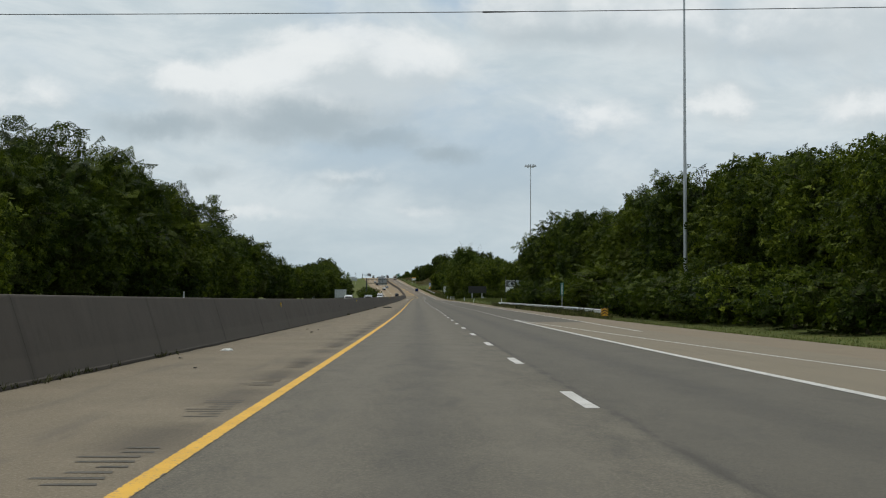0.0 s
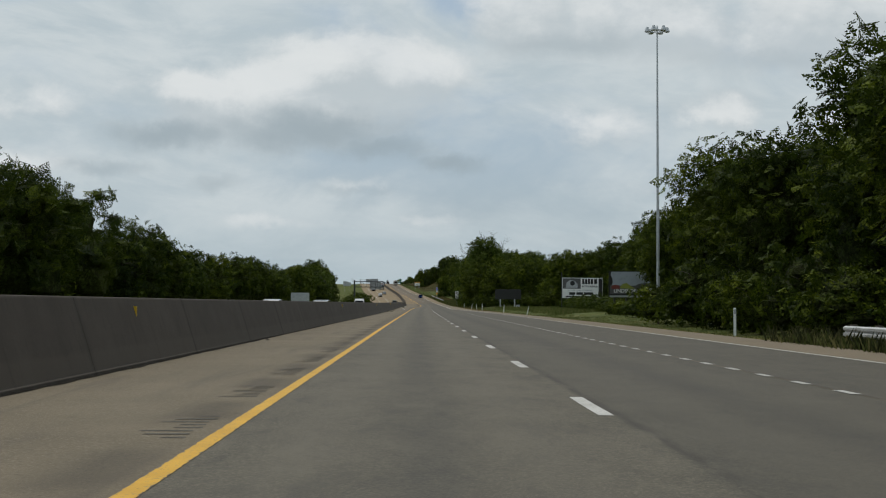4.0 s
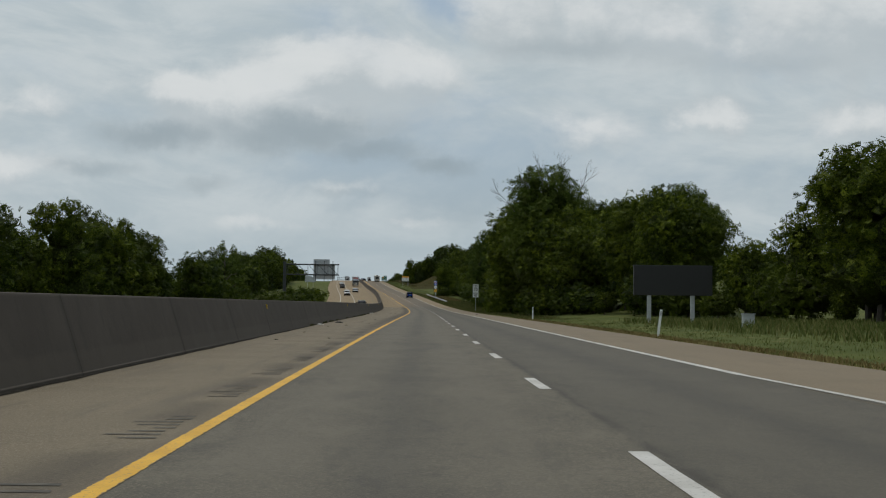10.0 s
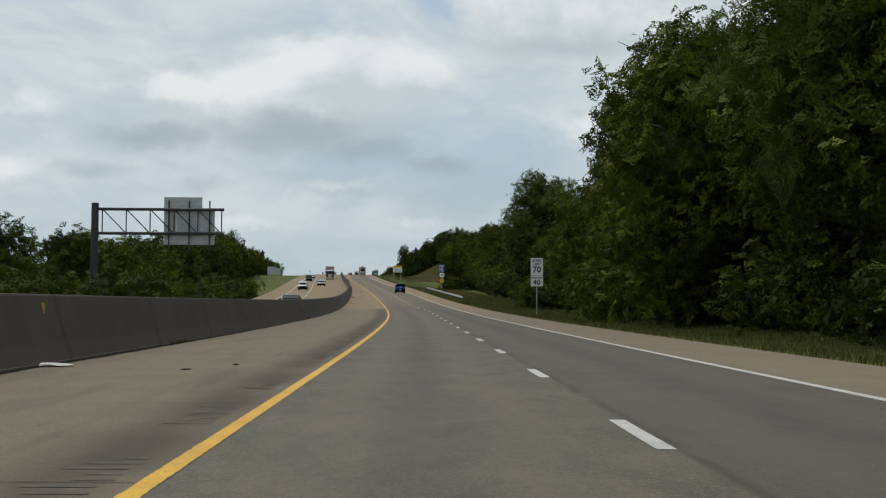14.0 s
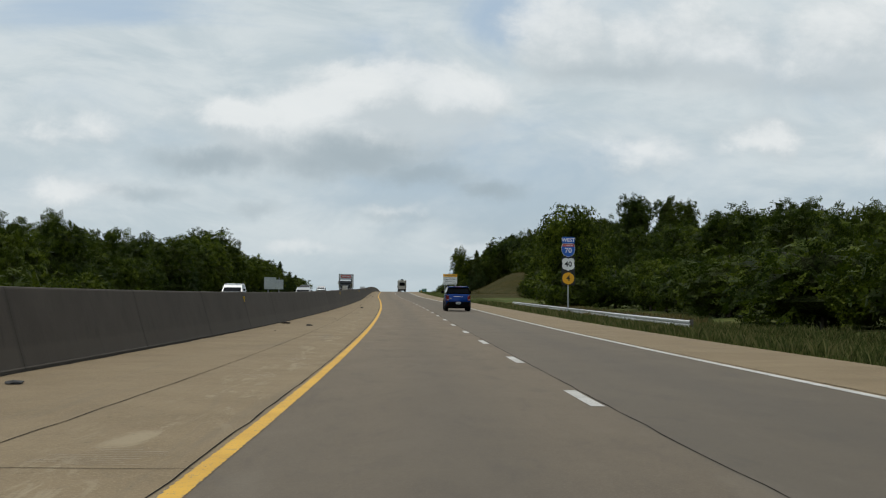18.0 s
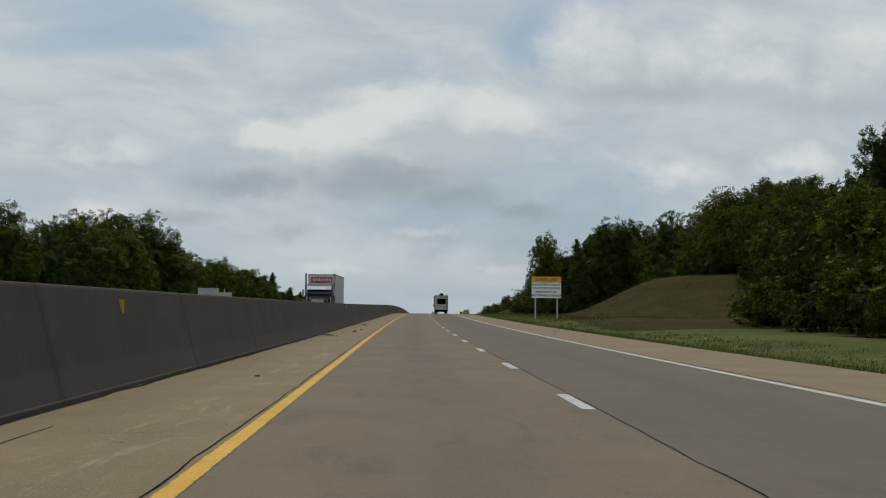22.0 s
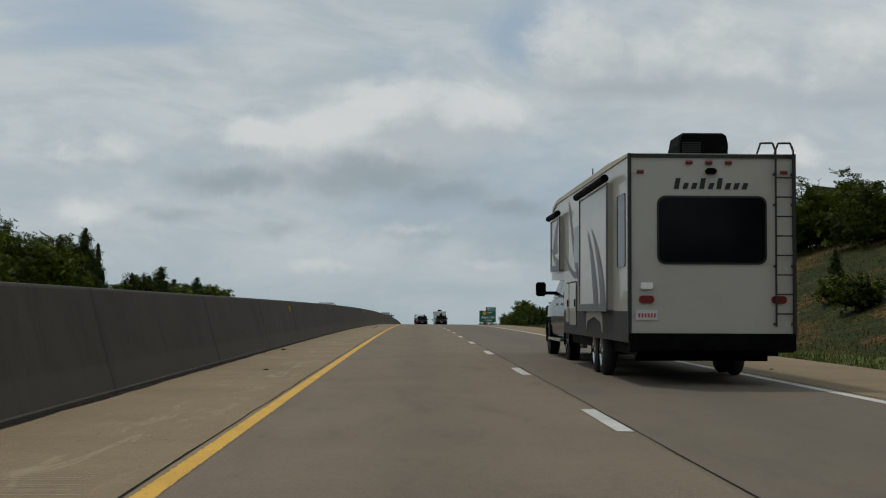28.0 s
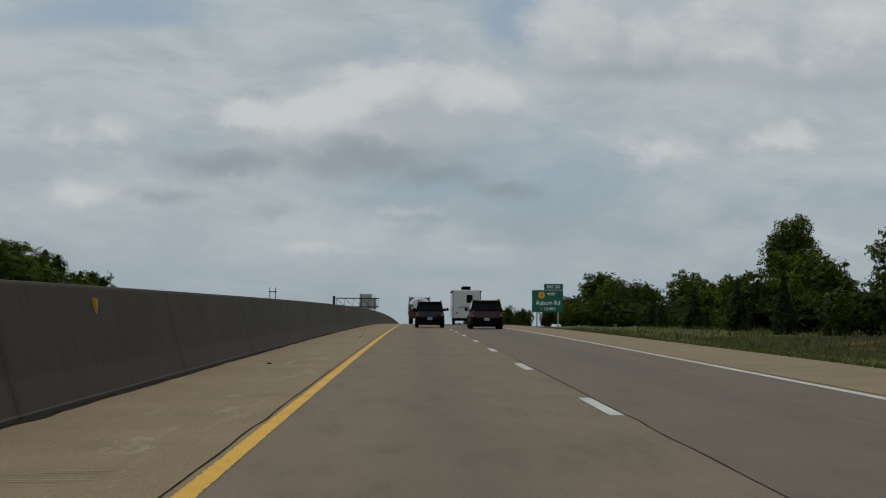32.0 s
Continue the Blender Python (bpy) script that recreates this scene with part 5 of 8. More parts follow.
# ---- paints for signs and fittings ----
SIGN_GREEN = flat_paint("sign_green", (0.012, 0.13, 0.085), 0.45)
SIGN_BLUE = flat_paint("sign_blue", (0.02, 0.12, 0.52), 0.45)
SIGN_RED = flat_paint("sign_red", (0.50, 0.05, 0.035), 0.45)
SIGN_WHITE = flat_paint("sign_white", (0.86, 0.86, 0.84), 0.5, vary=0.05)
SIGN_YELLOW = flat_paint("sign_amber", (0.88, 0.42, 0.01), 0.5)
SIGN_BLACK = flat_paint("sign_black", (0.015, 0.015, 0.015), 0.55)
SIGN_BACK = material("bare_aluminium", lambda N: N.ramp(N.noise(stretch(N, 1, 1, 3), 1.5, 4), [(0.3, (0.36, 0.38, 0.39)), (0.7, (0.50, 0.52, 0.53))]), 0.6, metal=0.3)
DARK_STEEL = flat_paint("dark_steel", (0.05, 0.055, 0.055), 0.6, 0.4)
WIRE = flat_paint("black_wire", (0.02, 0.02, 0.02), 0.6)
LAMP_GLASS = flat_paint("lamp_glass", (0.55, 0.57, 0.58), 0.25)


def words(text, size, x, y, z, mat, parent, name="lettering", squeeze=1.0, turn=0.0):
    """Letters in the built-in font, standing upright and facing back down the road."""
    cu = bpy.data.curves.new(name, "FONT")
    cu.body, cu.size, cu.align_x, cu.align_y, cu.resolution_u = text, size, "CENTER", "CENTER", 3
    cu.extrude = 0.003
    cu.offset = size * 0.018
    tmp = bpy.data.objects.new("tmp", cu)
    me = bpy.data.meshes.new_from_object(tmp)
    bpy.data.objects.remove(tmp)
    me.transform(Matrix.Translation((x, y, z)) @ Matrix.Rotation(radians(90), 4, "X") @ Matrix.Diagonal((squeeze, 1, 1, 1)))
    me.materials.clear()
    me.materials.append(mat)
    ob = new(name, me)
    ob.parent = parent
    return ob


def plate(outline, y0, y1, mat, parent, name="panel", label="", bevel=0.0):
    return part(name, prism(outline, y0, y1, axis="y"), mat, parent, label, bevel)


def rounded(x0, x1, z0, z1, r, n=4):
    out = []
    for cx, cz, a in ((x1 - r, z0 + r, -90), (x1 - r, z1 - r, 0), (x0 + r, z1 - r, 90), (x0 + r, z0 + r, 180)):
        for k in range(n + 1):
            t = radians(a + 90 * k / n)
            out.append((cx + r * math.cos(t), cz + r * math.sin(t)))
    return out


def stand(s, lat, turn=0.0):
    return Matrix.Translation(ground_at(s, lat)) @ Matrix.Rotation(-heading(s) + radians(turn), 4, "Z")


# ---- high masts ----
def high_mast(s, lat, tall):
    m = thing("light_mast", stand(s, lat), "tall tapered galvanised high mast light beside the woods", "light mast", "high mast lights")
    part("foundation", rod((0, 0, -0.4), (0, 0, 0.25), 0.6, 0.6, 16), PLAIN_CONCRETE, m, "round concrete base")
    part("flange", rod((0, 0, 0.24), (0, 0, 0.32), 0.42, 0.42, 16), GALV, m)
    for k in range(3):
        a, b = k * tall / 3, (k + 1) * tall / 3
        part("pole", rod((0, 0, 0.3 + a), (0, 0, 0.3 + b + 0.3), 0.19 - 0.04 * k, 0.15 - 0.04 * k, 12), GALV, m)
    bm = bmesh.new()
    for k in range(12):
        a, b = 2 * math.pi * k / 12, 2 * math.pi * (k + 1) / 12
        rod((0.75 * math.cos(a), 0.75 * math.sin(a), tall), (0.75 * math.cos(b), 0.75 * math.sin(b), tall), 0.05, n=6, bm=bm)
    for k in range(3):
        a = 2 * math.pi * k / 3
        rod((0, 0, tall + 0.1), (0.75 * math.cos(a), 0.75 * math.sin(a), tall), 0.035, n=6, bm=bm)
    part("ring", bm, GALV, m)
    for k in range(6):
        a = 2 * math.pi * k / 6
        x, y = 1.05 * math.cos(a), 1.05 * math.sin(a)
        lamp = part("floodlight", rod((x, y, tall - 0.05), (x, y, tall + 0.42), 0.30, 0.14, 12), GALV, m, "round floodlight head")
        part("lens", rod((x, y, tall - 0.10), (x, y, tall - 0.045), 0.27, 0.27, 12), LAMP_GLASS, lamp)
    part("cap", rod((0, 0, tall + 0.2), (0, 0, tall + 0.6), 0.16, 0.03, 10), GALV, m)


PLAIN_CONCRETE = material("plain_concrete", lambda N: N.ramp(N.noise(spot(N), 3, 5), [(0.3, (0.24, 0.23, 0.21)), (0.7, (0.36, 0.34, 0.31))]), 0.9)
high_mast(114, 25.2, 31.5)
high_mast(287, 26.8, 30.0)

# ---- wire over the road ----
bm = bmesh.new()
for k in range(40):
    x0, x1 = -60 + 3.2 * k, -60 + 3.2 * (k + 1)
    sag = lambda x: 11.86 + 0.016 * x + 0.0002 * (x - 4) ** 2
    rod((x0, 0, sag(x0)), (x1, 0, sag(x1)), 0.016, n=5, bm=bm)
wire = part("overhead_wire", bm, WIRE)
tagged(wire, "single black utility wire hanging over the highway", "wire", kind="structure")
wire.matrix_world = road_pose(48, 0, 0, 0, False)
splice = part("splice", rod((4.1, 0, 11.92), (5.4, 0, 11.94), 0.035, 0.02, 6), WIRE, wire, "sagging splice sleeve")

# ---- guardrails ----
def guardrail(s0, s1, lat, end_sign):
    g = thing("guardrail", Matrix.Identity(4), "weathered steel W-beam guardrail in the grass beside the shoulder", "guardrail", "guardrails")
    prof = [(0.0, 0.40), (-0.07, 0.44), (-0.07, 0.50), (0.0, 0.55), (-0.07, 0.60), (-0.07, 0.66), (0.0, 0.70), (0.012, 0.70), (-0.055, 0.655), (-0.055, 0.605), (0.015, 0.55), (-0.055, 0.495), (-0.055, 0.445), (0.012, 0.40)]
    s = s0
    while s < s1:
        e = min(s + 3.81, s1)
        bm = bmesh.new()
        ring = []
        for q in (s, e):
            ring.append([bm.verts.new(at(q, lat(q) + x, land(q, lat(q)) + z)) for x, z in prof])
        n = len(prof)
        for k in range(n):
            bm.faces.new((ring[0][k], ring[0][(k + 1) % n], ring[1][(k + 1) % n], ring[1][k]))
        bm.faces.new(ring[0][::-1])
        bm.faces.new(ring[1])
        part("beam", bm, GUARD, g)
        for q in (s + 0.3, s + 2.2):
            if q < s1:
                post = part("post", box(0.02, 0.18, -0.08, 0.08, -0.5, 0.74), WOOD_POST, g, "grey timber post")
                post.matrix_world = Matrix.Translation(at(q, lat(q), land(q, lat(q)))) @ Matrix.Rotation(-heading(q), 4, "Z")
        s = e
    if end_sign:
        cap = part("end_terminal", box(-0.25, 0.25, -0.06, 0.0, 0.25, 0.80), SIGN_YELLOW, g, "black and yellow striped end plate", 0.01)
        cap.matrix_world = Matrix.Translation(at(s0, lat(s0), land(s0, lat(s0))))
        for k in range(3):
            z = 0.28 + 0.19 * k
            st = plate([(-0.24, z), (0.0, z + 0.16), (0.24, z + 0.0), (0.24, z + 0.09), (0.0, z + 0.25), (-0.24, z + 0.09)], -0.068, -0.061, SIGN_BLACK, cap, "stripe")


guardrail(92, 186, table([(92, 14.9), (120, 14.3), (186, 13.4)]), True)
guardrail(728, 806, const(13.7), False)

# ---- mile marker, delineators, small posts ----
mm = thing("mile_marker", stand(122, 15.2), "narrow green mile marker with white digits on a steel post", "road sign")
part("post", box(-0.035, 0.035, 0.01, 0.05, -0.4, 2.7), GALV, mm)
plate(rounded(-0.155, 0.155, 1.75, 2.95, 0.03), -0.012, 0.005, SIGN_GREEN, mm)
words("MILE", 0.11, 0, -0.016, 2.84, SIGN_WHITE, mm, squeeze=0.9)
for k, ch in enumerate("355"):
    words(ch, 0.36, 0, -0.016, 2.58 - 0.30 * k, SIGN_WHITE, mm, squeeze=0.9)


def delineator(s, lat, lean=0.0, tall=1.25):
    d = thing("delineator_post", stand(s, lat) @ pose(0, 0, 0, 0, lean, 0), "thin white delineator post standing in the verge grass", "marker post", "delineator posts")
    part("post", box(-0.055, 0.055, -0.012, 0.012, -0.3, tall), SIGN_WHITE, d, "", 0.006)
    plate(rounded(-0.04, 0.04, tall - 0.26, tall - 0.06, 0.02), -0.020, -0.013, SIGN_BACK, d, "reflector")


for s, lat, lean in ((205, 15.0, 0), (345, 14.2, 3), (373, 12.2, 1), (403, 12.4, -6), (433, 12.3, 7), (497, 12.2, 0), (318, 15.5, 12), (1108, 12.6, 0)):
    delineator(s, lat, lean)
mk = thing("marker_post", stand(118, -19.5), "small grey marker post behind the opposite shoulder", "marker post")
part("post", box(-0.06, 0.06, -0.05, 0.05, -0.2, 2.1), GALV, mk, "", 0.01)
cab = thing("utility_box", stand(466, 24.5), "small pale utility cabinet in the grass", "utility box")
part("body", box(-0.4, 0.4, -0.25, 0.25, -0.1, 0.85), SIGN_BACK, cab, "", 0.03)
part("lid", box(-0.44, 0.44, -0.29, 0.29, 0.85, 0.92), GALV, cab, "", 0.015)

# ---- billboards ----
def billboard(s, lat, wide, high, foot, label, turn=0.0, posts=4, face=SIGN_WHITE, pole=WOOD_POST):
    b = thing("billboard", stand(s, lat, turn), label, "billboard", "billboards")
    for k in range(posts):
        x = -wide / 2 + wide * (k + 0.5) / posts
        part("post", box(x - 0.11, x + 0.11, 0.10, 0.32, -0.5, foot + high * 0.9), pole, b)
    for z in (foot + 0.25, foot + high * 0.5, foot + high - 0.25):
        part("stringer", box(-wide / 2, wide / 2, 0.03, 0.10, z - 0.07, z + 0.07), pole, b)
    part("face", box(-wide / 2, wide / 2, -0.03, 0.03, foot, foot + high), face, b, "", 0.01)
    return b


# town billboard with a landscape of simple shapes
b = billboard(312, 28.2, 6.1, 3.2, 1.95, "torn town billboard with a pale sky and painted landscape", 6, face=SIGN_BLACK, pole=DARK_STEEL)
B_SKY = flat_paint("poster_sky", (0.38, 0.42, 0.47), 0.6)
B_FIELD = flat_paint("poster_field", (0.30, 0.33, 0.06), 0.6)
B_BARN = flat_paint("poster_barn", (0.22, 0.05, 0.04), 0.6)
B_GREY = flat_paint("poster_grey", (0.10, 0.10, 0.10), 0.6)
plate([(-2.7, 3.35), (-2.55, 3.75), (-2.6, 4.25), (-2.8, 4.65), (-2.75, 5.07), (2.5, 5.11), (2.62, 4.65), (2.45, 4.25), (2.7, 3.85), (2.6, 3.35)], -0.045, -0.031, B_SKY, b, "sky_panel")
plate([(-2.9, 2.30), (2.9, 2.33), (2.8, 3.50), (1.6, 3.70), (0.8, 3.60), (0.2, 3.30), (-2.9, 3.40)], -0.048, -0.034, B_GREY, b, "landscape")
plate([(-1.6, 3.00), (0.3, 3.00), (-0.2, 3.30), (-0.8, 3.70), (-1.3, 3.55), (-1.6, 3.25)], -0.054, -0.049, B_FIELD, b, "field")
plate([(-2.7, 2.95), (-1.7, 2.95), (-1.7, 3.35), (-2.2, 3.47), (-2.7, 3.35)], -0.054, -0.049, B_BARN, b, "barn")
plate([(1.3, 2.45), (1.75, 3.25), (2.1, 2.90), (2.6, 3.30), (2.95, 3.05), (2.75, 2.55), (2.2, 2.80), (1.9, 2.45)], -0.054, -0.049, SIGN_WHITE, b, "emblem")
words("LINDSBORG", 0.62, -0.75, -0.056, 2.68, SIGN_WHITE, b)
part("ledge", box(-2.95, 3.1, -0.30, -0.06, 1.90, 2.13), SIGN_BACK, b, "pale lower ledge", 0.01)
# repair shop billboard
b = billboard(402, 32.8, 7.9, 3.9, 2.4, "white black and grey repair shop billboard on dark posts", 4, pole=DARK_STEEL)
plate([(-3.9, 2.42), (3.1, 2.42), (3.1, 6.28), (-3.9, 6.28)], -0.037, -0.031, SIGN_WHITE, b, "poster")
plate([(-3.85, 4.2), (-0.35, 4.2), (-0.35, 6.2), (-3.85, 6.2)], -0.043, -0.038, B_GREY, b, "picture")
plate([(-3.3, 4.35), (-1.0, 4.35), (-0.9, 5.0), (-1.5, 5.7), (-2.4, 5.9), (-3.1, 5.4)], -0.048, -0.044, SIGN_BACK, b, "engine_shape")
plate(rounded(-2.4, -1.5, 4.8, 5.7, 0.4), -0.053, -0.049, SIGN_BLACK, b, "air_cleaner_shape")
for k, (x0, x1) in enumerate(((-0.05, 0.42), (0.5, 0.98), (1.06, 1.54), (1.62, 2.1), (2.3, 2.9))):
    plate([(x0, 5.1), (x1, 5.1), (x1 - 0.06, 6.1), (x0, 6.1)], -0.043, -0.038, SIGN_BLACK, b, "name_bar")
words("AUTO REPAIR", 0.52, 1.42, -0.040, 4.62, SIGN_BLACK, b, squeeze=0.95)
words("TLC FOR YOUR AUTOMOBILE", 0.36, -0.4, -0.040, 3.86, SIGN_BACK, b, squeeze=1.05)
for x0, x1, z0, z1 in ((-2.6, -1.4, 3.02, 3.5), (-1.2, 0.1, 3.02, 3.5), (0.3, 2.1, 3.02, 3.5), (-3.3, -1.8, 2.56, 2.82), (-1.6, -0.5, 2.56, 2.82), (-0.3, 0.4, 2.56, 2.82), (0.6, 2.7, 2.56, 2.82)):
    plate([(x0, z0), (x1, z0), (x1, z1), (x0, z1)], -0.043, -0.038, SIGN_BLACK, b, "text_bar")
plate([(3.15, 2.6), (3.9, 2.6), (3.9, 6.2), (3.15, 6.2)], -0.039, -0.031, SIGN_BLACK, b, "dark_panel")
part("catwalk", box(-4.0, 3.6, -0.75, -0.05, 2.18, 2.26), DARK_STEEL, b)
part("side_pole", box(-4.1, -3.98, 0.0, 0.12, -0.4, 7.4), DARK_STEEL, b)
# unlit billboard on two steel posts
b = thing("billboard", stand(487, 23.3, 0), "blank dark billboard on two grey steel posts", "billboard", "billboards")
part("face", box(-3.35, 3.35, -0.2, 0.2, 2.35, 4.85), SIGN_BLACK, b, "", 0.03)
for x in (-2.0, 1.7):
    part("post", box(x - 0.16, x + 0.16, 0.0, 0.32, -0.5, 2.6), GALV, b)
part("frame", box(-3.4, 3.4, -0.16, 0.24, 4.85, 4.93), DARK_STEEL, b)

# ---- road signs ----
sp = thing("speed_limit_sign", stand(649, 14.5) @ pose(0, 0, 0.7), "white speed limit sign with a minimum plate below", "road sign")
part("post", box(-0.04, 0.04, 0.02, 0.08, -1.1, 4.6), GALV, sp)
plate(rounded(-0.6, 0.6, 3.25, 4.95, 0.06), -0.012, 0.01, SIGN_WHITE, sp)
plate(rounded(-0.6, 0.6, 2.2, 3.22, 0.06), -0.012, 0.01, SIGN_WHITE, sp)
words("SPEED", 0.34, 0, -0.015, 4.68, SIGN_BLACK, sp)
words("LIMIT", 0.34, 0, -0.015, 4.36, SIGN_BLACK, sp)
words("70", 0.85, 0, -0.015, 3.80, SIGN_BLACK, sp)
words("MINIMUM", 0.24, 0, -0.015, 3.02, SIGN_BLACK, sp)
words("40", 0.72, 0, -0.015, 2.58, SIGN_BLACK, sp)

rt = thing("route_sign", stand(762, 13.05) @ pose(0, 0, 0.3), "stack of interstate, federal and state route markers on one post", "road sign")
part("post", box(-0.04, 0.04, 0.03, 0.09, -0.8, 4.9), GALV, rt)
part("backing", box(-0.46, 0.46, -0.002, 0.025, 1.95, 3.95), SIGN_BLACK, rt, "black backing panel", 0.004)
plate(rounded(-0.44, 0.44, 4.86, 5.30, 0.05), -0.014, 0.02, SIGN_BLUE, rt, "direction_plate")
words("WEST", 0.36, 0, -0.018, 5.07, SIGN_WHITE, rt)
shield = [(-0.40, 4.80), (-0.2, 4.84), (0.0, 4.80), (0.2, 4.84), (0.40, 4.80), (0.455, 4.55), (0.44, 4.28), (0.30, 4.05), (0.0, 3.90), (-0.30, 4.05), (-0.44, 4.28), (-0.455, 4.55)]
plate([(x * 1.04, 4.37 + (z - 4.37) * 1.04) for x, z in shield], -0.006, 0.02, SIGN_WHITE, rt, "shield_rim")
plate(shield, -0.013, -0.007, SIGN_BLUE, rt, "interstate_shield")
plate([(-0.40, 4.785), (-0.2, 4.825), (0.0, 4.785), (0.2, 4.825), (0.40, 4.785), (0.44, 4.63), (-0.44, 4.63)], -0.019, -0.014, SIGN_RED, rt, "shield_band")
words("INTERSTATE", 0.115, 0, -0.022, 4.70, SIGN_WHITE, rt)
words("70", 0.48, 0, -0.017, 4.35, SIGN_WHITE, rt)
plate([(-0.38, 3.78), (-0.2, 3.84), (0, 3.78), (0.2, 3.84), (0.38, 3.78), (0.44, 3.62), (0.40, 3.45), (0.44, 3.25), (0.36, 3.08), (0.15, 3.02), (0, 2.95), (-0.15, 3.02), (-0.36, 3.08), (-0.44, 3.25), (-0.40, 3.45), (-0.44, 3.62)], -0.014, -0.004, SIGN_WHITE, rt, "federal_shield")
words("40", 0.50, 0, -0.018, 3.40, SIGN_BLACK, rt)
plate([((0.43 - 0.03 * (k % 2)) * math.cos(math.pi * k / 16), 2.42 + (0.43 - 0.03 * (k % 2)) * math.sin(math.pi * k / 16)) for k in range(32)], -0.014, -0.004, SIGN_YELLOW, rt, "state_marker")
words("4", 0.52, 0, -0.018, 2.42, SIGN_BLACK, rt)

sl = thing("law_sign", stand(959, 15.6) @ pose(0, 0, 0.1), "amber and white state law sign on two posts in the grass", "road sign")
for x in (-1.15, 1.15):
    part("post", box(x - 0.07, x + 0.07, 0.03, 0.15, -0.4, 4.1), GALV, sl)
plate([(-1.55, 3.75), (1.55, 3.75), (1.55, 4.35), (-1.55, 4.35)], -0.015, 0.02, SIGN_YELLOW, sl, "amber_panel", "", 0.006)
plate([(-1.55, 2.1), (1.55, 2.1), (1.55, 3.73), (-1.55, 3.73)], -0.015, 0.02, SIGN_WHITE, sl, "white_panel", "", 0.006)
words("STATE LAW", 0.42, 0, -0.019, 4.04, SIGN_BLACK, sl, squeeze=1.05)
for k, line_ in enumerate(("MOVE OVER OR SLOW", "DOWN FOR STOPPED", "EMERGENCY OR", "MAINTENANCE VEHICLES")):
    words(line_, 0.29, 0, -0.019, 3.50 - 0.38 * k, SIGN_BLACK, sl, squeeze=1.0)

ex = thing("exit_sign", stand(1358, 18.2) @ Matrix.Diagonal((0.9, 1, 1, 1)), "large green exit guide sign with white letters on posts", "road sign")
for x in (-1.5, 1.5):
    part("post", box(x - 0.09, x + 0.09, 0.05, 0.22, -0.5, 4.6), GALV, ex)
plate(rounded(-2.2, 2.2, 1.95, 4.75, 0.15), -0.02, 0.04, SIGN_GREEN, ex, "main_panel")
plate(rounded(-0.5, 2.2, 4.78, 5.55, 0.1), -0.02, 0.04, SIGN_GREEN, ex, "exit_tab")
words("EXIT 353", 0.52, 0.85, -0.024, 5.16, SIGN_WHITE, ex, squeeze=0.95)
plate([((0.48 - 0.05 * (k % 2)) * math.cos(math.pi * k / 12) - 0.85, 4.12 + (0.48 - 0.05 * (k % 2)) * math.sin(math.pi * k / 12)) for k in range(24)], -0.028, -0.021, SIGN_YELLOW, ex, "state_marker")
words("4", 0.5, -0.85, -0.032, 4.12, SIGN_BLACK, ex)
words("WEST", 0.46, 0.55, -0.024, 4.25, SIGN_WHITE, ex)
words("Auburn Rd", 0.78, 0.05, -0.024, 3.12, SIGN_WHITE, ex, squeeze=1.0)
words("1  1/2 MILE", 0.46, 0.05, -0.024, 2.38, SIGN_WHITE, ex)


def sign_back(s, lat, blocks, foot, label, turn=0.0):
    b = thing("guide_sign", stand(s, lat, turn), label, "road sign", "signs for the opposite traffic")
    lo = min(q[2] for q in blocks)
    x0, x1 = min(q[0] for q in blocks), max(q[1] for q in blocks)
    for a, c, z0, z1 in blocks:
        n = max(2, int((c - a) / 0.6))
        for k in range(n):
            w = (c - a) / n
            part("panel", box(a + w * k, a + w * (k + 1) - 0.012, -0.01, 0.02, foot + z0, foot + z1), SIGN_BACK, b)
    for x in (x0 + 0.22 * (x1 - x0), x0 + 0.78 * (x1 - x0)):
        part("post", box(x - 0.07, x + 0.07, -0.10, -0.011, -0.4, foot + max(q[3] for q in blocks) - 0.1), GALV, b)
    return b


sign_back(414, -22.7, [(-2.1, 1.6, 0.0, 2.6)], 1.1, "ribbed aluminium back of a guide sign")
sign_back(1014, -27.8, [(-2.7, 0.4, 0, 3.1), (0.42, 2.3, 0, 2.5)], 3.2, "stepped grey back of a guide sign")
sign_back(430, -33, [(-0.5, 0.5, 0.0, 2.4)], 2.0, "narrow aluminium back of a road sign")


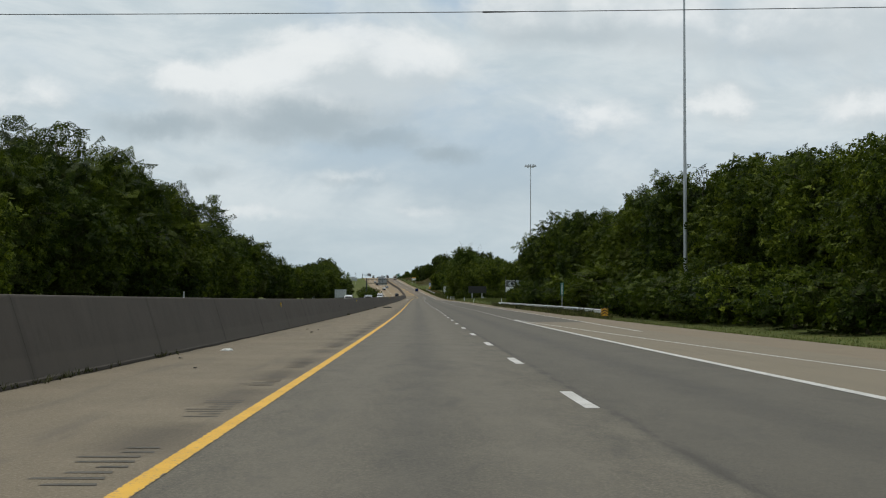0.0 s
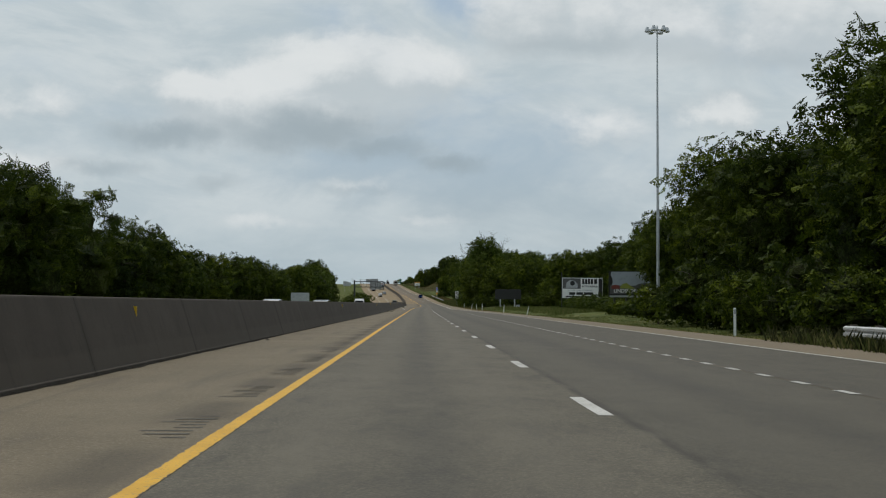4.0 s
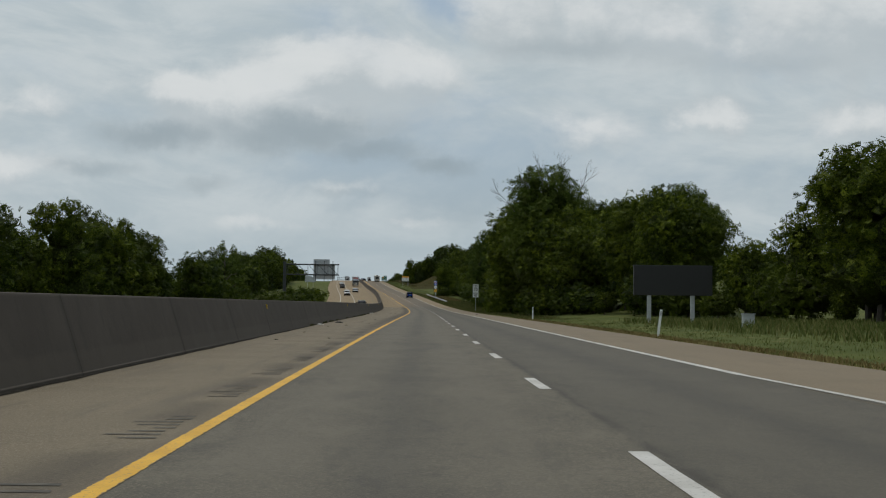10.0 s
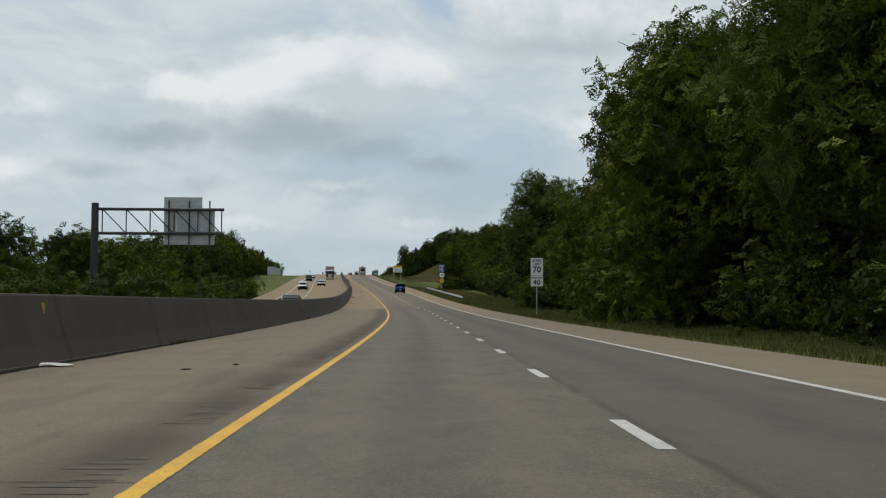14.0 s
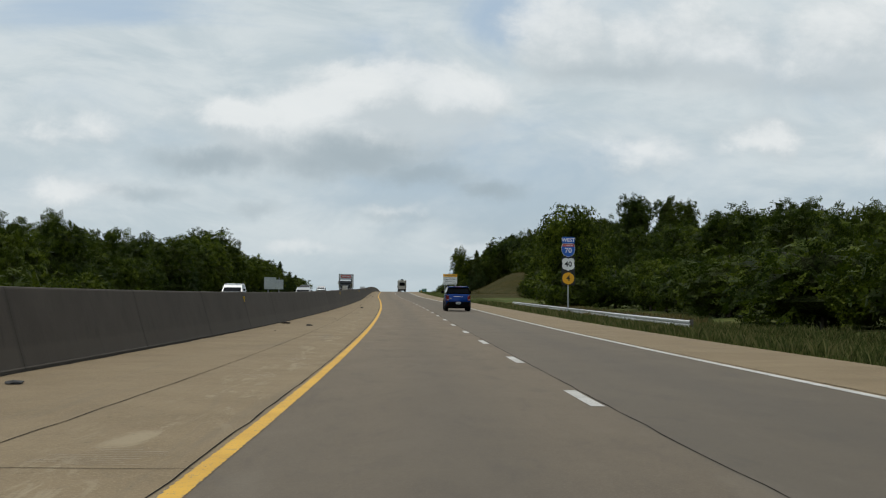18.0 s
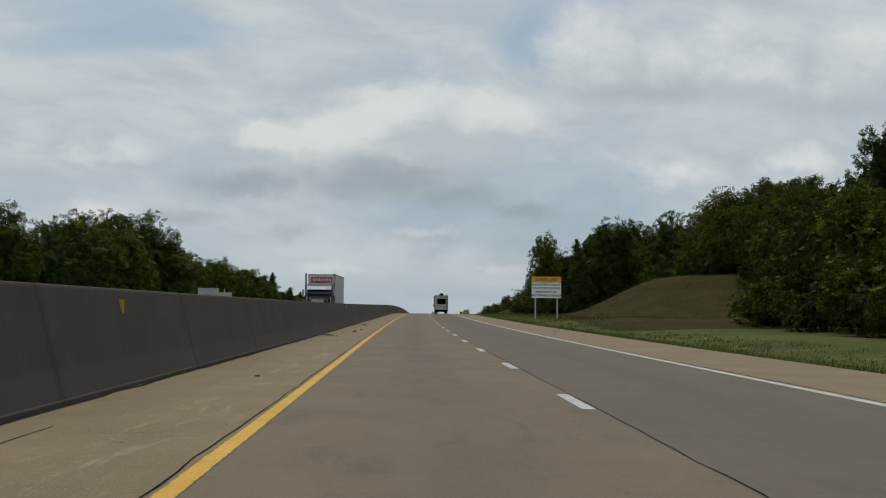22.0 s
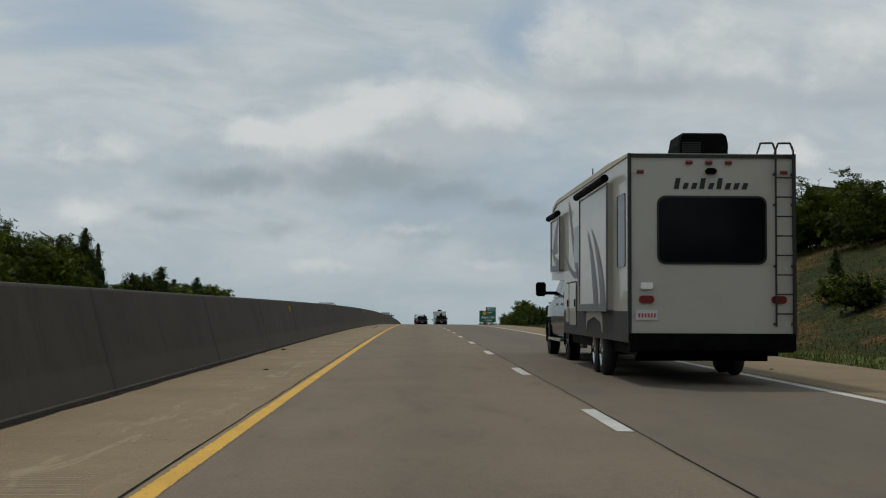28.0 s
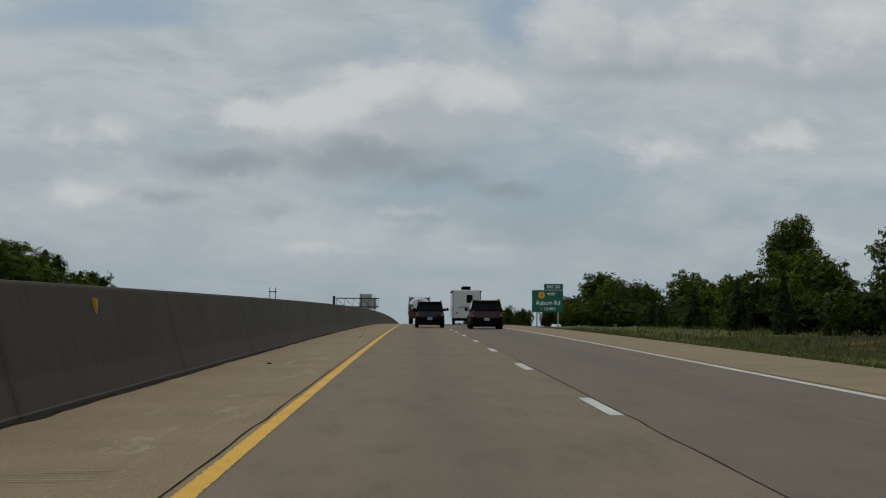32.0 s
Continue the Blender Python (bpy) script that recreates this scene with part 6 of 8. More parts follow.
def gantry(s, left, right, top, depth, panel, label):
    """A cantilever sign bridge seen from behind."""
    g = thing("sign_gantry", stand(s, left), label, "sign gantry", "sign gantries")
    w = right - left
    base = top - land(s, left)
    part("column", rod((0, 0, -0.4), (0, 0, base + 0.5), 0.34, 0.30, 14), DARK_STEEL, g)
    for z in (base, base - depth):
        part("chord", rod((0, 0, z), (w, 0, z), 0.13, 0.13, 10), DARK_STEEL, g)
    n = 5
    for k in range(n + 1):
        x = 0.6 + (w - 0.8) * k / n
        part("strut", rod((x, 0, base), (x, 0, base - depth), 0.05, n=6), DARK_STEEL, g)
        if k < n:
            part("diagonal", rod((x, 0, base), (x + (w - 0.8) / n, 0, base - depth), 0.05, n=6), DARK_STEEL, g)
    x0, x1, z0, z1 = panel
    n = max(3, int((x1 - x0) / 0.9))
    for k in range(n):
        a = x0 + (x1 - x0) * k / n
        part("panel", box(a, a + (x1 - x0) / n - 0.015, 0.31, 0.35, base + z0, base + z1), SIGN_BACK, g)
    part("exit_tab", box(x0, x0 + 0.75 * (x1 - x0), 0.31, 0.35, base + z1 + 0.01, base + z1 + 0.9), SIGN_BACK, g)
    for k in range(3):
        x = x0 + (x1 - x0) * (0.1 + 0.4 * k)
        part("bracket", box(x - 0.05, x + 0.05, 0.14, 0.30, base + z0 - 0.4, base + z1 + 0.6), DARK_STEEL, g)
    for x in (-0.55, 0.55):
        part("conduit_panel", box(x - 0.12, x + 0.12, -0.1, 0.1, 0.4, 3.4), GALV, g)
    return g


gantry(632, -24.2, -13.6, 8.6, 2.0, (5.6, 9.8, -2.9, 0.15), "dark steel cantilever gantry with the grey back of a guide sign")
gantry(1500, -17.5, -6.9, 6.6, 2.0, (6.0, 10.0, -2.6, 0.15), "distant cantilever gantry with the back of a guide sign")

# ---- house beyond the far side ----
hs = thing("house", stand(1268, -54, 12), "small pale house with a steep grey gable behind the cedars", "house")
HOUSE = flat_paint("pale_siding", (0.50, 0.49, 0.46), 0.8)
ROOF = flat_paint("grey_shingles", (0.17, 0.17, 0.18), 0.9)
part("wall", prism([(-3.4, -0.5), (3.4, -0.5), (3.4, 3.4), (0, 6.4), (-3.4, 3.4)], 0, 8, axis="y"), HOUSE, hs)
for sx in (-1, 1):
    part("roof", prism([(sx * 3.8, 3.15), (0, 6.5), (0, 6.75), (sx * 3.8, 3.4)], -0.4, 8.4, axis="y"), ROOF, hs)
for x in (-1.5, 1.5):
    w = part("window", box(x - 0.5, x + 0.5, -0.05, 0.03, 1.4, 2.8), SIGN_WHITE, hs)
    part("pane", box(x - 0.42, x + 0.42, -0.07, -0.052, 1.48, 2.72), SIGN_BLACK, w)
# rooftop and pole far beyond the barrier
pole = thing("utility_pole", stand(1440, -26), "far pair of thin utility poles", "utility pole")
for x in (0, 1.1):
    part("pole", rod((x, 0, -0.5), (x, 0, 7.5), 0.10, 0.07, 8), WOOD_POST, pole)
part("crossarm", box(-0.2, 1.3, -0.06, 0.06, 6.6, 6.8), WOOD_POST, pole)

# ---- litter on the shoulders ----
RUBBER = flat_paint("tyre_rubber", (0.018, 0.018, 0.018), 0.8)
PAPER = flat_paint("pale_litter", (0.60, 0.58, 0.54), 0.7)
DIRT = flat_paint("dark_debris", (0.028, 0.022, 0.017), 0.95)


def scrap(s, lat, size, mat, label, name="debris", flat=0.35, seed=0):
    rng = random.Random(seed)
    bm = bmesh.new()
    bmesh.ops.create_icosphere(bm, subdivisions=2, radius=1.0)
    for v in bm.verts:
        k = 1 + 0.55 * noise.noise(v.co * 1.9 + Vector((seed * 3.1, 0, 0)))
        v.co = Vector((v.co.x * size * k, v.co.y * size * 1.7 * k, max(-0.2, v.co.z) * size * flat * k + size * 0.06))
    ob = part(name, bm, mat)
    ob.matrix_world = road_pose(s, lat, 0.002, rng.uniform(0, 360))
    return tagged(ob, label, "litter", "litter on the shoulder")


scrap(155, -1.9, 0.36, RUBBER, "torn black tyre tread lying on the inner shoulder", "tyre_scrap", 0.35, 1)
scrap(161, -2.6, 0.14, RUBBER, "small black rubber scrap on the inner shoulder", "tyre_scrap", 0.3, 2)
scrap(374, -1.35, 0.20, PAPER, "crumpled white paper bag on the inner shoulder", "paper_scrap", 0.45, 3)
scrap(349, -2.3, 0.07, DIRT, "small dark stone on the inner shoulder", "stone", 0.5, 4)
scrap(356, -1.9, 0.07, DIRT, "small dark stone on the inner shoulder", "stone", 0.5, 5)
scrap(547, -4.8, 0.26, PAPER, "flattened pale cardboard by the barrier", "cardboard_scrap", 0.2, 6)
scrap(546, -2.2, 0.06, DIRT, "small dark clod on the inner shoulder", "clod", 0.3, 7)
scrap(728, -3.6, 0.11, DIRT, "dark clump of dirt on the pale shoulder", "clod", 0.7, 8)
scrap(725, -2.4, 0.10, DIRT, "dark clump of dirt on the pale shoulder", "clod", 0.6, 9)
scrap(690, -3.8, 0.13, RUBBER, "dark rubber strip by the barrier foot", "tyre_scrap", 0.3, 10)
scrap(775, -1.4, 0.09, RUBBER, "curled black rubber strip on the pale shoulder", "tyre_scrap", 0.8, 11)
scrap(883, -0.95, 0.09, DIRT, "small dark clod on the shoulder", "clod", 0.7, 12)
scrap(905.5, -1.3, 0.14, RUBBER, "flat black rubber strip on the shoulder", "tyre_scrap", 0.25, 13)
scrap(875, -1.7, 0.18, RUBBER, "flat black rubber strip by the barrier", "tyre_scrap", 0.2, 14)
scrap(30, -2.6, 0.12, PAPER, "small pale litter by the barrier foot", "paper_scrap", 0.4, 15)
scrap(328, -2.1, 0.13, RUBBER, "black rubber scrap on the inner shoulder", "tyre_scrap", 0.4, 16)
scrap(322, -2.6, 0.10, DIRT, "dark clod by the barrier foot", "clod", 0.5, 17)
scrap(454, -2.9, 0.16, RUBBER, "black rubber scrap by the barrier foot", "tyre_scrap", 0.4, 18)
scrap(445, -3.3, 0.12, PAPER, "small pale litter by the barrier foot", "paper_scrap", 0.5, 19)
scrap(542, 8.9, 0.12, RUBBER, "black rubber scrap on the outer shoulder", "tyre_scrap", 0.4, 20)
rng0 = random.Random(5)
for k in range(34):
    scrap(rng0.uniform(880, 1210), rng0.uniform(8.3, 10.1), rng0.uniform(0.02, 0.05), DIRT, "small dark clod on the outer shoulder", "clod", 0.5, 300 + k)
for k in range(60):
    s = rng0.uniform(5, 1300)
    b = barrier_lat(s)
    scrap(s, rng0.uniform(b + 0.2, b + 1.6 if s > 800 else -0.9), rng0.uniform(0.02, 0.05), rng0.choice((DIRT, DIRT, RUBBER)), "small dark stone on the shoulder", "stone", 0.6, 100 + k)


# ---- grass of the verges ----
def tufts(name, count, place, tall, blades, mat, label, seed, spread=0.09, width=0.03):
    """Tufts of bent blades; place(rng) gives s and lat."""
    rng = np.random.default_rng(seed)
    verts, faces = [], []
    for k in range(count):
        s, lat = place(rng)
        o = ground_at(s, lat, -0.03)
        h = tall * (0.5 + 0.9 * rng.random())
        for j in range(blades):
            a = rng.random() * 6.283
            dx, dy = math.cos(a), math.sin(a)
            x0, y0 = o.x + rng.normal() * spread, o.y + rng.normal() * spread
            w = width * (0.7 + 0.6 * rng.random())
            l = 0.18 + 0.35 * rng.random()
            n = len(verts)
            verts += [(x0 - dy * w, y0 + dx * w, o.z), (x0 + dy * w, y0 - dx * w, o.z), (x0 + dx * h * l * 0.4 + dy * w * 0.6, y0 + dy * h * l * 0.4 - dx * w * 0.6, o.z + h * 0.62), (x0 + dx * h * l, y0 + dy * h * l, o.z + h * (0.85 + 0.2 * rng.random()))]
            faces += [(n, n + 1, n + 2), (n, n + 2, n + 3)]
    ob = new(name, mesh_from(name, verts, faces, mat))
    return tagged(ob, label, "grass", kind="stuff")


def verge(s0, s1, reach, power=1.4):
    def place(rng):
        s = s0 + (s1 - s0) * rng.random()
        return s, pave_right(s) + 0.12 + reach * rng.random() ** power
    return place


tufts("verge_grass", 17000, verge(15, 700, 10.0), 0.13, 6, GRASS, "uneven green and straw coloured verge grass", 1, 0.16, 0.014)
tufts("verge_grass", 19000, verge(700, 1330, 9.0, 1.8), 0.15, 6, GRASS, "uneven green verge grass beside the pale shoulder", 2, 0.16, 0.016)
tufts("field_grass", 6000, lambda r: (330 + 170 * r.random(), 20 + 22 * r.random()), 0.50, 4, GRASS, "taller grass of the open field by the billboards", 3, 0.3, 0.028)
tufts("tall_grass", 11000, lambda r: (690 + 127 * r.random(), 11.0 + 9.0 * r.random() ** 1.2), 0.40, 5, VERGE_TALL, "tall olive grass round the guardrail", 8, 0.16, 0.012)
tufts("dry_grass", 2600, lambda r: (746 + 71 * r.random(), 12.6 + 6.5 * r.random()), 0.46, 5, DRY_GRASS, "tall dry brown grass round the guardrail", 4, 0.16, 0.009)
tufts("dry_grass", 5000, lambda r: (345 + 150 * r.random(), pave_right(400) + 0.2 + 3.4 * r.random()), 0.17, 4, DRY_GRASS, "pale dry grass along the shoulder edge", 5, 0.16, 0.010)
tufts("mound_grass", 9000, lambda r: (945 + 270 * r.random(), 17 + 26 * r.random()), 0.20, 4, MOUND_GRASS, "rough olive grass over the mound", 6, 0.4, 0.022)


def straw_place(r):
    s = 190 + 500 * r.random()
    return s, pave_right(s) + 0.15 + 2.2 * r.random() ** 1.5


tufts("straw_grass", 8000, straw_place, 0.11, 5, STRAW, "short straw coloured grass along the shoulder edge", 10, 0.2, 0.014)
tufts("guardrail_grass", 4200, lambda r: (92 + 100 * r.random(), 12.9 + 2.6 * r.random()), 0.42, 6, VERGE_TALL, "tall browning grass under the guardrail", 7, 0.16, 0.011)
tufts("guardrail_weeds", 900, lambda r: (92 + 100 * r.random(), 12.8 + 1.6 * r.random()), 0.55, 5, WEED, "dark brown weeds standing in front of the guardrail", 12, 0.14, 0.012)
tufts("verge_grass", 9000, lambda r: (545 + 150 * r.random(), 11.2 + 8.5 * r.random()), 0.26, 6, VERGE_TALL, "longer grass in front of the tall trees", 13, 0.2, 0.012)
tufts("bank_grass", 1300, lambda r: (1165 + 150 * r.random(), 13.0 + 18 * r.random()), 0.36, 5, VERGE_TALL, "scattered rough grass over the bare bank", 14, 0.3, 0.014)


def weeds(rng):
    s = [10, 18, 20, 27, 96, 130, 151, 300, 330, 442, 452, 458, 465, 478, 488, 492, 498, 503, 507, 511, 520, 533, 560, 610][rng.integers(24)] + rng.normal() * 0.9
    return s, barrier_lat(s) - 0.02 + abs(rng.normal()) * 0.05


def weed_tufts():
    rng = np.random.default_rng(9)
    verts, faces = [], []
    for k in range(520):
        s, lat = weeds(rng)
        o = at(s, lat, 0.0)
        h = 0.03 + 0.12 * rng.random()
        for j in range(8):
            a = rng.random() * 6.283
            dx, dy = math.cos(a), math.sin(a)
            n = len(verts)
            verts += [(o.x - dy * 0.008, o.y + dx * 0.008, o.z), (o.x + dy * 0.008, o.y - dx * 0.008, o.z), (o.x + dx * h * 0.8, o.y + dy * h * 0.8, o.z + h)]
            faces.append((n, n + 1, n + 2))
    tagged(new("weeds", mesh_from("weeds", verts, faces, WEED)), "dark weeds growing in the foot of the barrier", "weeds", kind="stuff")


weed_tufts()

# ---- vehicles ----
GLASS = material("dark_glass", lambda N: N.ramp(N.noise(spot(N), 1.5, 2), [(0.3, (0.004, 0.005, 0.006)), (0.7, (0.008, 0.009, 0.011))]), 0.07, spec=0.07)
BLACK_PLASTIC = material("black_plastic", lambda N: N.ramp(N.noise(spot(N), 6, 4), [(0.3, (0.002, 0.002, 0.002)), (0.7, (0.005, 0.005, 0.005))]), 0.7, spec=0.04)
CHROME = flat_paint("chrome", (0.62, 0.63, 0.64), 0.18, 1.0)
ALLOY = flat_paint("alloy_rim", (0.34, 0.35, 0.36), 0.35, 0.8)
RED_LENS = flat_paint("red_lens", (0.17, 0.008, 0.008), 0.25, coat=0.2)
CLEAR_LENS = flat_paint("clear_lens", (0.30, 0.29, 0.28), 0.2, coat=0.3)
PLATE_WHITE = flat_paint("plate_white", (0.55, 0.57, 0.58), 0.5)


def car_paint(name, colour):
    def build(N):
        lw = N.noise(spot(N), 400, 1)
        c = tuple(colour) + (1,)
        return N.mix(N.math("MULTIPLY", lw, 0.25), c, tuple(v * 0.6 for v in colour) + (1,))
    return material(name, build, 0.25, metal=0.35, coat=0.35, spec=0.25)


def loft(sections, bm=None, cap=True):
    """Skin over sections, each (y, [(x, z), ...]) with the same count, closed round."""
    bm = bm or bmesh.new()
    rings = [[bm.verts.new((x, y, z)) for x, z in pts] for y, pts in sections]
    n = len(rings[0])
    for a, b in zip(rings, rings[1:]):
        for k in range(n):
            bm.faces.new((a[k], a[(k + 1) % n], b[(k + 1) % n], b[k]))
    if cap:
        bm.faces.new(rings[0][::-1])
        bm.faces.new(rings[-1])
    return bm


def shell(w, z0, z1, r=0.10, crown=0.03):
    """A rounded body section of half width w from z0 to z1."""
    return [(-w + r, z0), (w - r, z0), (w - 0.01, z0 + r), (w, (z0 + z1) / 2), (w - crown, z1 - r * 0.7), (w - r - crown, z1), (-w + r + crown, z1), (-w + crown, z1 - r * 0.7), (-w, (z0 + z1) / 2), (-w + 0.01, z0 + r)]


def quad(name, pts, mat, parent, label="", off=(0, 0, 0), thick=0.012):
    """A thin pane on four or more corners."""
    v = [Vector(p) + Vector(off) for p in pts]
    nrm = (v[1] - v[0]).cross(v[-1] - v[0]).normalized()
    bm = bmesh.new()
    a = [bm.verts.new(p) for p in v]
    b = [bm.verts.new(p - nrm * thick) for p in v]
    n = len(v)
    bm.faces.new(a)
    bm.faces.new(b[::-1])
    for k in range(n):
        bm.faces.new((a[k], b[k], b[(k + 1) % n], a[(k + 1) % n]))
    return part(name, bm, mat, parent, label)


def wheel(parent, x, y, r, wide, side, rim_mat, spokes=6):
    """A tyre with tread shoulders, and under it the rim with spokes; side is -1 for the left."""
    prof = [(0.0, r * 0.66), (0.02, r * 0.90), (0.06, r * 0.99), (wide / 2, r), (wide - 0.06, r * 0.99), (wide - 0.02, r * 0.9), (wide, r * 0.66)]
    bm = bmesh.new()
    n = 28
    rings = []
    for k in range(n):
        a = 2 * math.pi * k / n
        rings.append([bm.verts.new((x + side * (d - wide), y + q * math.cos(a), r + q * math.sin(a))) for d, q in prof])
    for k in range(n):
        a, b = rings[k], rings[(k + 1) % n]
        for j in range(len(prof) - 1):
            bm.faces.new((a[j], a[j + 1], b[j + 1], b[j]))
    bm.faces.new([q[0] for q in rings])
    w = part("wheel", bm, RUBBER, parent, "black tyre on a spoked rim", smooth=True)
    bm = bmesh.new()
    out = x - side * 0.018
    for k in range(n):
        a, b = 2 * math.pi * k / n, 2 * math.pi * (k + 1) / n
        q0, q1 = r * 0.60, r * 0.68
        vs = [bm.verts.new((out + side * e, y + q * math.cos(t), r + q * math.sin(t))) for t in (a, b) for q, e in ((q0, -0.03), (q1, 0.0))]
        bm.faces.new((vs[0], vs[1], vs[3], vs[2]))
    for k in range(spokes):
        a = 2 * math.pi * k / spokes
        c, s_ = math.cos(a), math.sin(a)
        vs = []
        for q, h in ((r * 0.08, 0.045), (r * 0.64, 0.03)):
            for e in (-1, 1):
                vs.append(bm.verts.new((out - side * 0.015, y + q * c - e * h * s_, r + q * s_ + e * h * c)))
        bm.faces.new((vs[0], vs[1], vs[3], vs[2]))
    part("rim", bm, rim_mat, w, "alloy rim")
    part("hub", rod((out - side * 0.05, y, r), (out - side * 0.002, y, r), r * 0.14, r * 0.10, 12), rim_mat, w)
    # black disc stands for the shade behind the spokes
    part("well", rod((out - side * 0.16, y, r), (out - side * 0.05, y, r), r * 0.64, r * 0.64, 20), BLACK_PLASTIC, w)
    return w


def arch(parent, x, y, r, side, z):
    """The dark arch lip round a wheel."""
    bm = bmesh.new()
    n = 14
    rings = []
    for k in range(n + 1):
        t = math.pi * (k / n * 1.12 - 0.06)
        rings.append([bm.verts.new((x + side * e, y + q * math.cos(t), z + q * math.sin(t))) for q, e in ((r * 1.08, 0.0), (r * 1.08, 0.03), (r * 1.26, 0.03), (r * 1.26, 0.0))])
    for a, b in zip(rings, rings[1:]):
        for j in range(3):
            bm.faces.new((a[j], a[j + 1], b[j + 1], b[j]))
    part("wheel_arch", bm, BLACK_PLASTIC, parent, "black arch trim")
    # black disc added in place of the shaded hollow inside the arch
    part("arch_gap", rod((x - side * 0.20, y, z), (x - side * 0.004, y, z), r * 1.12, r * 1.12, 22), BLACK_PLASTIC, parent)


def motor_car(name, m, paint, label, category, length=4.4, width=1.88, high=1.72, belt=1.12, clear=0.24, wheel_r=0.35, rear_axle=0.85, front_axle=3.52, hood=1.25, boxy=0.5, detail=True, rails=True, lower_black=0.68, group=""):
    """A car with its tail at y = 0, nose ahead along y."""
    c = thing(name, m, label, category, group)
    w, L = width / 2, length
    fa = front_axle
    sec = [(0.0, shell(w * 0.90, clear + 0.12, belt - 0.05)), (0.03, shell(w * 0.955, clear + 0.07, belt - 0.015)), (0.12, shell(w * 0.985, clear + 0.03, belt)), (0.8, shell(w, clear, belt)), (L * 0.5, shell(w, clear, belt + 0.0)), (L - hood, shell(w, clear, belt - 0.02)), (L - hood + 0.3, shell(w * 0.99, clear, belt - 0.07)), (L - 0.35, shell(w * 0.96, clear, belt - 0.14)), (L - 0.05, shell(w * 0.88, clear + 0.06, belt - 0.30))]
    part("body", loft(sec), paint, c, smooth=True)
    # greenhouse
    rt = w - 0.17
    y0, y1 = 0.05, 0.05 + 0.34 * (1 - boxy) + 0.10
    y2, y3 = L - hood - 0.72 + 0.15 * boxy, L - hood + 0.12
    zb, zt = belt - 0.02, high - 0.02
    wb = w - 0.04
    A = {}
    for sx in (-1, 1):
        A[sx] = [Vector((sx * wb, y0, zb)), Vector((sx * wb, y3, zb)), Vector((sx * rt, y2, zt - 0.03)), Vector((sx * rt, y1, zt - 0.03))]
    bm = bmesh.new()
    ring_b = [bm.verts.new(p) for p in (A[-1][0], A[1][0], A[1][1], A[-1][1])]
    ring_t = [bm.verts.new(p) for p in (A[-1][3], A[1][3], A[1][2], A[-1][2])]
    for k in range(4):
        bm.faces.new((ring_b[k], ring_b[(k + 1) % 4], ring_t[(k + 1) % 4], ring_t[k]))
    bm.faces.new(ring_t)
    part("cabin", bm, BLACK_PLASTIC if detail else paint, c, "dark pillars between the windows" if detail else "")
    part("roof", loft([(y1 - 0.06, shell(rt + 0.03, zt - 0.07, zt - 0.02, 0.04)), (y1 + 0.2, shell(rt + 0.05, zt - 0.09, zt + 0.02, 0.05)), ((y1 + y2) / 2, shell(rt + 0.05, zt - 0.09, zt + 0.035, 0.05)), (y2 - 0.1, shell(rt + 0.04, zt - 0.09, zt + 0.01, 0.05)), (y2 + 0.06, shell(rt - 0.02, zt - 0.08, zt - 0.04, 0.03))]), paint, c, smooth=True)

    def on_side(sx, u, v):
        a, b, d, e = A[sx]
        return a.lerp(b, u).lerp(e.lerp(d, u), v)

    for sx in (-1, 1):
        off = (sx * 0.008, 0, 0)
        cuts = ((0.05, 0.27), (0.29, 0.56), (0.58, 0.90)) if boxy > 0.3 else ((0.10, 0.28), (0.30, 0.57), (0.59, 0.90))
        for u0, u1 in cuts:
            pts = [on_side(sx, u0, 0.10), on_side(sx, u1, 0.10), on_side(sx, u1 - 0.0, 0.88), on_side(sx, u0 + 0.02, 0.88)]
            quad("side_window", pts if sx > 0 else pts[::-1], GLASS, c, "tinted side window", off)
        for u in (0.36, 0.66):
            p = on_side(sx, u, 0)
            part("door_handle", box(p.x - 0.02, p.x + 0.03 * sx + 0.02, p.y - 0.09, p.y + 0.09, belt - 0.16, belt - 0.12), BLACK_PLASTIC if detail else paint, c, "", 0.008)
        for u in (0.28, 0.575, 0.90):
            p = on_side(sx, u, 0)
            part("door_gap", box(sx * (w - 0.004) - 0.006, sx * (w - 0.004) + 0.006, p.y - 0.008, p.y + 0.008, clear + 0.22, belt - 0.06), BLACK_PLASTIC, c)
        mx = sx * (w + 0.10)
        my = y3 - 0.42
        mir = part("mirror", box(mx - 0.10, mx + 0.10, my - 0.07, my + 0.07, belt + 0.0, belt + 0.19), BLACK_PLASTIC, c, "black door mirror", 0.03)
        part("mirror_glass", box(mx - 0.08, mx + 0.08, my - 0.078, my - 0.072, belt + 0.03, belt + 0.16), GLASS, mir)
        for ya in (rear_axle, front_axle):
            arch(c, sx * (w - 0.005), ya, wheel_r, sx, wheel_r)
            wheel(c, sx * (w + 0.04), ya, wheel_r, 0.23, sx, ALLOY)
        part("sill", box(sx * w - 0.03, sx * w + 0.02, rear_axle + 0.45, front_axle - 0.45, clear, clear + 0.16), BLACK_PLASTIC, c, "black sill trim", 0.01)
        if rails:
            part("roof_rail", rod((sx * (rt - 0.02), y1 + 0.25, zt + 0.085), (sx * (rt - 0.02), y2 - 0.2, zt + 0.085), 0.022, n=8), BLACK_PLASTIC, c)
            for q in (y1 + 0.3, (y1 + y2) / 2, y2 - 0.25):
                part("rail_foot", box(sx * (rt - 0.02) - 0.02, sx * (rt - 0.02) + 0.02, q - 0.05, q + 0.05, zt - 0.02, zt + 0.085), BLACK_PLASTIC, c)
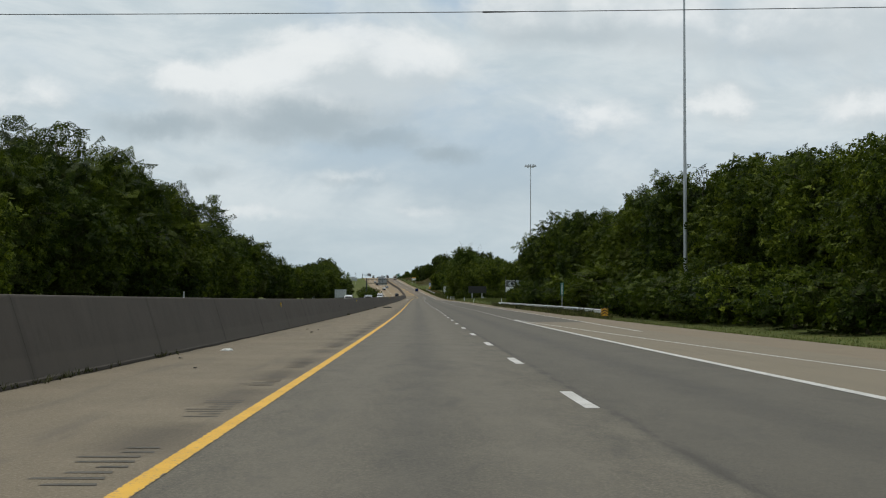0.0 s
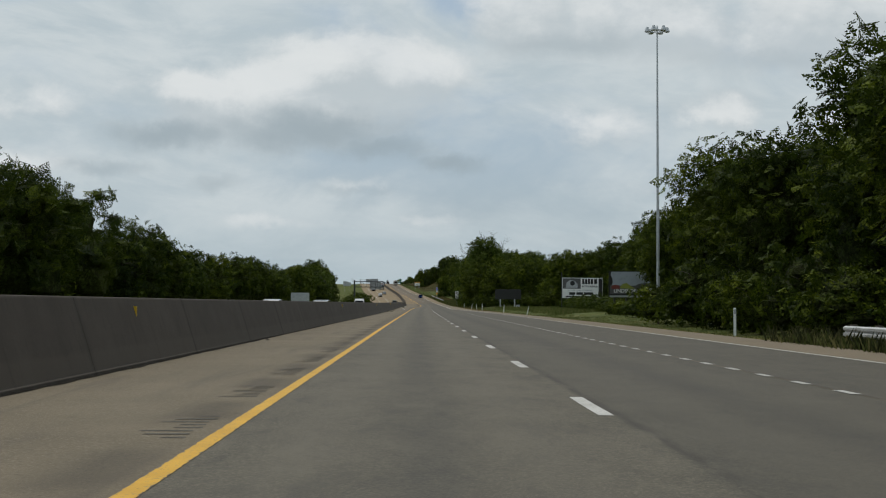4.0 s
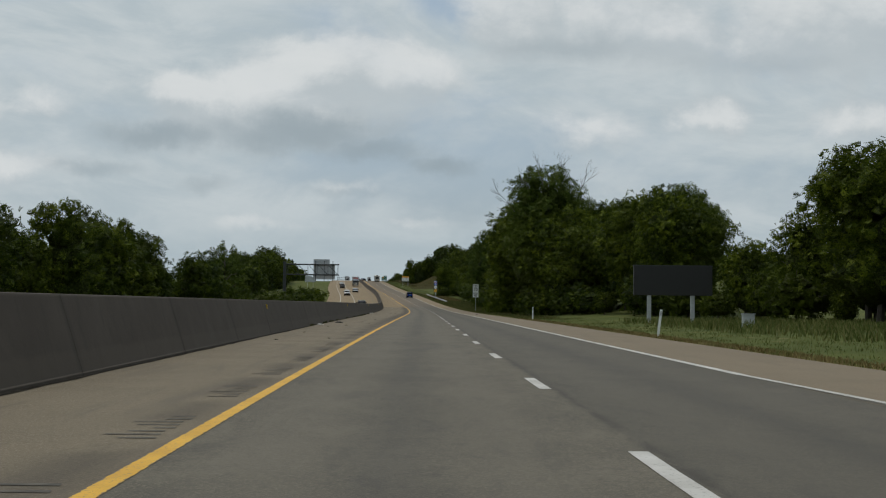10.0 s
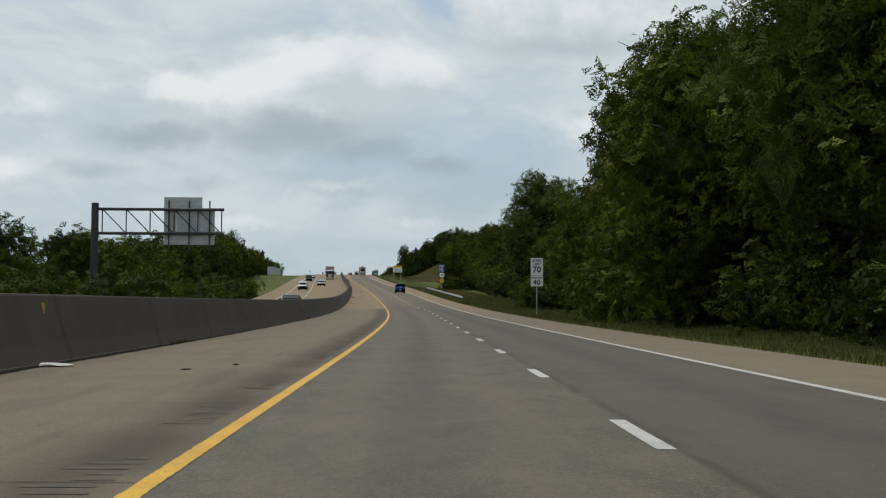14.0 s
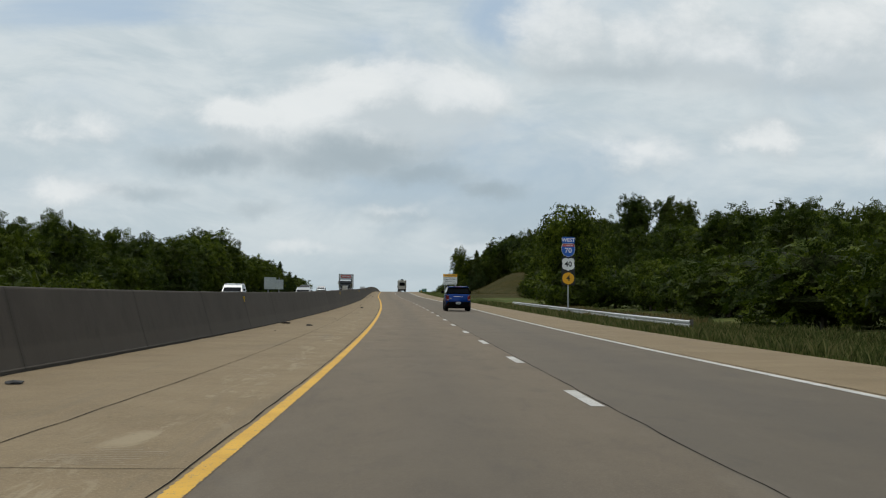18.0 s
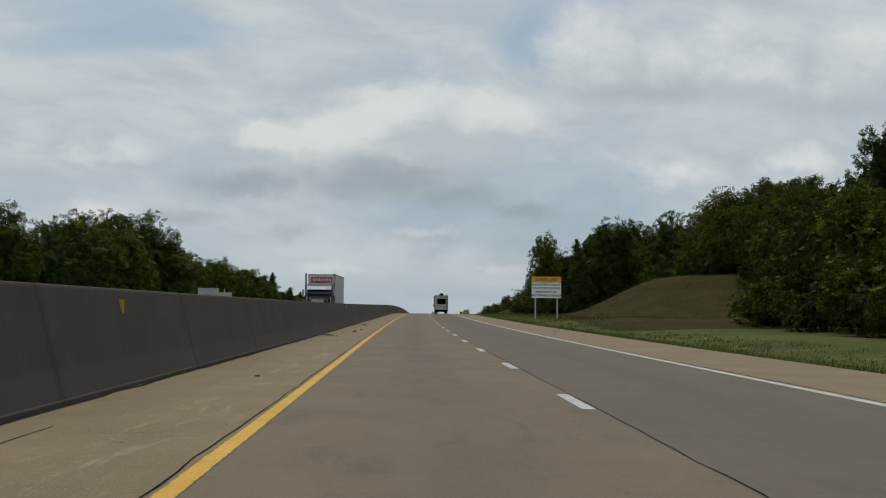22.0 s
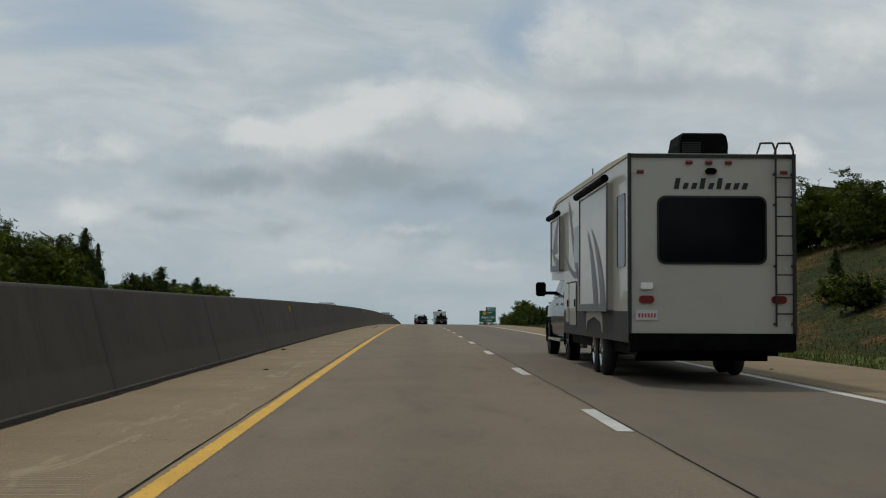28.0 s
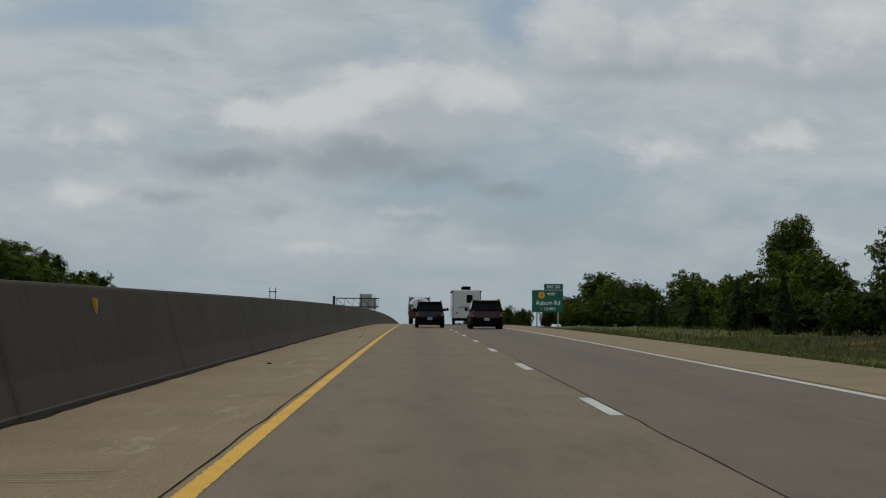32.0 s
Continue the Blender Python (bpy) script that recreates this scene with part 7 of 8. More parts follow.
    # tail
    back = [Vector((-wb + 0.10, y0, zb + 0.05)), Vector((wb - 0.10, y0, zb + 0.05)), Vector((rt - 0.03, y1 - 0.035, zt - 0.11)), Vector((-rt + 0.03, y1 - 0.035, zt - 0.11))]
    quad("rear_window", back, GLASS, c, "dark tinted rear window", (0, -0.028, 0.0))
    quad("windscreen", [Vector((wb - 0.12, y3 + 0.004, zb + 0.03)), Vector((-wb + 0.12, y3 + 0.004, zb + 0.03)), Vector((-rt + 0.08, y2 + 0.03, zt - 0.10)), Vector((rt - 0.08, y2 + 0.03, zt - 0.10))], GLASS, c, "windscreen", (0, 0.02, 0.0))
    part("rear_bumper", loft([(-0.07, shell(w * 0.90, clear + 0.06, lower_black - 0.04, 0.05)), (0.02, shell(w * 0.965, clear + 0.02, lower_black, 0.05)), (0.42, shell(w + 0.012, clear + 0.0, lower_black + 0.01, 0.05))]), BLACK_PLASTIC, c, "black rear bumper")
    part("front_bumper", loft([(L - 0.45, shell(w + 0.01, clear, 0.62, 0.05)), (L - 0.05, shell(w * 0.93, clear, 0.60, 0.05)), (L + 0.05, shell(w * 0.80, clear + 0.06, 0.55, 0.05))]), BLACK_PLASTIC, c, "black front bumper")
    part("grille", box(-w * 0.7, w * 0.7, L - 0.04, L + 0.03, 0.62, belt - 0.36), BLACK_PLASTIC, c, "", 0.02)
    part("spoiler", box(-rt + 0.04, rt - 0.04, y1 - 0.20, y1 + 0.10, zt - 0.045, zt + 0.012), paint, c, "", 0.015)
    part("brake_light", box(-0.28, 0.28, y1 - 0.215, y1 - 0.195, zt - 0.035, zt - 0.005), RED_LENS, c, "thin red high brake light")
    for sx in (-1, 1):
        x0, x1 = sorted((sx * (w * 0.965), sx * (w * 0.93 - 0.17)))
        lamp = part("tail_light", box(x0, x1, -0.035, 0.16, lower_black + 0.07, belt - 0.10), RED_LENS, c, "red and clear tail light", 0.03)
        part("reverse_lens", box(x0 + 0.05, x1 - 0.04, -0.043, -0.036, lower_black + 0.11, lower_black + 0.17), CLEAR_LENS, lamp)
        part("turn_lens", box(x0 + 0.05, x1 - 0.04, -0.043, -0.036, belt - 0.155, belt - 0.13), CLEAR_LENS, lamp)
        part("headlight", box(x0 * 0.95, x1 * 0.95, L - 0.20, L + 0.02, belt - 0.42, belt - 0.27), CLEAR_LENS, c, "", 0.02)
        part("bumper_reflector", box(x0 + 0.05, x1 - 0.03, -0.075, -0.055, clear + 0.20, clear + 0.225), RED_LENS, c)
    pl = part("number_plate", box(-0.155, 0.155, -0.085, -0.065, lower_black - 0.17, lower_black - 0.01), PLATE_WHITE, c, "pale number plate", 0.004)
    for k in range(5):
        part("plate_bar", box(-0.10 + 0.045 * k, -0.072 + 0.045 * k, -0.089, -0.086, lower_black - 0.13, lower_black - 0.06), BLACK_PLASTIC, pl)
    part("wiper", rod((0.02, y0 - 0.045, zb + 0.06), (0.34, y0 - 0.03, zb + 0.10), 0.012, n=5), BLACK_PLASTIC, c)
    part("tailgate_gap", box(-w * 0.78, w * 0.78, -0.004, 0.012, lower_black + 0.03, lower_black + 0.045), BLACK_PLASTIC, c)
    part("exhaust", rod((w * 0.5, -0.04, clear + 0.0), (w * 0.5, 0.3, clear + 0.0), 0.03, n=10), BLACK_PLASTIC, c)
    part("underbody", box(-w * 0.85, w * 0.85, 0.15, L - 0.3, clear - 0.04, clear + 0.12), BLACK_PLASTIC, c, "", 0.02)
    return c


BLUE = car_paint("bright_blue_paint", (0.0015, 0.040, 0.235))
DARK_BLUE = car_paint("dark_blue_paint", (0.010, 0.013, 0.022))
MAROON = car_paint("dark_maroon_paint", (0.035, 0.012, 0.016))
WHITE_PAINT = car_paint("white_paint", (0.62, 0.63, 0.63))
SILVER = car_paint("silver_paint", (0.36, 0.38, 0.39))
BLACK_PAINT = car_paint("black_paint", (0.012, 0.012, 0.014))

suv = motor_car("sport_utility_car", road_pose(763.9, 5.55), BLUE, "bright blue compact sport utility car with black trim and dark glass", "car", 4.39, 1.77, 1.76, 1.235, 0.25, 0.36, 0.86, 3.53, 1.10, 0.75)
for k in range(6):
    part("name_bar", box(-0.34 + 0.115 * k, -0.25 + 0.115 * k, -0.012, -0.004, 1.035, 1.065), SIGN_WHITE, suv, "pale emblem bar")
part("emblem", box(-0.62, -0.48, -0.014, -0.004, 0.88, 0.92), CHROME, suv, "", 0.004)
part("antenna", rod((0.12, 0.55, 1.78), (0.13, 0.48, 2.0), 0.008, 0.004, 5), BLACK_PLASTIC, suv)
motor_car("crossover", road_pose(1277.5, 2.35), DARK_BLUE, "dark blue crossover with a loaded roof and black trim", "car", 4.6, 1.86, 1.70, 1.08, 0.22, 0.35, 0.9, 3.6, 1.2, 0.35)
motor_car("minivan", road_pose(1271.5, 5.7), MAROON, "dark maroon minivan with a dark rear window", "car", 5.0, 1.98, 1.74, 1.10, 0.18, 0.34, 0.95, 3.95, 1.0, 0.5)
for s, lat, paint, nm, lab, hi in ((388, -9.4, WHITE_PAINT, "sport_utility_car", "white sport utility car on the opposite carriageway", 1.85), (300, -9.4, SILVER, "sedan", "silver sedan on the opposite carriageway", 1.48), (283, -13.0, WHITE_PAINT, "sedan", "white sedan on the opposite carriageway", 1.50), (655, -9.4, BLACK_PAINT, "sedan", "black sedan on the opposite carriageway", 1.5), (790, -12.9, WHITE_PAINT, "sport_utility_car", "white sport utility car coming down the hill", 1.8), (835, -9.3, SILVER, "sedan", "silver sedan coming down the hill", 1.5), (905, -12.9, BLACK_PAINT, "sport_utility_car", "dark sport utility car coming down the hill", 1.8), (964, -12.9, WHITE_PAINT, "sedan", "white sedan beside the lorry on the opposite carriageway", 1.5)):
    motor_car(nm, road_pose(s, lat, 0.0, 180), paint, lab, "car", 4.6, 1.86, hi, hi * 0.64, 0.2, 0.34, 0.9, 3.6, 1.15, 0.3, False, hi > 1.7, group="oncoming cars")


# ---- fifth-wheel camper ----
CREAM = flat_paint("cream_fibreglass", (0.46, 0.43, 0.37), 0.35, coat=0.4, vary=0.05)
CREAM_TOP = flat_paint("camper_roof", (0.58, 0.54, 0.42), 0.6)
SKIRT = flat_paint("dark_skirt", (0.022, 0.020, 0.018), 0.7)
SWOOSH = flat_paint("grey_stripe", (0.13, 0.135, 0.15), 0.4)


def camper(m):
    c = thing("fifth_wheel_camper", m, "cream fifth-wheel camper with grey swooshes, slide-outs and a rear ladder", "camper trailer")
    w = 1.22
    out = [(0.0, 0.74), (8.2, 0.74), (8.25, 1.72), (10.7, 1.76), (10.9, 2.2), (10.6, 3.25), (9.6, 3.42), (0.0, 3.36)]
    part("body", prism(out, -w, w), CREAM, c)
    part("roof", prism([(-0.02, 3.36), (9.6, 3.42), (10.45, 3.30), (10.4, 3.40), (9.5, 3.50), (2.0, 3.46), (-0.02, 3.40)], -w - 0.02, w + 0.02), CREAM_TOP, c, "pale rubber roof")
    part("skirt", box(-w - 0.012, w + 0.012, 0.02, 8.22, 0.62, 1.08), SKIRT, c, "dark lower skirt")
    part("chassis", box(-1.05, 1.05, 0.3, 8.2, 0.42, 0.64), BLACK_PLASTIC, c)
    for y in (3.1, 3.98):
        part("axle", rod((-1.0, y, 0.40), (1.0, y, 0.40), 0.06, n=8), BLACK_PLASTIC, c)
    part("stabiliser", box(-1.0, 1.0, 0.7, 0.85, 0.33, 0.44), BLACK_PLASTIC, c)
    # rear wall trim
    for a, b in (((-w - 0.02, 0.74), (-w + 0.03, 3.40)), ((w - 0.03, 0.74), (w + 0.02, 3.40))):
        part("corner_trim", box(a[0], b[0], -0.03, 0.04, a[1], b[1]), SIGN_BLACK, c)
    part("top_trim", box(-w, w, -0.03, 0.03, 3.34, 3.39), SIGN_BLACK, c)
    part("bumper", prism([(-0.06, 0.52), (0.10, 0.48), (0.10, 0.76), (-0.04, 0.76)], -w, w), BLACK_PLASTIC, c, "black rear bumper panel")
    win = part("rear_window", prism(rounded(-0.78, 0.78, 1.80, 2.75, 0.10), -0.035, -0.002, axis="y"), GLASS, c, "large dark rear window")
    part("window_frame", prism(rounded(-0.81, 0.81, 1.77, 2.78, 0.12), -0.020, -0.001, axis="y"), SIGN_BLACK, win)
    for k in range(9):
        x = -0.56 + 0.125 * k
        up_ = 0.16 if k in (0, 3, 5) else 0.09
        plate([(x, 2.88), (x + 0.07, 2.88), (x + 0.10, 2.88 + up_), (x + 0.03, 2.88 + up_)], -0.012, -0.002, SIGN_BLACK, c, "name_bar")
    for x in (-0.34, -0.05, 0.24):
        part("marker_light", rod((x - 0.05, -0.03, 3.27), (x + 0.05, -0.03, 3.27), 0.028, n=8), RED_LENS, c)
    for x in (-1.06, 1.06):
        part("marker_light", rod((x - 0.05, -0.03, 3.13), (x + 0.05, -0.03, 3.13), 0.026, n=8), RED_LENS, c)
    part("camera_pod", box(-0.10, 0.06, -0.10, 0.0, 3.10, 3.18), BLACK_PLASTIC, c, "", 0.02)
    for x in (-0.97, 0.98):
        part("tail_light", prism(rounded(x - 0.11, x + 0.11, 1.20, 1.31, 0.05), -0.04, -0.001, axis="y"), RED_LENS, c, "oval red tail light")
    part("outlet_cover", box(-1.06, -0.88, -0.05, 0.0, 1.40, 1.50), SIGN_WHITE, c, "", 0.01)
    pl = part("number_plate", box(-1.13, -0.81, -0.02, -0.002, 0.95, 1.10), PLATE_WHITE, c, "pale number plate")
    for k in range(6):
        part("plate_bar", box(-1.09 + 0.045 * k, -1.062 + 0.045 * k, -0.024, -0.021, 0.99, 1.05), SIGN_RED, pl)
    # ladder
    lad = part("ladder", rod((0.92, -0.10, 0.86), (0.92, -0.10, 3.45), 0.016, n=8), SIGN_BLACK, c, "black steel ladder")
    part("rail", rod((1.18, -0.10, 0.86), (1.18, -0.10, 3.45), 0.016, n=8), SIGN_BLACK, lad)
    for k in range(8):
        z = 1.05 + 0.285 * k
        part("rung", rod((0.92, -0.10, z), (1.18, -0.10, z), 0.013, n=6), SIGN_BLACK, lad)
    for x in (0.92, 1.18):
        for z in (0.9, 1.75, 2.65, 3.1):
            part("bracket", rod((x, -0.10, z), (x, 0.0, z), 0.02, n=6), SIGN_BLACK, lad)
        part("hand_loop", rod((x, -0.10, 3.44), (x - 0.03, -0.05, 3.56), 0.016, n=6), SIGN_BLACK, lad)
        part("hand_loop", rod((x - 0.03, -0.05, 3.56), (x - 0.20, -0.02, 3.56), 0.016, n=6), SIGN_BLACK, lad)
        part("hand_loop", rod((x - 0.20, -0.02, 3.56), (x - 0.22, 0.1, 3.42), 0.016, n=6), SIGN_BLACK, lad)
    ac = part("air_conditioner", loft([(0.5, shell(0.37, 3.42, 3.76, 0.04)), (0.6, shell(0.38, 3.42, 3.79, 0.05)), (1.3, shell(0.38, 3.42, 3.80, 0.05)), (1.6, shell(0.34, 3.42, 3.70, 0.06))]), BLACK_PLASTIC, c, "black roof air conditioner")
    for k in range(6):
        part("louvre", box(-0.33, -0.05, 0.485, 0.50, 3.46 + 0.032 * k, 3.475 + 0.032 * k), SIGN_BLACK, ac)
    part("roof_vent", box(-0.9, -0.45, 1.9, 2.4, 3.44, 3.52), CREAM_TOP, c, "", 0.03)
    part("antenna", rod((-0.9, 6.2, 3.46), (-0.9, 6.2, 3.85), 0.012, n=5), SIGN_BLACK, c)
    # left side: slide-outs, awnings, windows, stripes
    for y0, y1, z0, z1 in ((1.6, 5.0, 1.10, 3.12), (8.35, 10.0, 1.95, 3.06)):
        sl_ = part("slide_out", box(-w - 0.09, -w + 0.02, y0, y1, z0, z1), CREAM, c, "slide-out box with a dark frame", 0.006)
        for b in ((y0 - 0.04, y0 + 0.03, z0, z1), (y1 - 0.03, y1 + 0.04, z0, z1), (y0, y1, z0 - 0.03, z0 + 0.10)):
            part("frame", box(-w - 0.105, -w - 0.085, *b), SWOOSH, sl_)
        part("awning", rod((-w - 0.14, y0 - 0.1, z1 + 0.06), (-w - 0.14, y1 + 0.1, z1 + 0.06), 0.065, n=10), BLACK_PLASTIC, sl_, "rolled black awning")
    for y, z0, z1, dy in ((0.72, 1.75, 2.85, 0.38), (6.0, 2.0, 2.7, 0.5)):
        part("side_window", prism(rounded(y - dy, y + dy, z0, z1, 0.06), -w - 0.012, -w + 0.01), GLASS, c, "tinted side window")
    for y0, y1, z0, z1 in ((6.1, 7.1, 0.80, 1.62), (7.25, 7.7, 0.85, 1.62)):
        d = part("hatch", prism(rounded(y0, y1, z0, z1, 0.05), -w - 0.03, -w - 0.014), CREAM, c, "storage hatch with a dark seal")
        part("seal", prism(rounded(y0 - 0.03, y1 + 0.03, z0 - 0.03, z1 + 0.03, 0.06), -w - 0.020, -w - 0.013), SIGN_BLACK, d)
        part("latch", box(-w - 0.05, -w - 0.031, y0 + 0.06, y0 + 0.16, 1.15, 1.3), SIGN_BLACK, d, "", 0.01)

    def stripe(pts_top, pts_low, x=-w - 0.006, par=None):
        bm = bmesh.new()
        n = 16
        a, b = [], []
        for k in range(n + 1):
            t = k / n
            for pts, out_ in ((pts_top, a), (pts_low, b)):
                p = [Vector((q[0], q[1], 0)) for q in pts]
                v = p[0] * (1 - t) ** 2 + p[1] * 2 * t * (1 - t) + p[2] * t * t
                out_.append(bm.verts.new((x, v.x, v.y)))
        for k in range(n):
            bm.faces.new((a[k], a[k + 1], b[k + 1], b[k]))
        part("stripe", bm, SWOOSH, par or c, "grey swoosh")

    for x in (-w - 0.006, -w - 0.096):
        lo, hi = (8.45, 9.9) if x < -w - 0.05 else (0.2, 8.2)
        if x < -w - 0.05:
            stripe(((8.42, 2.15), (9.3, 2.2), (9.85, 2.45)), ((8.42, 2.05), (9.4, 2.0), (9.85, 2.45)), x)
            stripe(((9.6, 2.3), (9.5, 2.7), (8.6, 3.02)), ((8.75, 2.3), (8.9, 2.75), (8.6, 3.02)), x)
        else:
            stripe(((5.2, 1.9), (6.6, 1.62), (8.15, 2.3)), ((5.2, 1.84), (6.8, 1.42), (8.15, 2.3)), x)
            stripe(((5.15, 1.35), (6.2, 1.9), (7.2, 3.2)), ((5.5, 1.35), (6.6, 1.9), (7.5, 3.3)), x)
            stripe(((10.2, 2.0), (10.35, 2.6), (10.1, 3.2)), ((10.05, 2.0), (10.05, 2.6), (10.1, 3.2)), x)
    for k in range(2):
        x = -w - 0.097
        stripe(((1.75 + 0.8 * k, 1.15), (2.0 + 0.9 * k, 2.0), (3.4 + 0.5 * k, 2.5)), ((2.3 + 0.8 * k, 1.15), (2.4 + 0.9 * k, 1.8), (3.4 + 0.5 * k, 2.5)), x)
    for sx in (-1, 1):
        for y in (3.1, 3.98):
            wheel(c, sx * (w - 0.02), y, 0.40, 0.24, sx, CHROME, 5)
        part("fender", prism([(2.55, 1.0), (2.55, 0.72), (2.75, 0.9), (3.54, 0.98), (4.35, 0.9), (4.52, 0.72), (4.52, 1.0), (4.3, 1.10), (2.8, 1.10)], sx * (w - 0.02), sx * (w + 0.035)), CREAM, c, "pale wheel fender")
    for sx in (-1, 1):
        part("landing_leg", box(sx * 0.85 - 0.06, sx * 0.85 + 0.06, 7.85, 8.0, 0.30, 0.75), GALV, c)
    part("pin_box", prism([(8.6, 1.75), (9.6, 1.75), (9.9, 1.25), (9.6, 1.2), (9.2, 1.35)], -0.25, 0.25), BLACK_PLASTIC, c)
    return c


camper(road_pose(1064.2, 6.02))


def pickup(m, paint):
    c = thing("pickup_truck", m, "dark crew-cab pickup towing the camper, with chrome trim", "pickup truck")
    w = 1.0
    part("bed", loft([(0.0, shell(w * 0.98, 0.55, 1.36, 0.06)), (0.15, shell(w, 0.50, 1.40, 0.06)), (2.0, shell(w, 0.50, 1.40, 0.06))]), paint, c)
    part("cab", loft([(2.0, shell(w, 0.48, 1.42, 0.06)), (4.15, shell(w, 0.48, 1.40, 0.06)), (4.5, shell(w, 0.50, 1.36, 0.08)), (5.7, shell(w * 0.96, 0.55, 1.25, 0.10)), (5.95, shell(w * 0.90, 0.60, 1.12, 0.10))]), paint, c)
    A = {}
    zb, zt, rt, wb = 1.38, 1.95, 0.80, 0.96
    for sx in (-1, 1):
        A[sx] = [Vector((sx * wb, 2.02, zb)), Vector((sx * wb, 4.35, zb)), Vector((sx * rt, 3.75, zt)), Vector((sx * rt, 2.2, zt))]
    bm = bmesh.new()
    rb = [bm.verts.new(p) for p in (A[-1][0], A[1][0], A[1][1], A[-1][1])]
    rtp = [bm.verts.new(p) for p in (A[-1][3], A[1][3], A[1][2], A[-1][2])]
    for k in range(4):
        bm.faces.new((rb[k], rb[(k + 1) % 4], rtp[(k + 1) % 4], rtp[k]))
    bm.faces.new(rtp)
    part("greenhouse", bm, paint, c)
    part("roof", loft([(2.14, shell(rt + 0.02, zt - 0.04, zt + 0.0, 0.03)), (2.4, shell(rt + 0.03, zt - 0.06, zt + 0.05, 0.04)), (3.6, shell(rt + 0.03, zt - 0.06, zt + 0.05, 0.04)), (3.82, shell(rt, zt - 0.05, zt - 0.01, 0.03))]), paint, c)
    for sx in (-1, 1):
        a, b, d, e = A[sx]
        for u0, u1 in ((0.06, 0.42), (0.45, 0.86)):
            pts = [a.lerp(b, u0).lerp(e.lerp(d, u0), 0.10), a.lerp(b, u1).lerp(e.lerp(d, u1), 0.10), a.lerp(b, u1).lerp(e.lerp(d, u1), 0.90), a.lerp(b, u0).lerp(e.lerp(d, u0), 0.90)]
            quad("side_window", pts if sx > 0 else pts[::-1], GLASS, c, "tinted side window", (sx * 0.008, 0, 0))
        for ya in (0.95, 4.9):
            arch(c, sx * (w - 0.005), ya, 0.41, sx, 0.41)
            wheel(c, sx * (w + 0.02), ya, 0.41, 0.28, sx, CHROME, 8)
        mir = part("towing_mirror", box(sx * (w + 0.30) - 0.12, sx * (w + 0.30) + 0.12, 3.85, 4.0, 1.42, 1.76), BLACK_PLASTIC, c, "tall black towing mirror", 0.03)
        part("mirror_arm", box(min(sx * 0.9, sx * (w + 0.2)), max(sx * 0.9, sx * (w + 0.2)), 3.92, 3.97, 1.46, 1.54), BLACK_PLASTIC, mir)
        part("running_board", box(sx * w - 0.10, sx * w + 0.12, 1.6, 4.2, 0.38, 0.44), CHROME, c, "chrome running board", 0.01)
        part("side_moulding", box(sx * w - 0.01, sx * w + 0.015, 1.55, 4.3, 0.74, 0.79), CHROME, c)
        for y in (2.3, 3.3):
            part("door_handle", box(sx * w - 0.02, sx * w + 0.035, y - 0.1, y + 0.1, 1.20, 1.25), CHROME, c, "", 0.008)
        part("tail_light", box(sx * (w - 0.02) - 0.06, sx * (w - 0.02) + 0.06, -0.02, 0.12, 0.95, 1.30), RED_LENS, c, "", 0.02)
        part("headlight", box(sx * 0.75 - 0.14, sx * 0.75 + 0.14, 5.8, 5.97, 0.88, 1.08), CLEAR_LENS, c, "", 0.02)
    part("rear_bumper", box(-0.98, 0.98, -0.12, 0.05, 0.52, 0.72), CHROME, c, "", 0.03)
    part("front_bumper", box(-0.98, 0.98, 5.85, 6.08, 0.45, 0.70), CHROME, c, "", 0.04)
    part("grille", box(-0.58, 0.58, 5.9, 6.0, 0.72, 1.08), BLACK_PLASTIC, c, "", 0.02)
    part("rear_glass", box(-0.7, 0.7, 2.05, 2.07, 1.45, 1.85), GLASS, c)
    part("windscreen", prism([(4.30, 1.42), (4.34, 1.44), (3.80, 1.93), (3.76, 1.91)], -0.76, 0.76), GLASS, c)
    part("underbody", box(-0.8, 0.8, 0.2, 5.6, 0.36, 0.52), BLACK_PLASTIC, c)
    return c


pickup(road_pose(1072.8, 6.02), BLACK_PAINT)

# ---- white travel trailer and the tanker ahead ----
TRAILER = flat_paint("white_aluminium_siding", (0.60, 0.61, 0.61), 0.4, coat=0.3, vary=0.05)


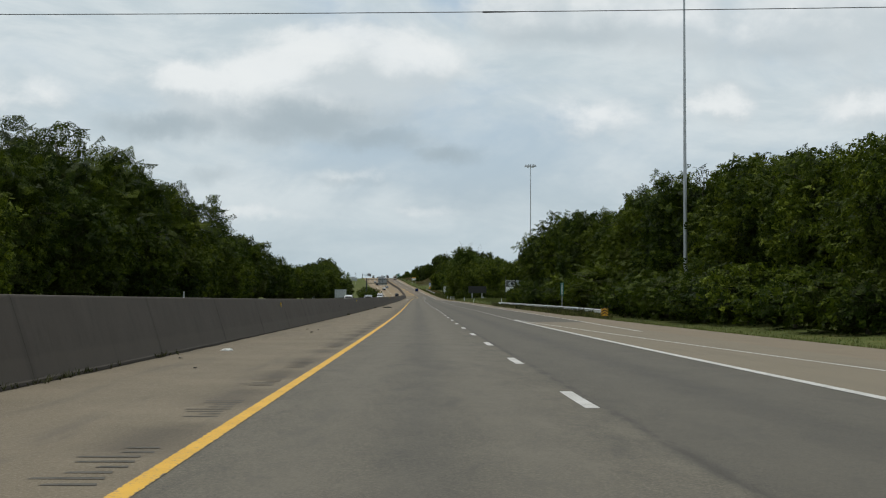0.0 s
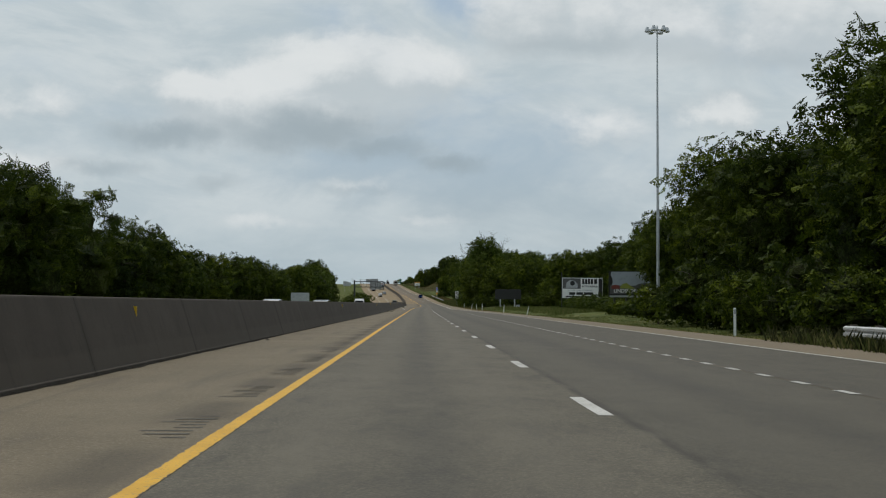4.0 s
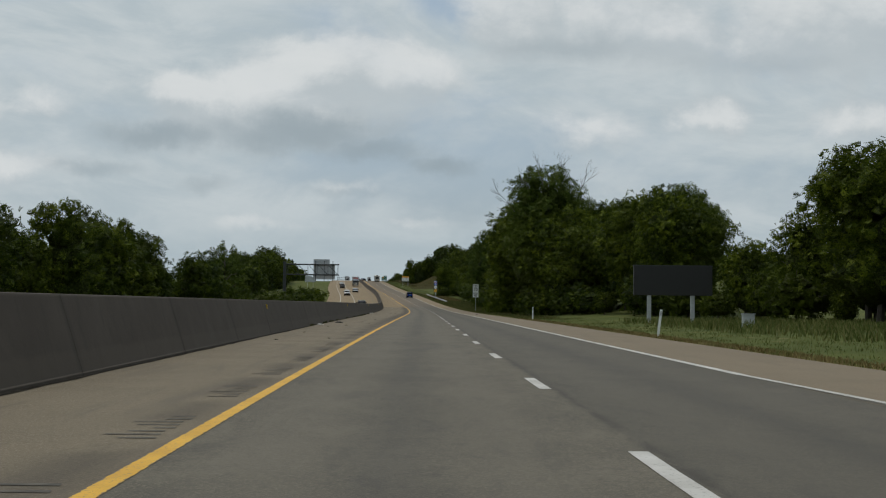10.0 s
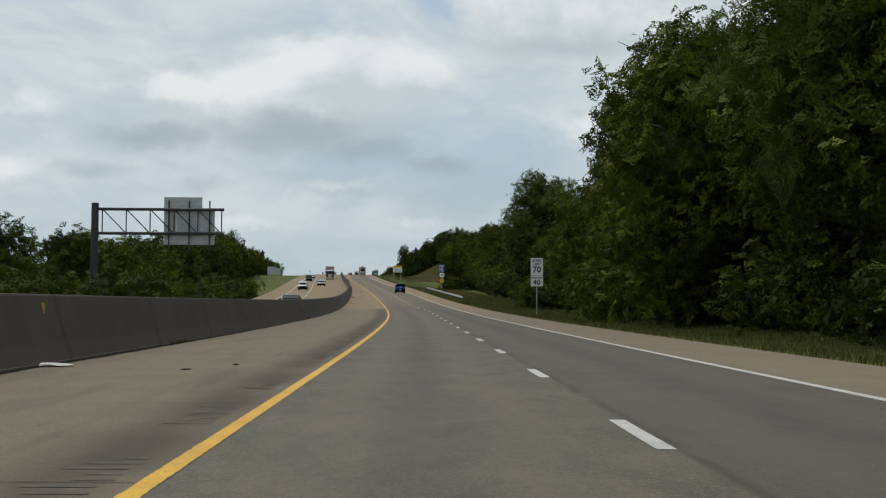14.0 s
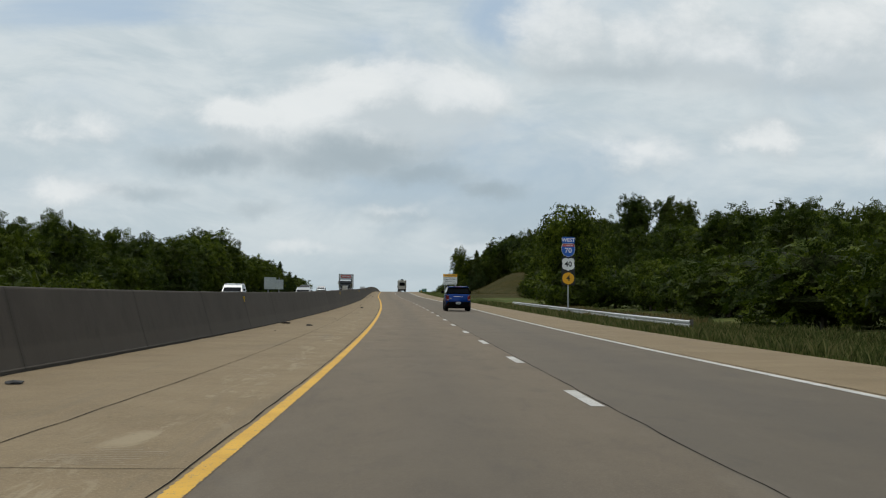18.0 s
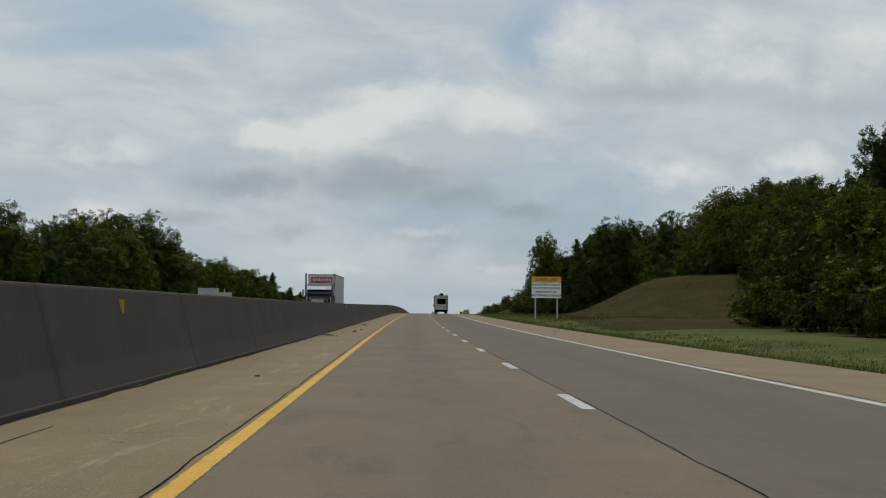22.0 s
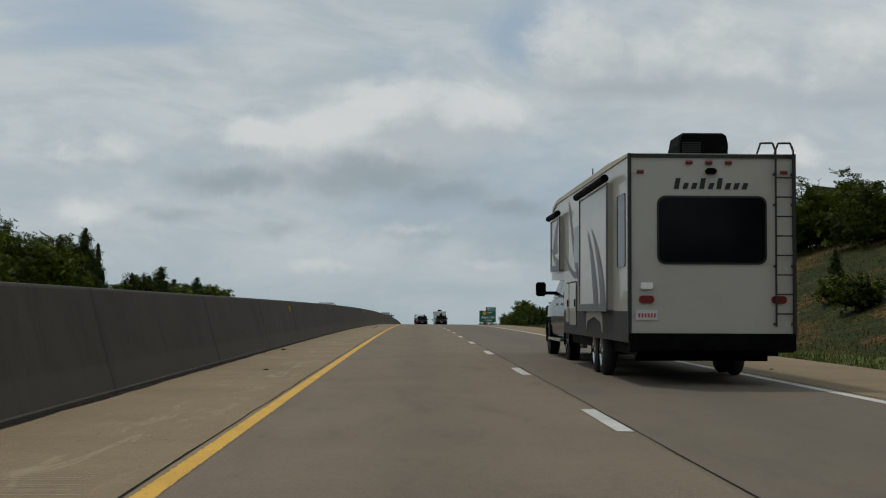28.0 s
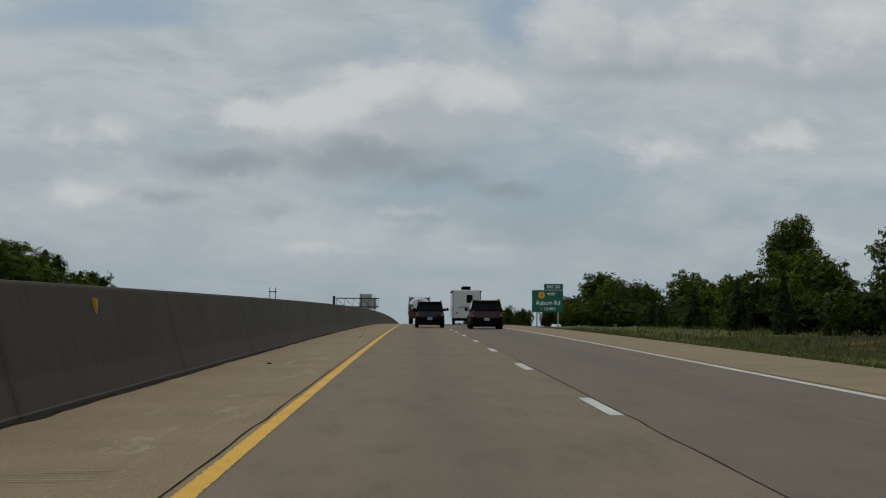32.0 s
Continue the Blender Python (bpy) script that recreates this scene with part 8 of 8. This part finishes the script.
def travel_trailer(m):
    c = thing("travel_trailer", m, "white travel trailer with a small dark rear window and roof unit", "camper trailer")
    w = 1.2
    part("body", prism([(0.0, 0.62), (7.6, 0.62), (8.1, 1.2), (7.9, 2.6), (7.3, 3.08), (0.06, 3.08), (0.0, 3.0)], -w, w), TRAILER, c)
    part("bumper", box(-w, w, -0.12, 0.02, 0.45, 0.62), BLACK_PLASTIC, c, "", 0.02)
    part("rear_window", prism(rounded(-0.02, 0.50, 1.95, 2.65, 0.06), -0.03, -0.001, axis="y"), GLASS, c, "dark rear window")
    part("air_conditioner", box(-0.4, 0.4, 1.6, 2.5, 3.08, 3.42), BLACK_PLASTIC, c, "", 0.05)
    for x in (-w, w):
        part("corner_trim", box(x - 0.03, x + 0.03, -0.03, 0.05, 0.62, 3.02), SIGN_BLACK, c)
        part("awning", rod((x * 1.04, 0.3, 2.95), (x * 1.04, 6.0, 2.95), 0.07, n=8), BLACK_PLASTIC, c)
    for x in (-0.85, 0.85):
        part("tail_light", box(x - 0.09, x + 0.09, -0.03, 0.0, 1.0, 1.12), RED_LENS, c)
    for k in range(6):
        plate([(-0.72 + 0.2 * k, 1.50), (-0.58 + 0.2 * k, 1.50), (-0.58 + 0.2 * k, 1.62), (-0.72 + 0.2 * k, 1.62)], -0.012, -0.002, SWOOSH, c, "name_bar")
    for sx in (-1, 1):
        for y in (3.0, 3.8):
            wheel(c, sx * (w - 0.03), y, 0.36, 0.22, sx, ALLOY, 5)
        part("mirror", box(sx * 1.42 - 0.1, sx * 1.42 + 0.1, 10.0, 10.1, 1.3, 1.6), BLACK_PLASTIC, c)
    part("tow_car", loft([(8.6, shell(0.95, 0.4, 1.6, 0.1)), (9.4, shell(0.98, 0.35, 1.85, 0.15)), (11.5, shell(0.98, 0.35, 1.75, 0.2)), (13.2, shell(0.93, 0.4, 1.1, 0.15))]), BLACK_PAINT, c, "dark towing car hidden by the trailer")
    return c


travel_trailer(road_pose(1307, 5.9))
tk = thing("tanker_lorry", road_pose(1336, 1.9), "red tank lorry with a polished round tank and chrome stacks", "lorry")
TANK_RED = car_paint("dark_red_paint", (0.085, 0.010, 0.014))
part("tank", loft([(0.3 + 4.2 * k / 6, [((1.15 if 0 < k < 6 else 0.75) * math.cos(2 * math.pi * j / 18), 2.15 + (0.85 if 0 < k < 6 else 0.55) * math.sin(2 * math.pi * j / 18)) for j in range(18)]) for k in range(7)]), CHROME, tk, "polished tank")
part("frame", box(-0.45, 0.45, 0.0, 8.0, 0.75, 1.05), DARK_STEEL, tk)
part("tail_panel", box(-1.2, 1.2, -0.05, 0.15, 0.6, 1.35), TANK_RED, tk, "red tail panel", 0.03)
part("cab", loft([(5.4, shell(1.15, 0.8, 3.0, 0.15)), (6.8, shell(1.15, 0.8, 2.95, 0.2)), (7.2, shell(1.1, 0.8, 2.0, 0.15)), (8.6, shell(0.95, 0.8, 1.9, 0.15))]), TANK_RED, tk, "red cab")
for sx in (-1, 1):
    part("exhaust_pipe", rod((sx * 1.25, 5.2, 1.0), (sx * 1.15, 5.2, 3.1), 0.07, n=10), CHROME, tk)
    part("tail_light", box(sx * 0.9 - 0.12, sx * 0.9 + 0.12, -0.08, -0.05, 0.9, 1.0), RED_LENS, tk)
    for y in (1.0, 2.2, 7.4):
        wheel(tk, sx * 1.2, y, 0.5, 0.5 if y < 5 else 0.28, sx, CHROME, 8)

# ---- oncoming lorry ----
LORRY_BOX = flat_paint("trailer_skin", (0.52, 0.54, 0.56), 0.45, vary=0.06)
CAB_PAINT = car_paint("dark_cab_paint", (0.05, 0.055, 0.06))


def lorry(m):
    c = thing("lorry", m, "long-nosed lorry with chrome visor and stacks pulling a grey box trailer", "lorry")
    tr = part("box_trailer", box(-1.28, 1.28, -16.6, -2.9, 1.15, 4.10), LORRY_BOX, c, "grey box trailer", 0.04)
    part("nose_sign", box(-1.0, 1.0, -2.9, -2.87, 3.35, 3.85), SIGN_RED, tr, "red sign on the trailer's nose")
    for k in range(7):
        part("sign_bar", box(-0.85 + 0.25 * k, -0.68 + 0.25 * k, -2.868, -2.86, 3.47, 3.73), PLATE_WHITE, tr)
    part("edge_rail", box(-1.29, 1.29, -16.6, -2.88, 4.08, 4.13), GALV, tr)
    part("skirt", box(-1.26, -1.22, -12.5, -5.5, 0.4, 1.15), LORRY_BOX, tr)
    part("sleeper", loft([(-2.6, shell(1.2, 0.8, 3.3, 0.12)), (-0.9, shell(1.2, 0.8, 3.25, 0.12)), (-0.1, shell(1.15, 0.8, 2.95, 0.12)), (0.25, shell(1.12, 0.8, 2.3, 0.12))]), CAB_PAINT, c)
    part("hood", loft([(0.2, shell(0.95, 0.8, 2.05, 0.15)), (1.9, shell(0.78, 0.75, 1.85, 0.15)), (2.05, shell(0.70, 0.75, 1.7, 0.1))]), CAB_PAINT, c)
    part("grille", box(-0.55, 0.55, 2.03, 2.12, 0.75, 1.72), CHROME, c, "chrome grille", 0.03)
    part("bumper", box(-1.2, 1.2, 2.05, 2.25, 0.35, 0.75), CHROME, c, "chrome bumper", 0.05)
    part("windscreen", prism([(0.27, 2.10), (0.30, 2.12), (-0.02, 2.86), (-0.06, 2.84)], -1.0, 1.0), GLASS, c, "windscreen")
    part("visor", prism([(0.0, 2.78), (0.32, 2.62), (0.34, 2.66), (0.02, 2.95)], -1.1, 1.1), CHROME, c, "chrome sun visor")
    for sx in (-1, 1):
        part("exhaust_pipe", rod((sx * 1.3, -0.9, 1.2), (sx * 1.3, -0.9, 4.15), 0.085, n=12), CHROME, c, "chrome exhaust stack")
        part("mirror", box(sx * 1.45 - 0.09, sx * 1.45 + 0.09, 0.1, 0.2, 2.0, 2.65), CHROME, c, "", 0.02)
        part("mirror_arm", rod((sx * 1.1, 0.12, 2.6), (sx * 1.45, 0.15, 2.6), 0.02, n=6), CHROME, c)
        part("headlight", box(sx * 0.88 - 0.14, sx * 0.88 + 0.14, 1.75, 1.98, 1.0, 1.22), CLEAR_LENS, c, "", 0.03)
        part("fender", loft([(0.7, [(sx * 0.75, 1.0), (sx * 1.22, 1.0), (sx * 1.22, 1.1), (sx * 0.75, 1.1)]), (1.2, [(sx * 0.75, 1.12), (sx * 1.22, 1.12), (sx * 1.22, 1.22), (sx * 0.75, 1.22)]), (1.9, [(sx * 0.75, 0.85), (sx * 1.2, 0.85), (sx * 1.2, 0.95), (sx * 0.75, 0.95)])]), CAB_PAINT, c)
        part("air_filter", rod((sx * 1.08, 0.35, 1.3), (sx * 1.08, 0.35, 2.0), 0.17, n=14), CHROME, c)
        for y, r_ in ((1.2, 0.5), (-3.6, 0.5), (-4.9, 0.5), (-14.2, 0.5), (-15.5, 0.5)):
            wheel(c, sx * 1.2, y, r_, 0.30 if y > 0 else 0.55, sx, CHROME, 8)
    return c


lorry(road_pose(941, -6.9, 0, 180))

# ---- white van on the opposite carriageway, and a house beyond the trees ----
van = motor_car("cargo_van", road_pose(1207, -9.4, 0.0, 180), WHITE_PAINT, "tall white cargo van on the opposite carriageway", "van", 5.6, 2.0, 2.0, 1.3, 0.22, 0.36, 1.0, 4.5, 0.9, 0.9, False, False, group="oncoming cars")
part("high_roof", box(-0.92, 0.92, 0.15, 4.3, 1.96, 2.6), WHITE_PAINT, van, "raised white roof", 0.08)
HOUSE_WALL = flat_paint("house_siding", (0.34, 0.35, 0.36), 0.7)
HOUSE_ROOF = flat_paint("grey_shingles", (0.12, 0.12, 0.125), 0.85)
house = thing("house", stand(1333, -60), "small grey house with a gable roof behind the trees", "house")
part("wall", prism([(-3.6, -0.4), (3.6, -0.4), (3.6, 5.2), (0.0, 7.6), (-3.6, 5.2)], -4.5, 4.5, axis="y"), HOUSE_WALL, house)
for sx in (-1, 1):
    part("roof", prism([(0.0, 7.62), (sx * 4.1, 4.90), (sx * 4.1, 5.08), (0.0, 7.82)], -4.9, 4.9, axis="y"), HOUSE_ROOF, house, "grey shingled roof slope")
for x, z in ((-1.8, 1.2), (1.8, 1.2), (-1.5, 3.9), (1.5, 3.9)):
    w_ = part("window", box(x - 0.55, x + 0.55, -4.56, -4.49, z, z + 1.3), SIGN_WHITE, house, "white framed window", 0.01)
    part("pane", box(x - 0.45, x + 0.45, -4.575, -4.565, z + 0.1, z + 1.2), GLASS, w_)
part("door", box(-0.45, 0.45, -4.56, -4.49, 0.0, 2.05), BLACK_PLASTIC, house, "dark front door", 0.01)
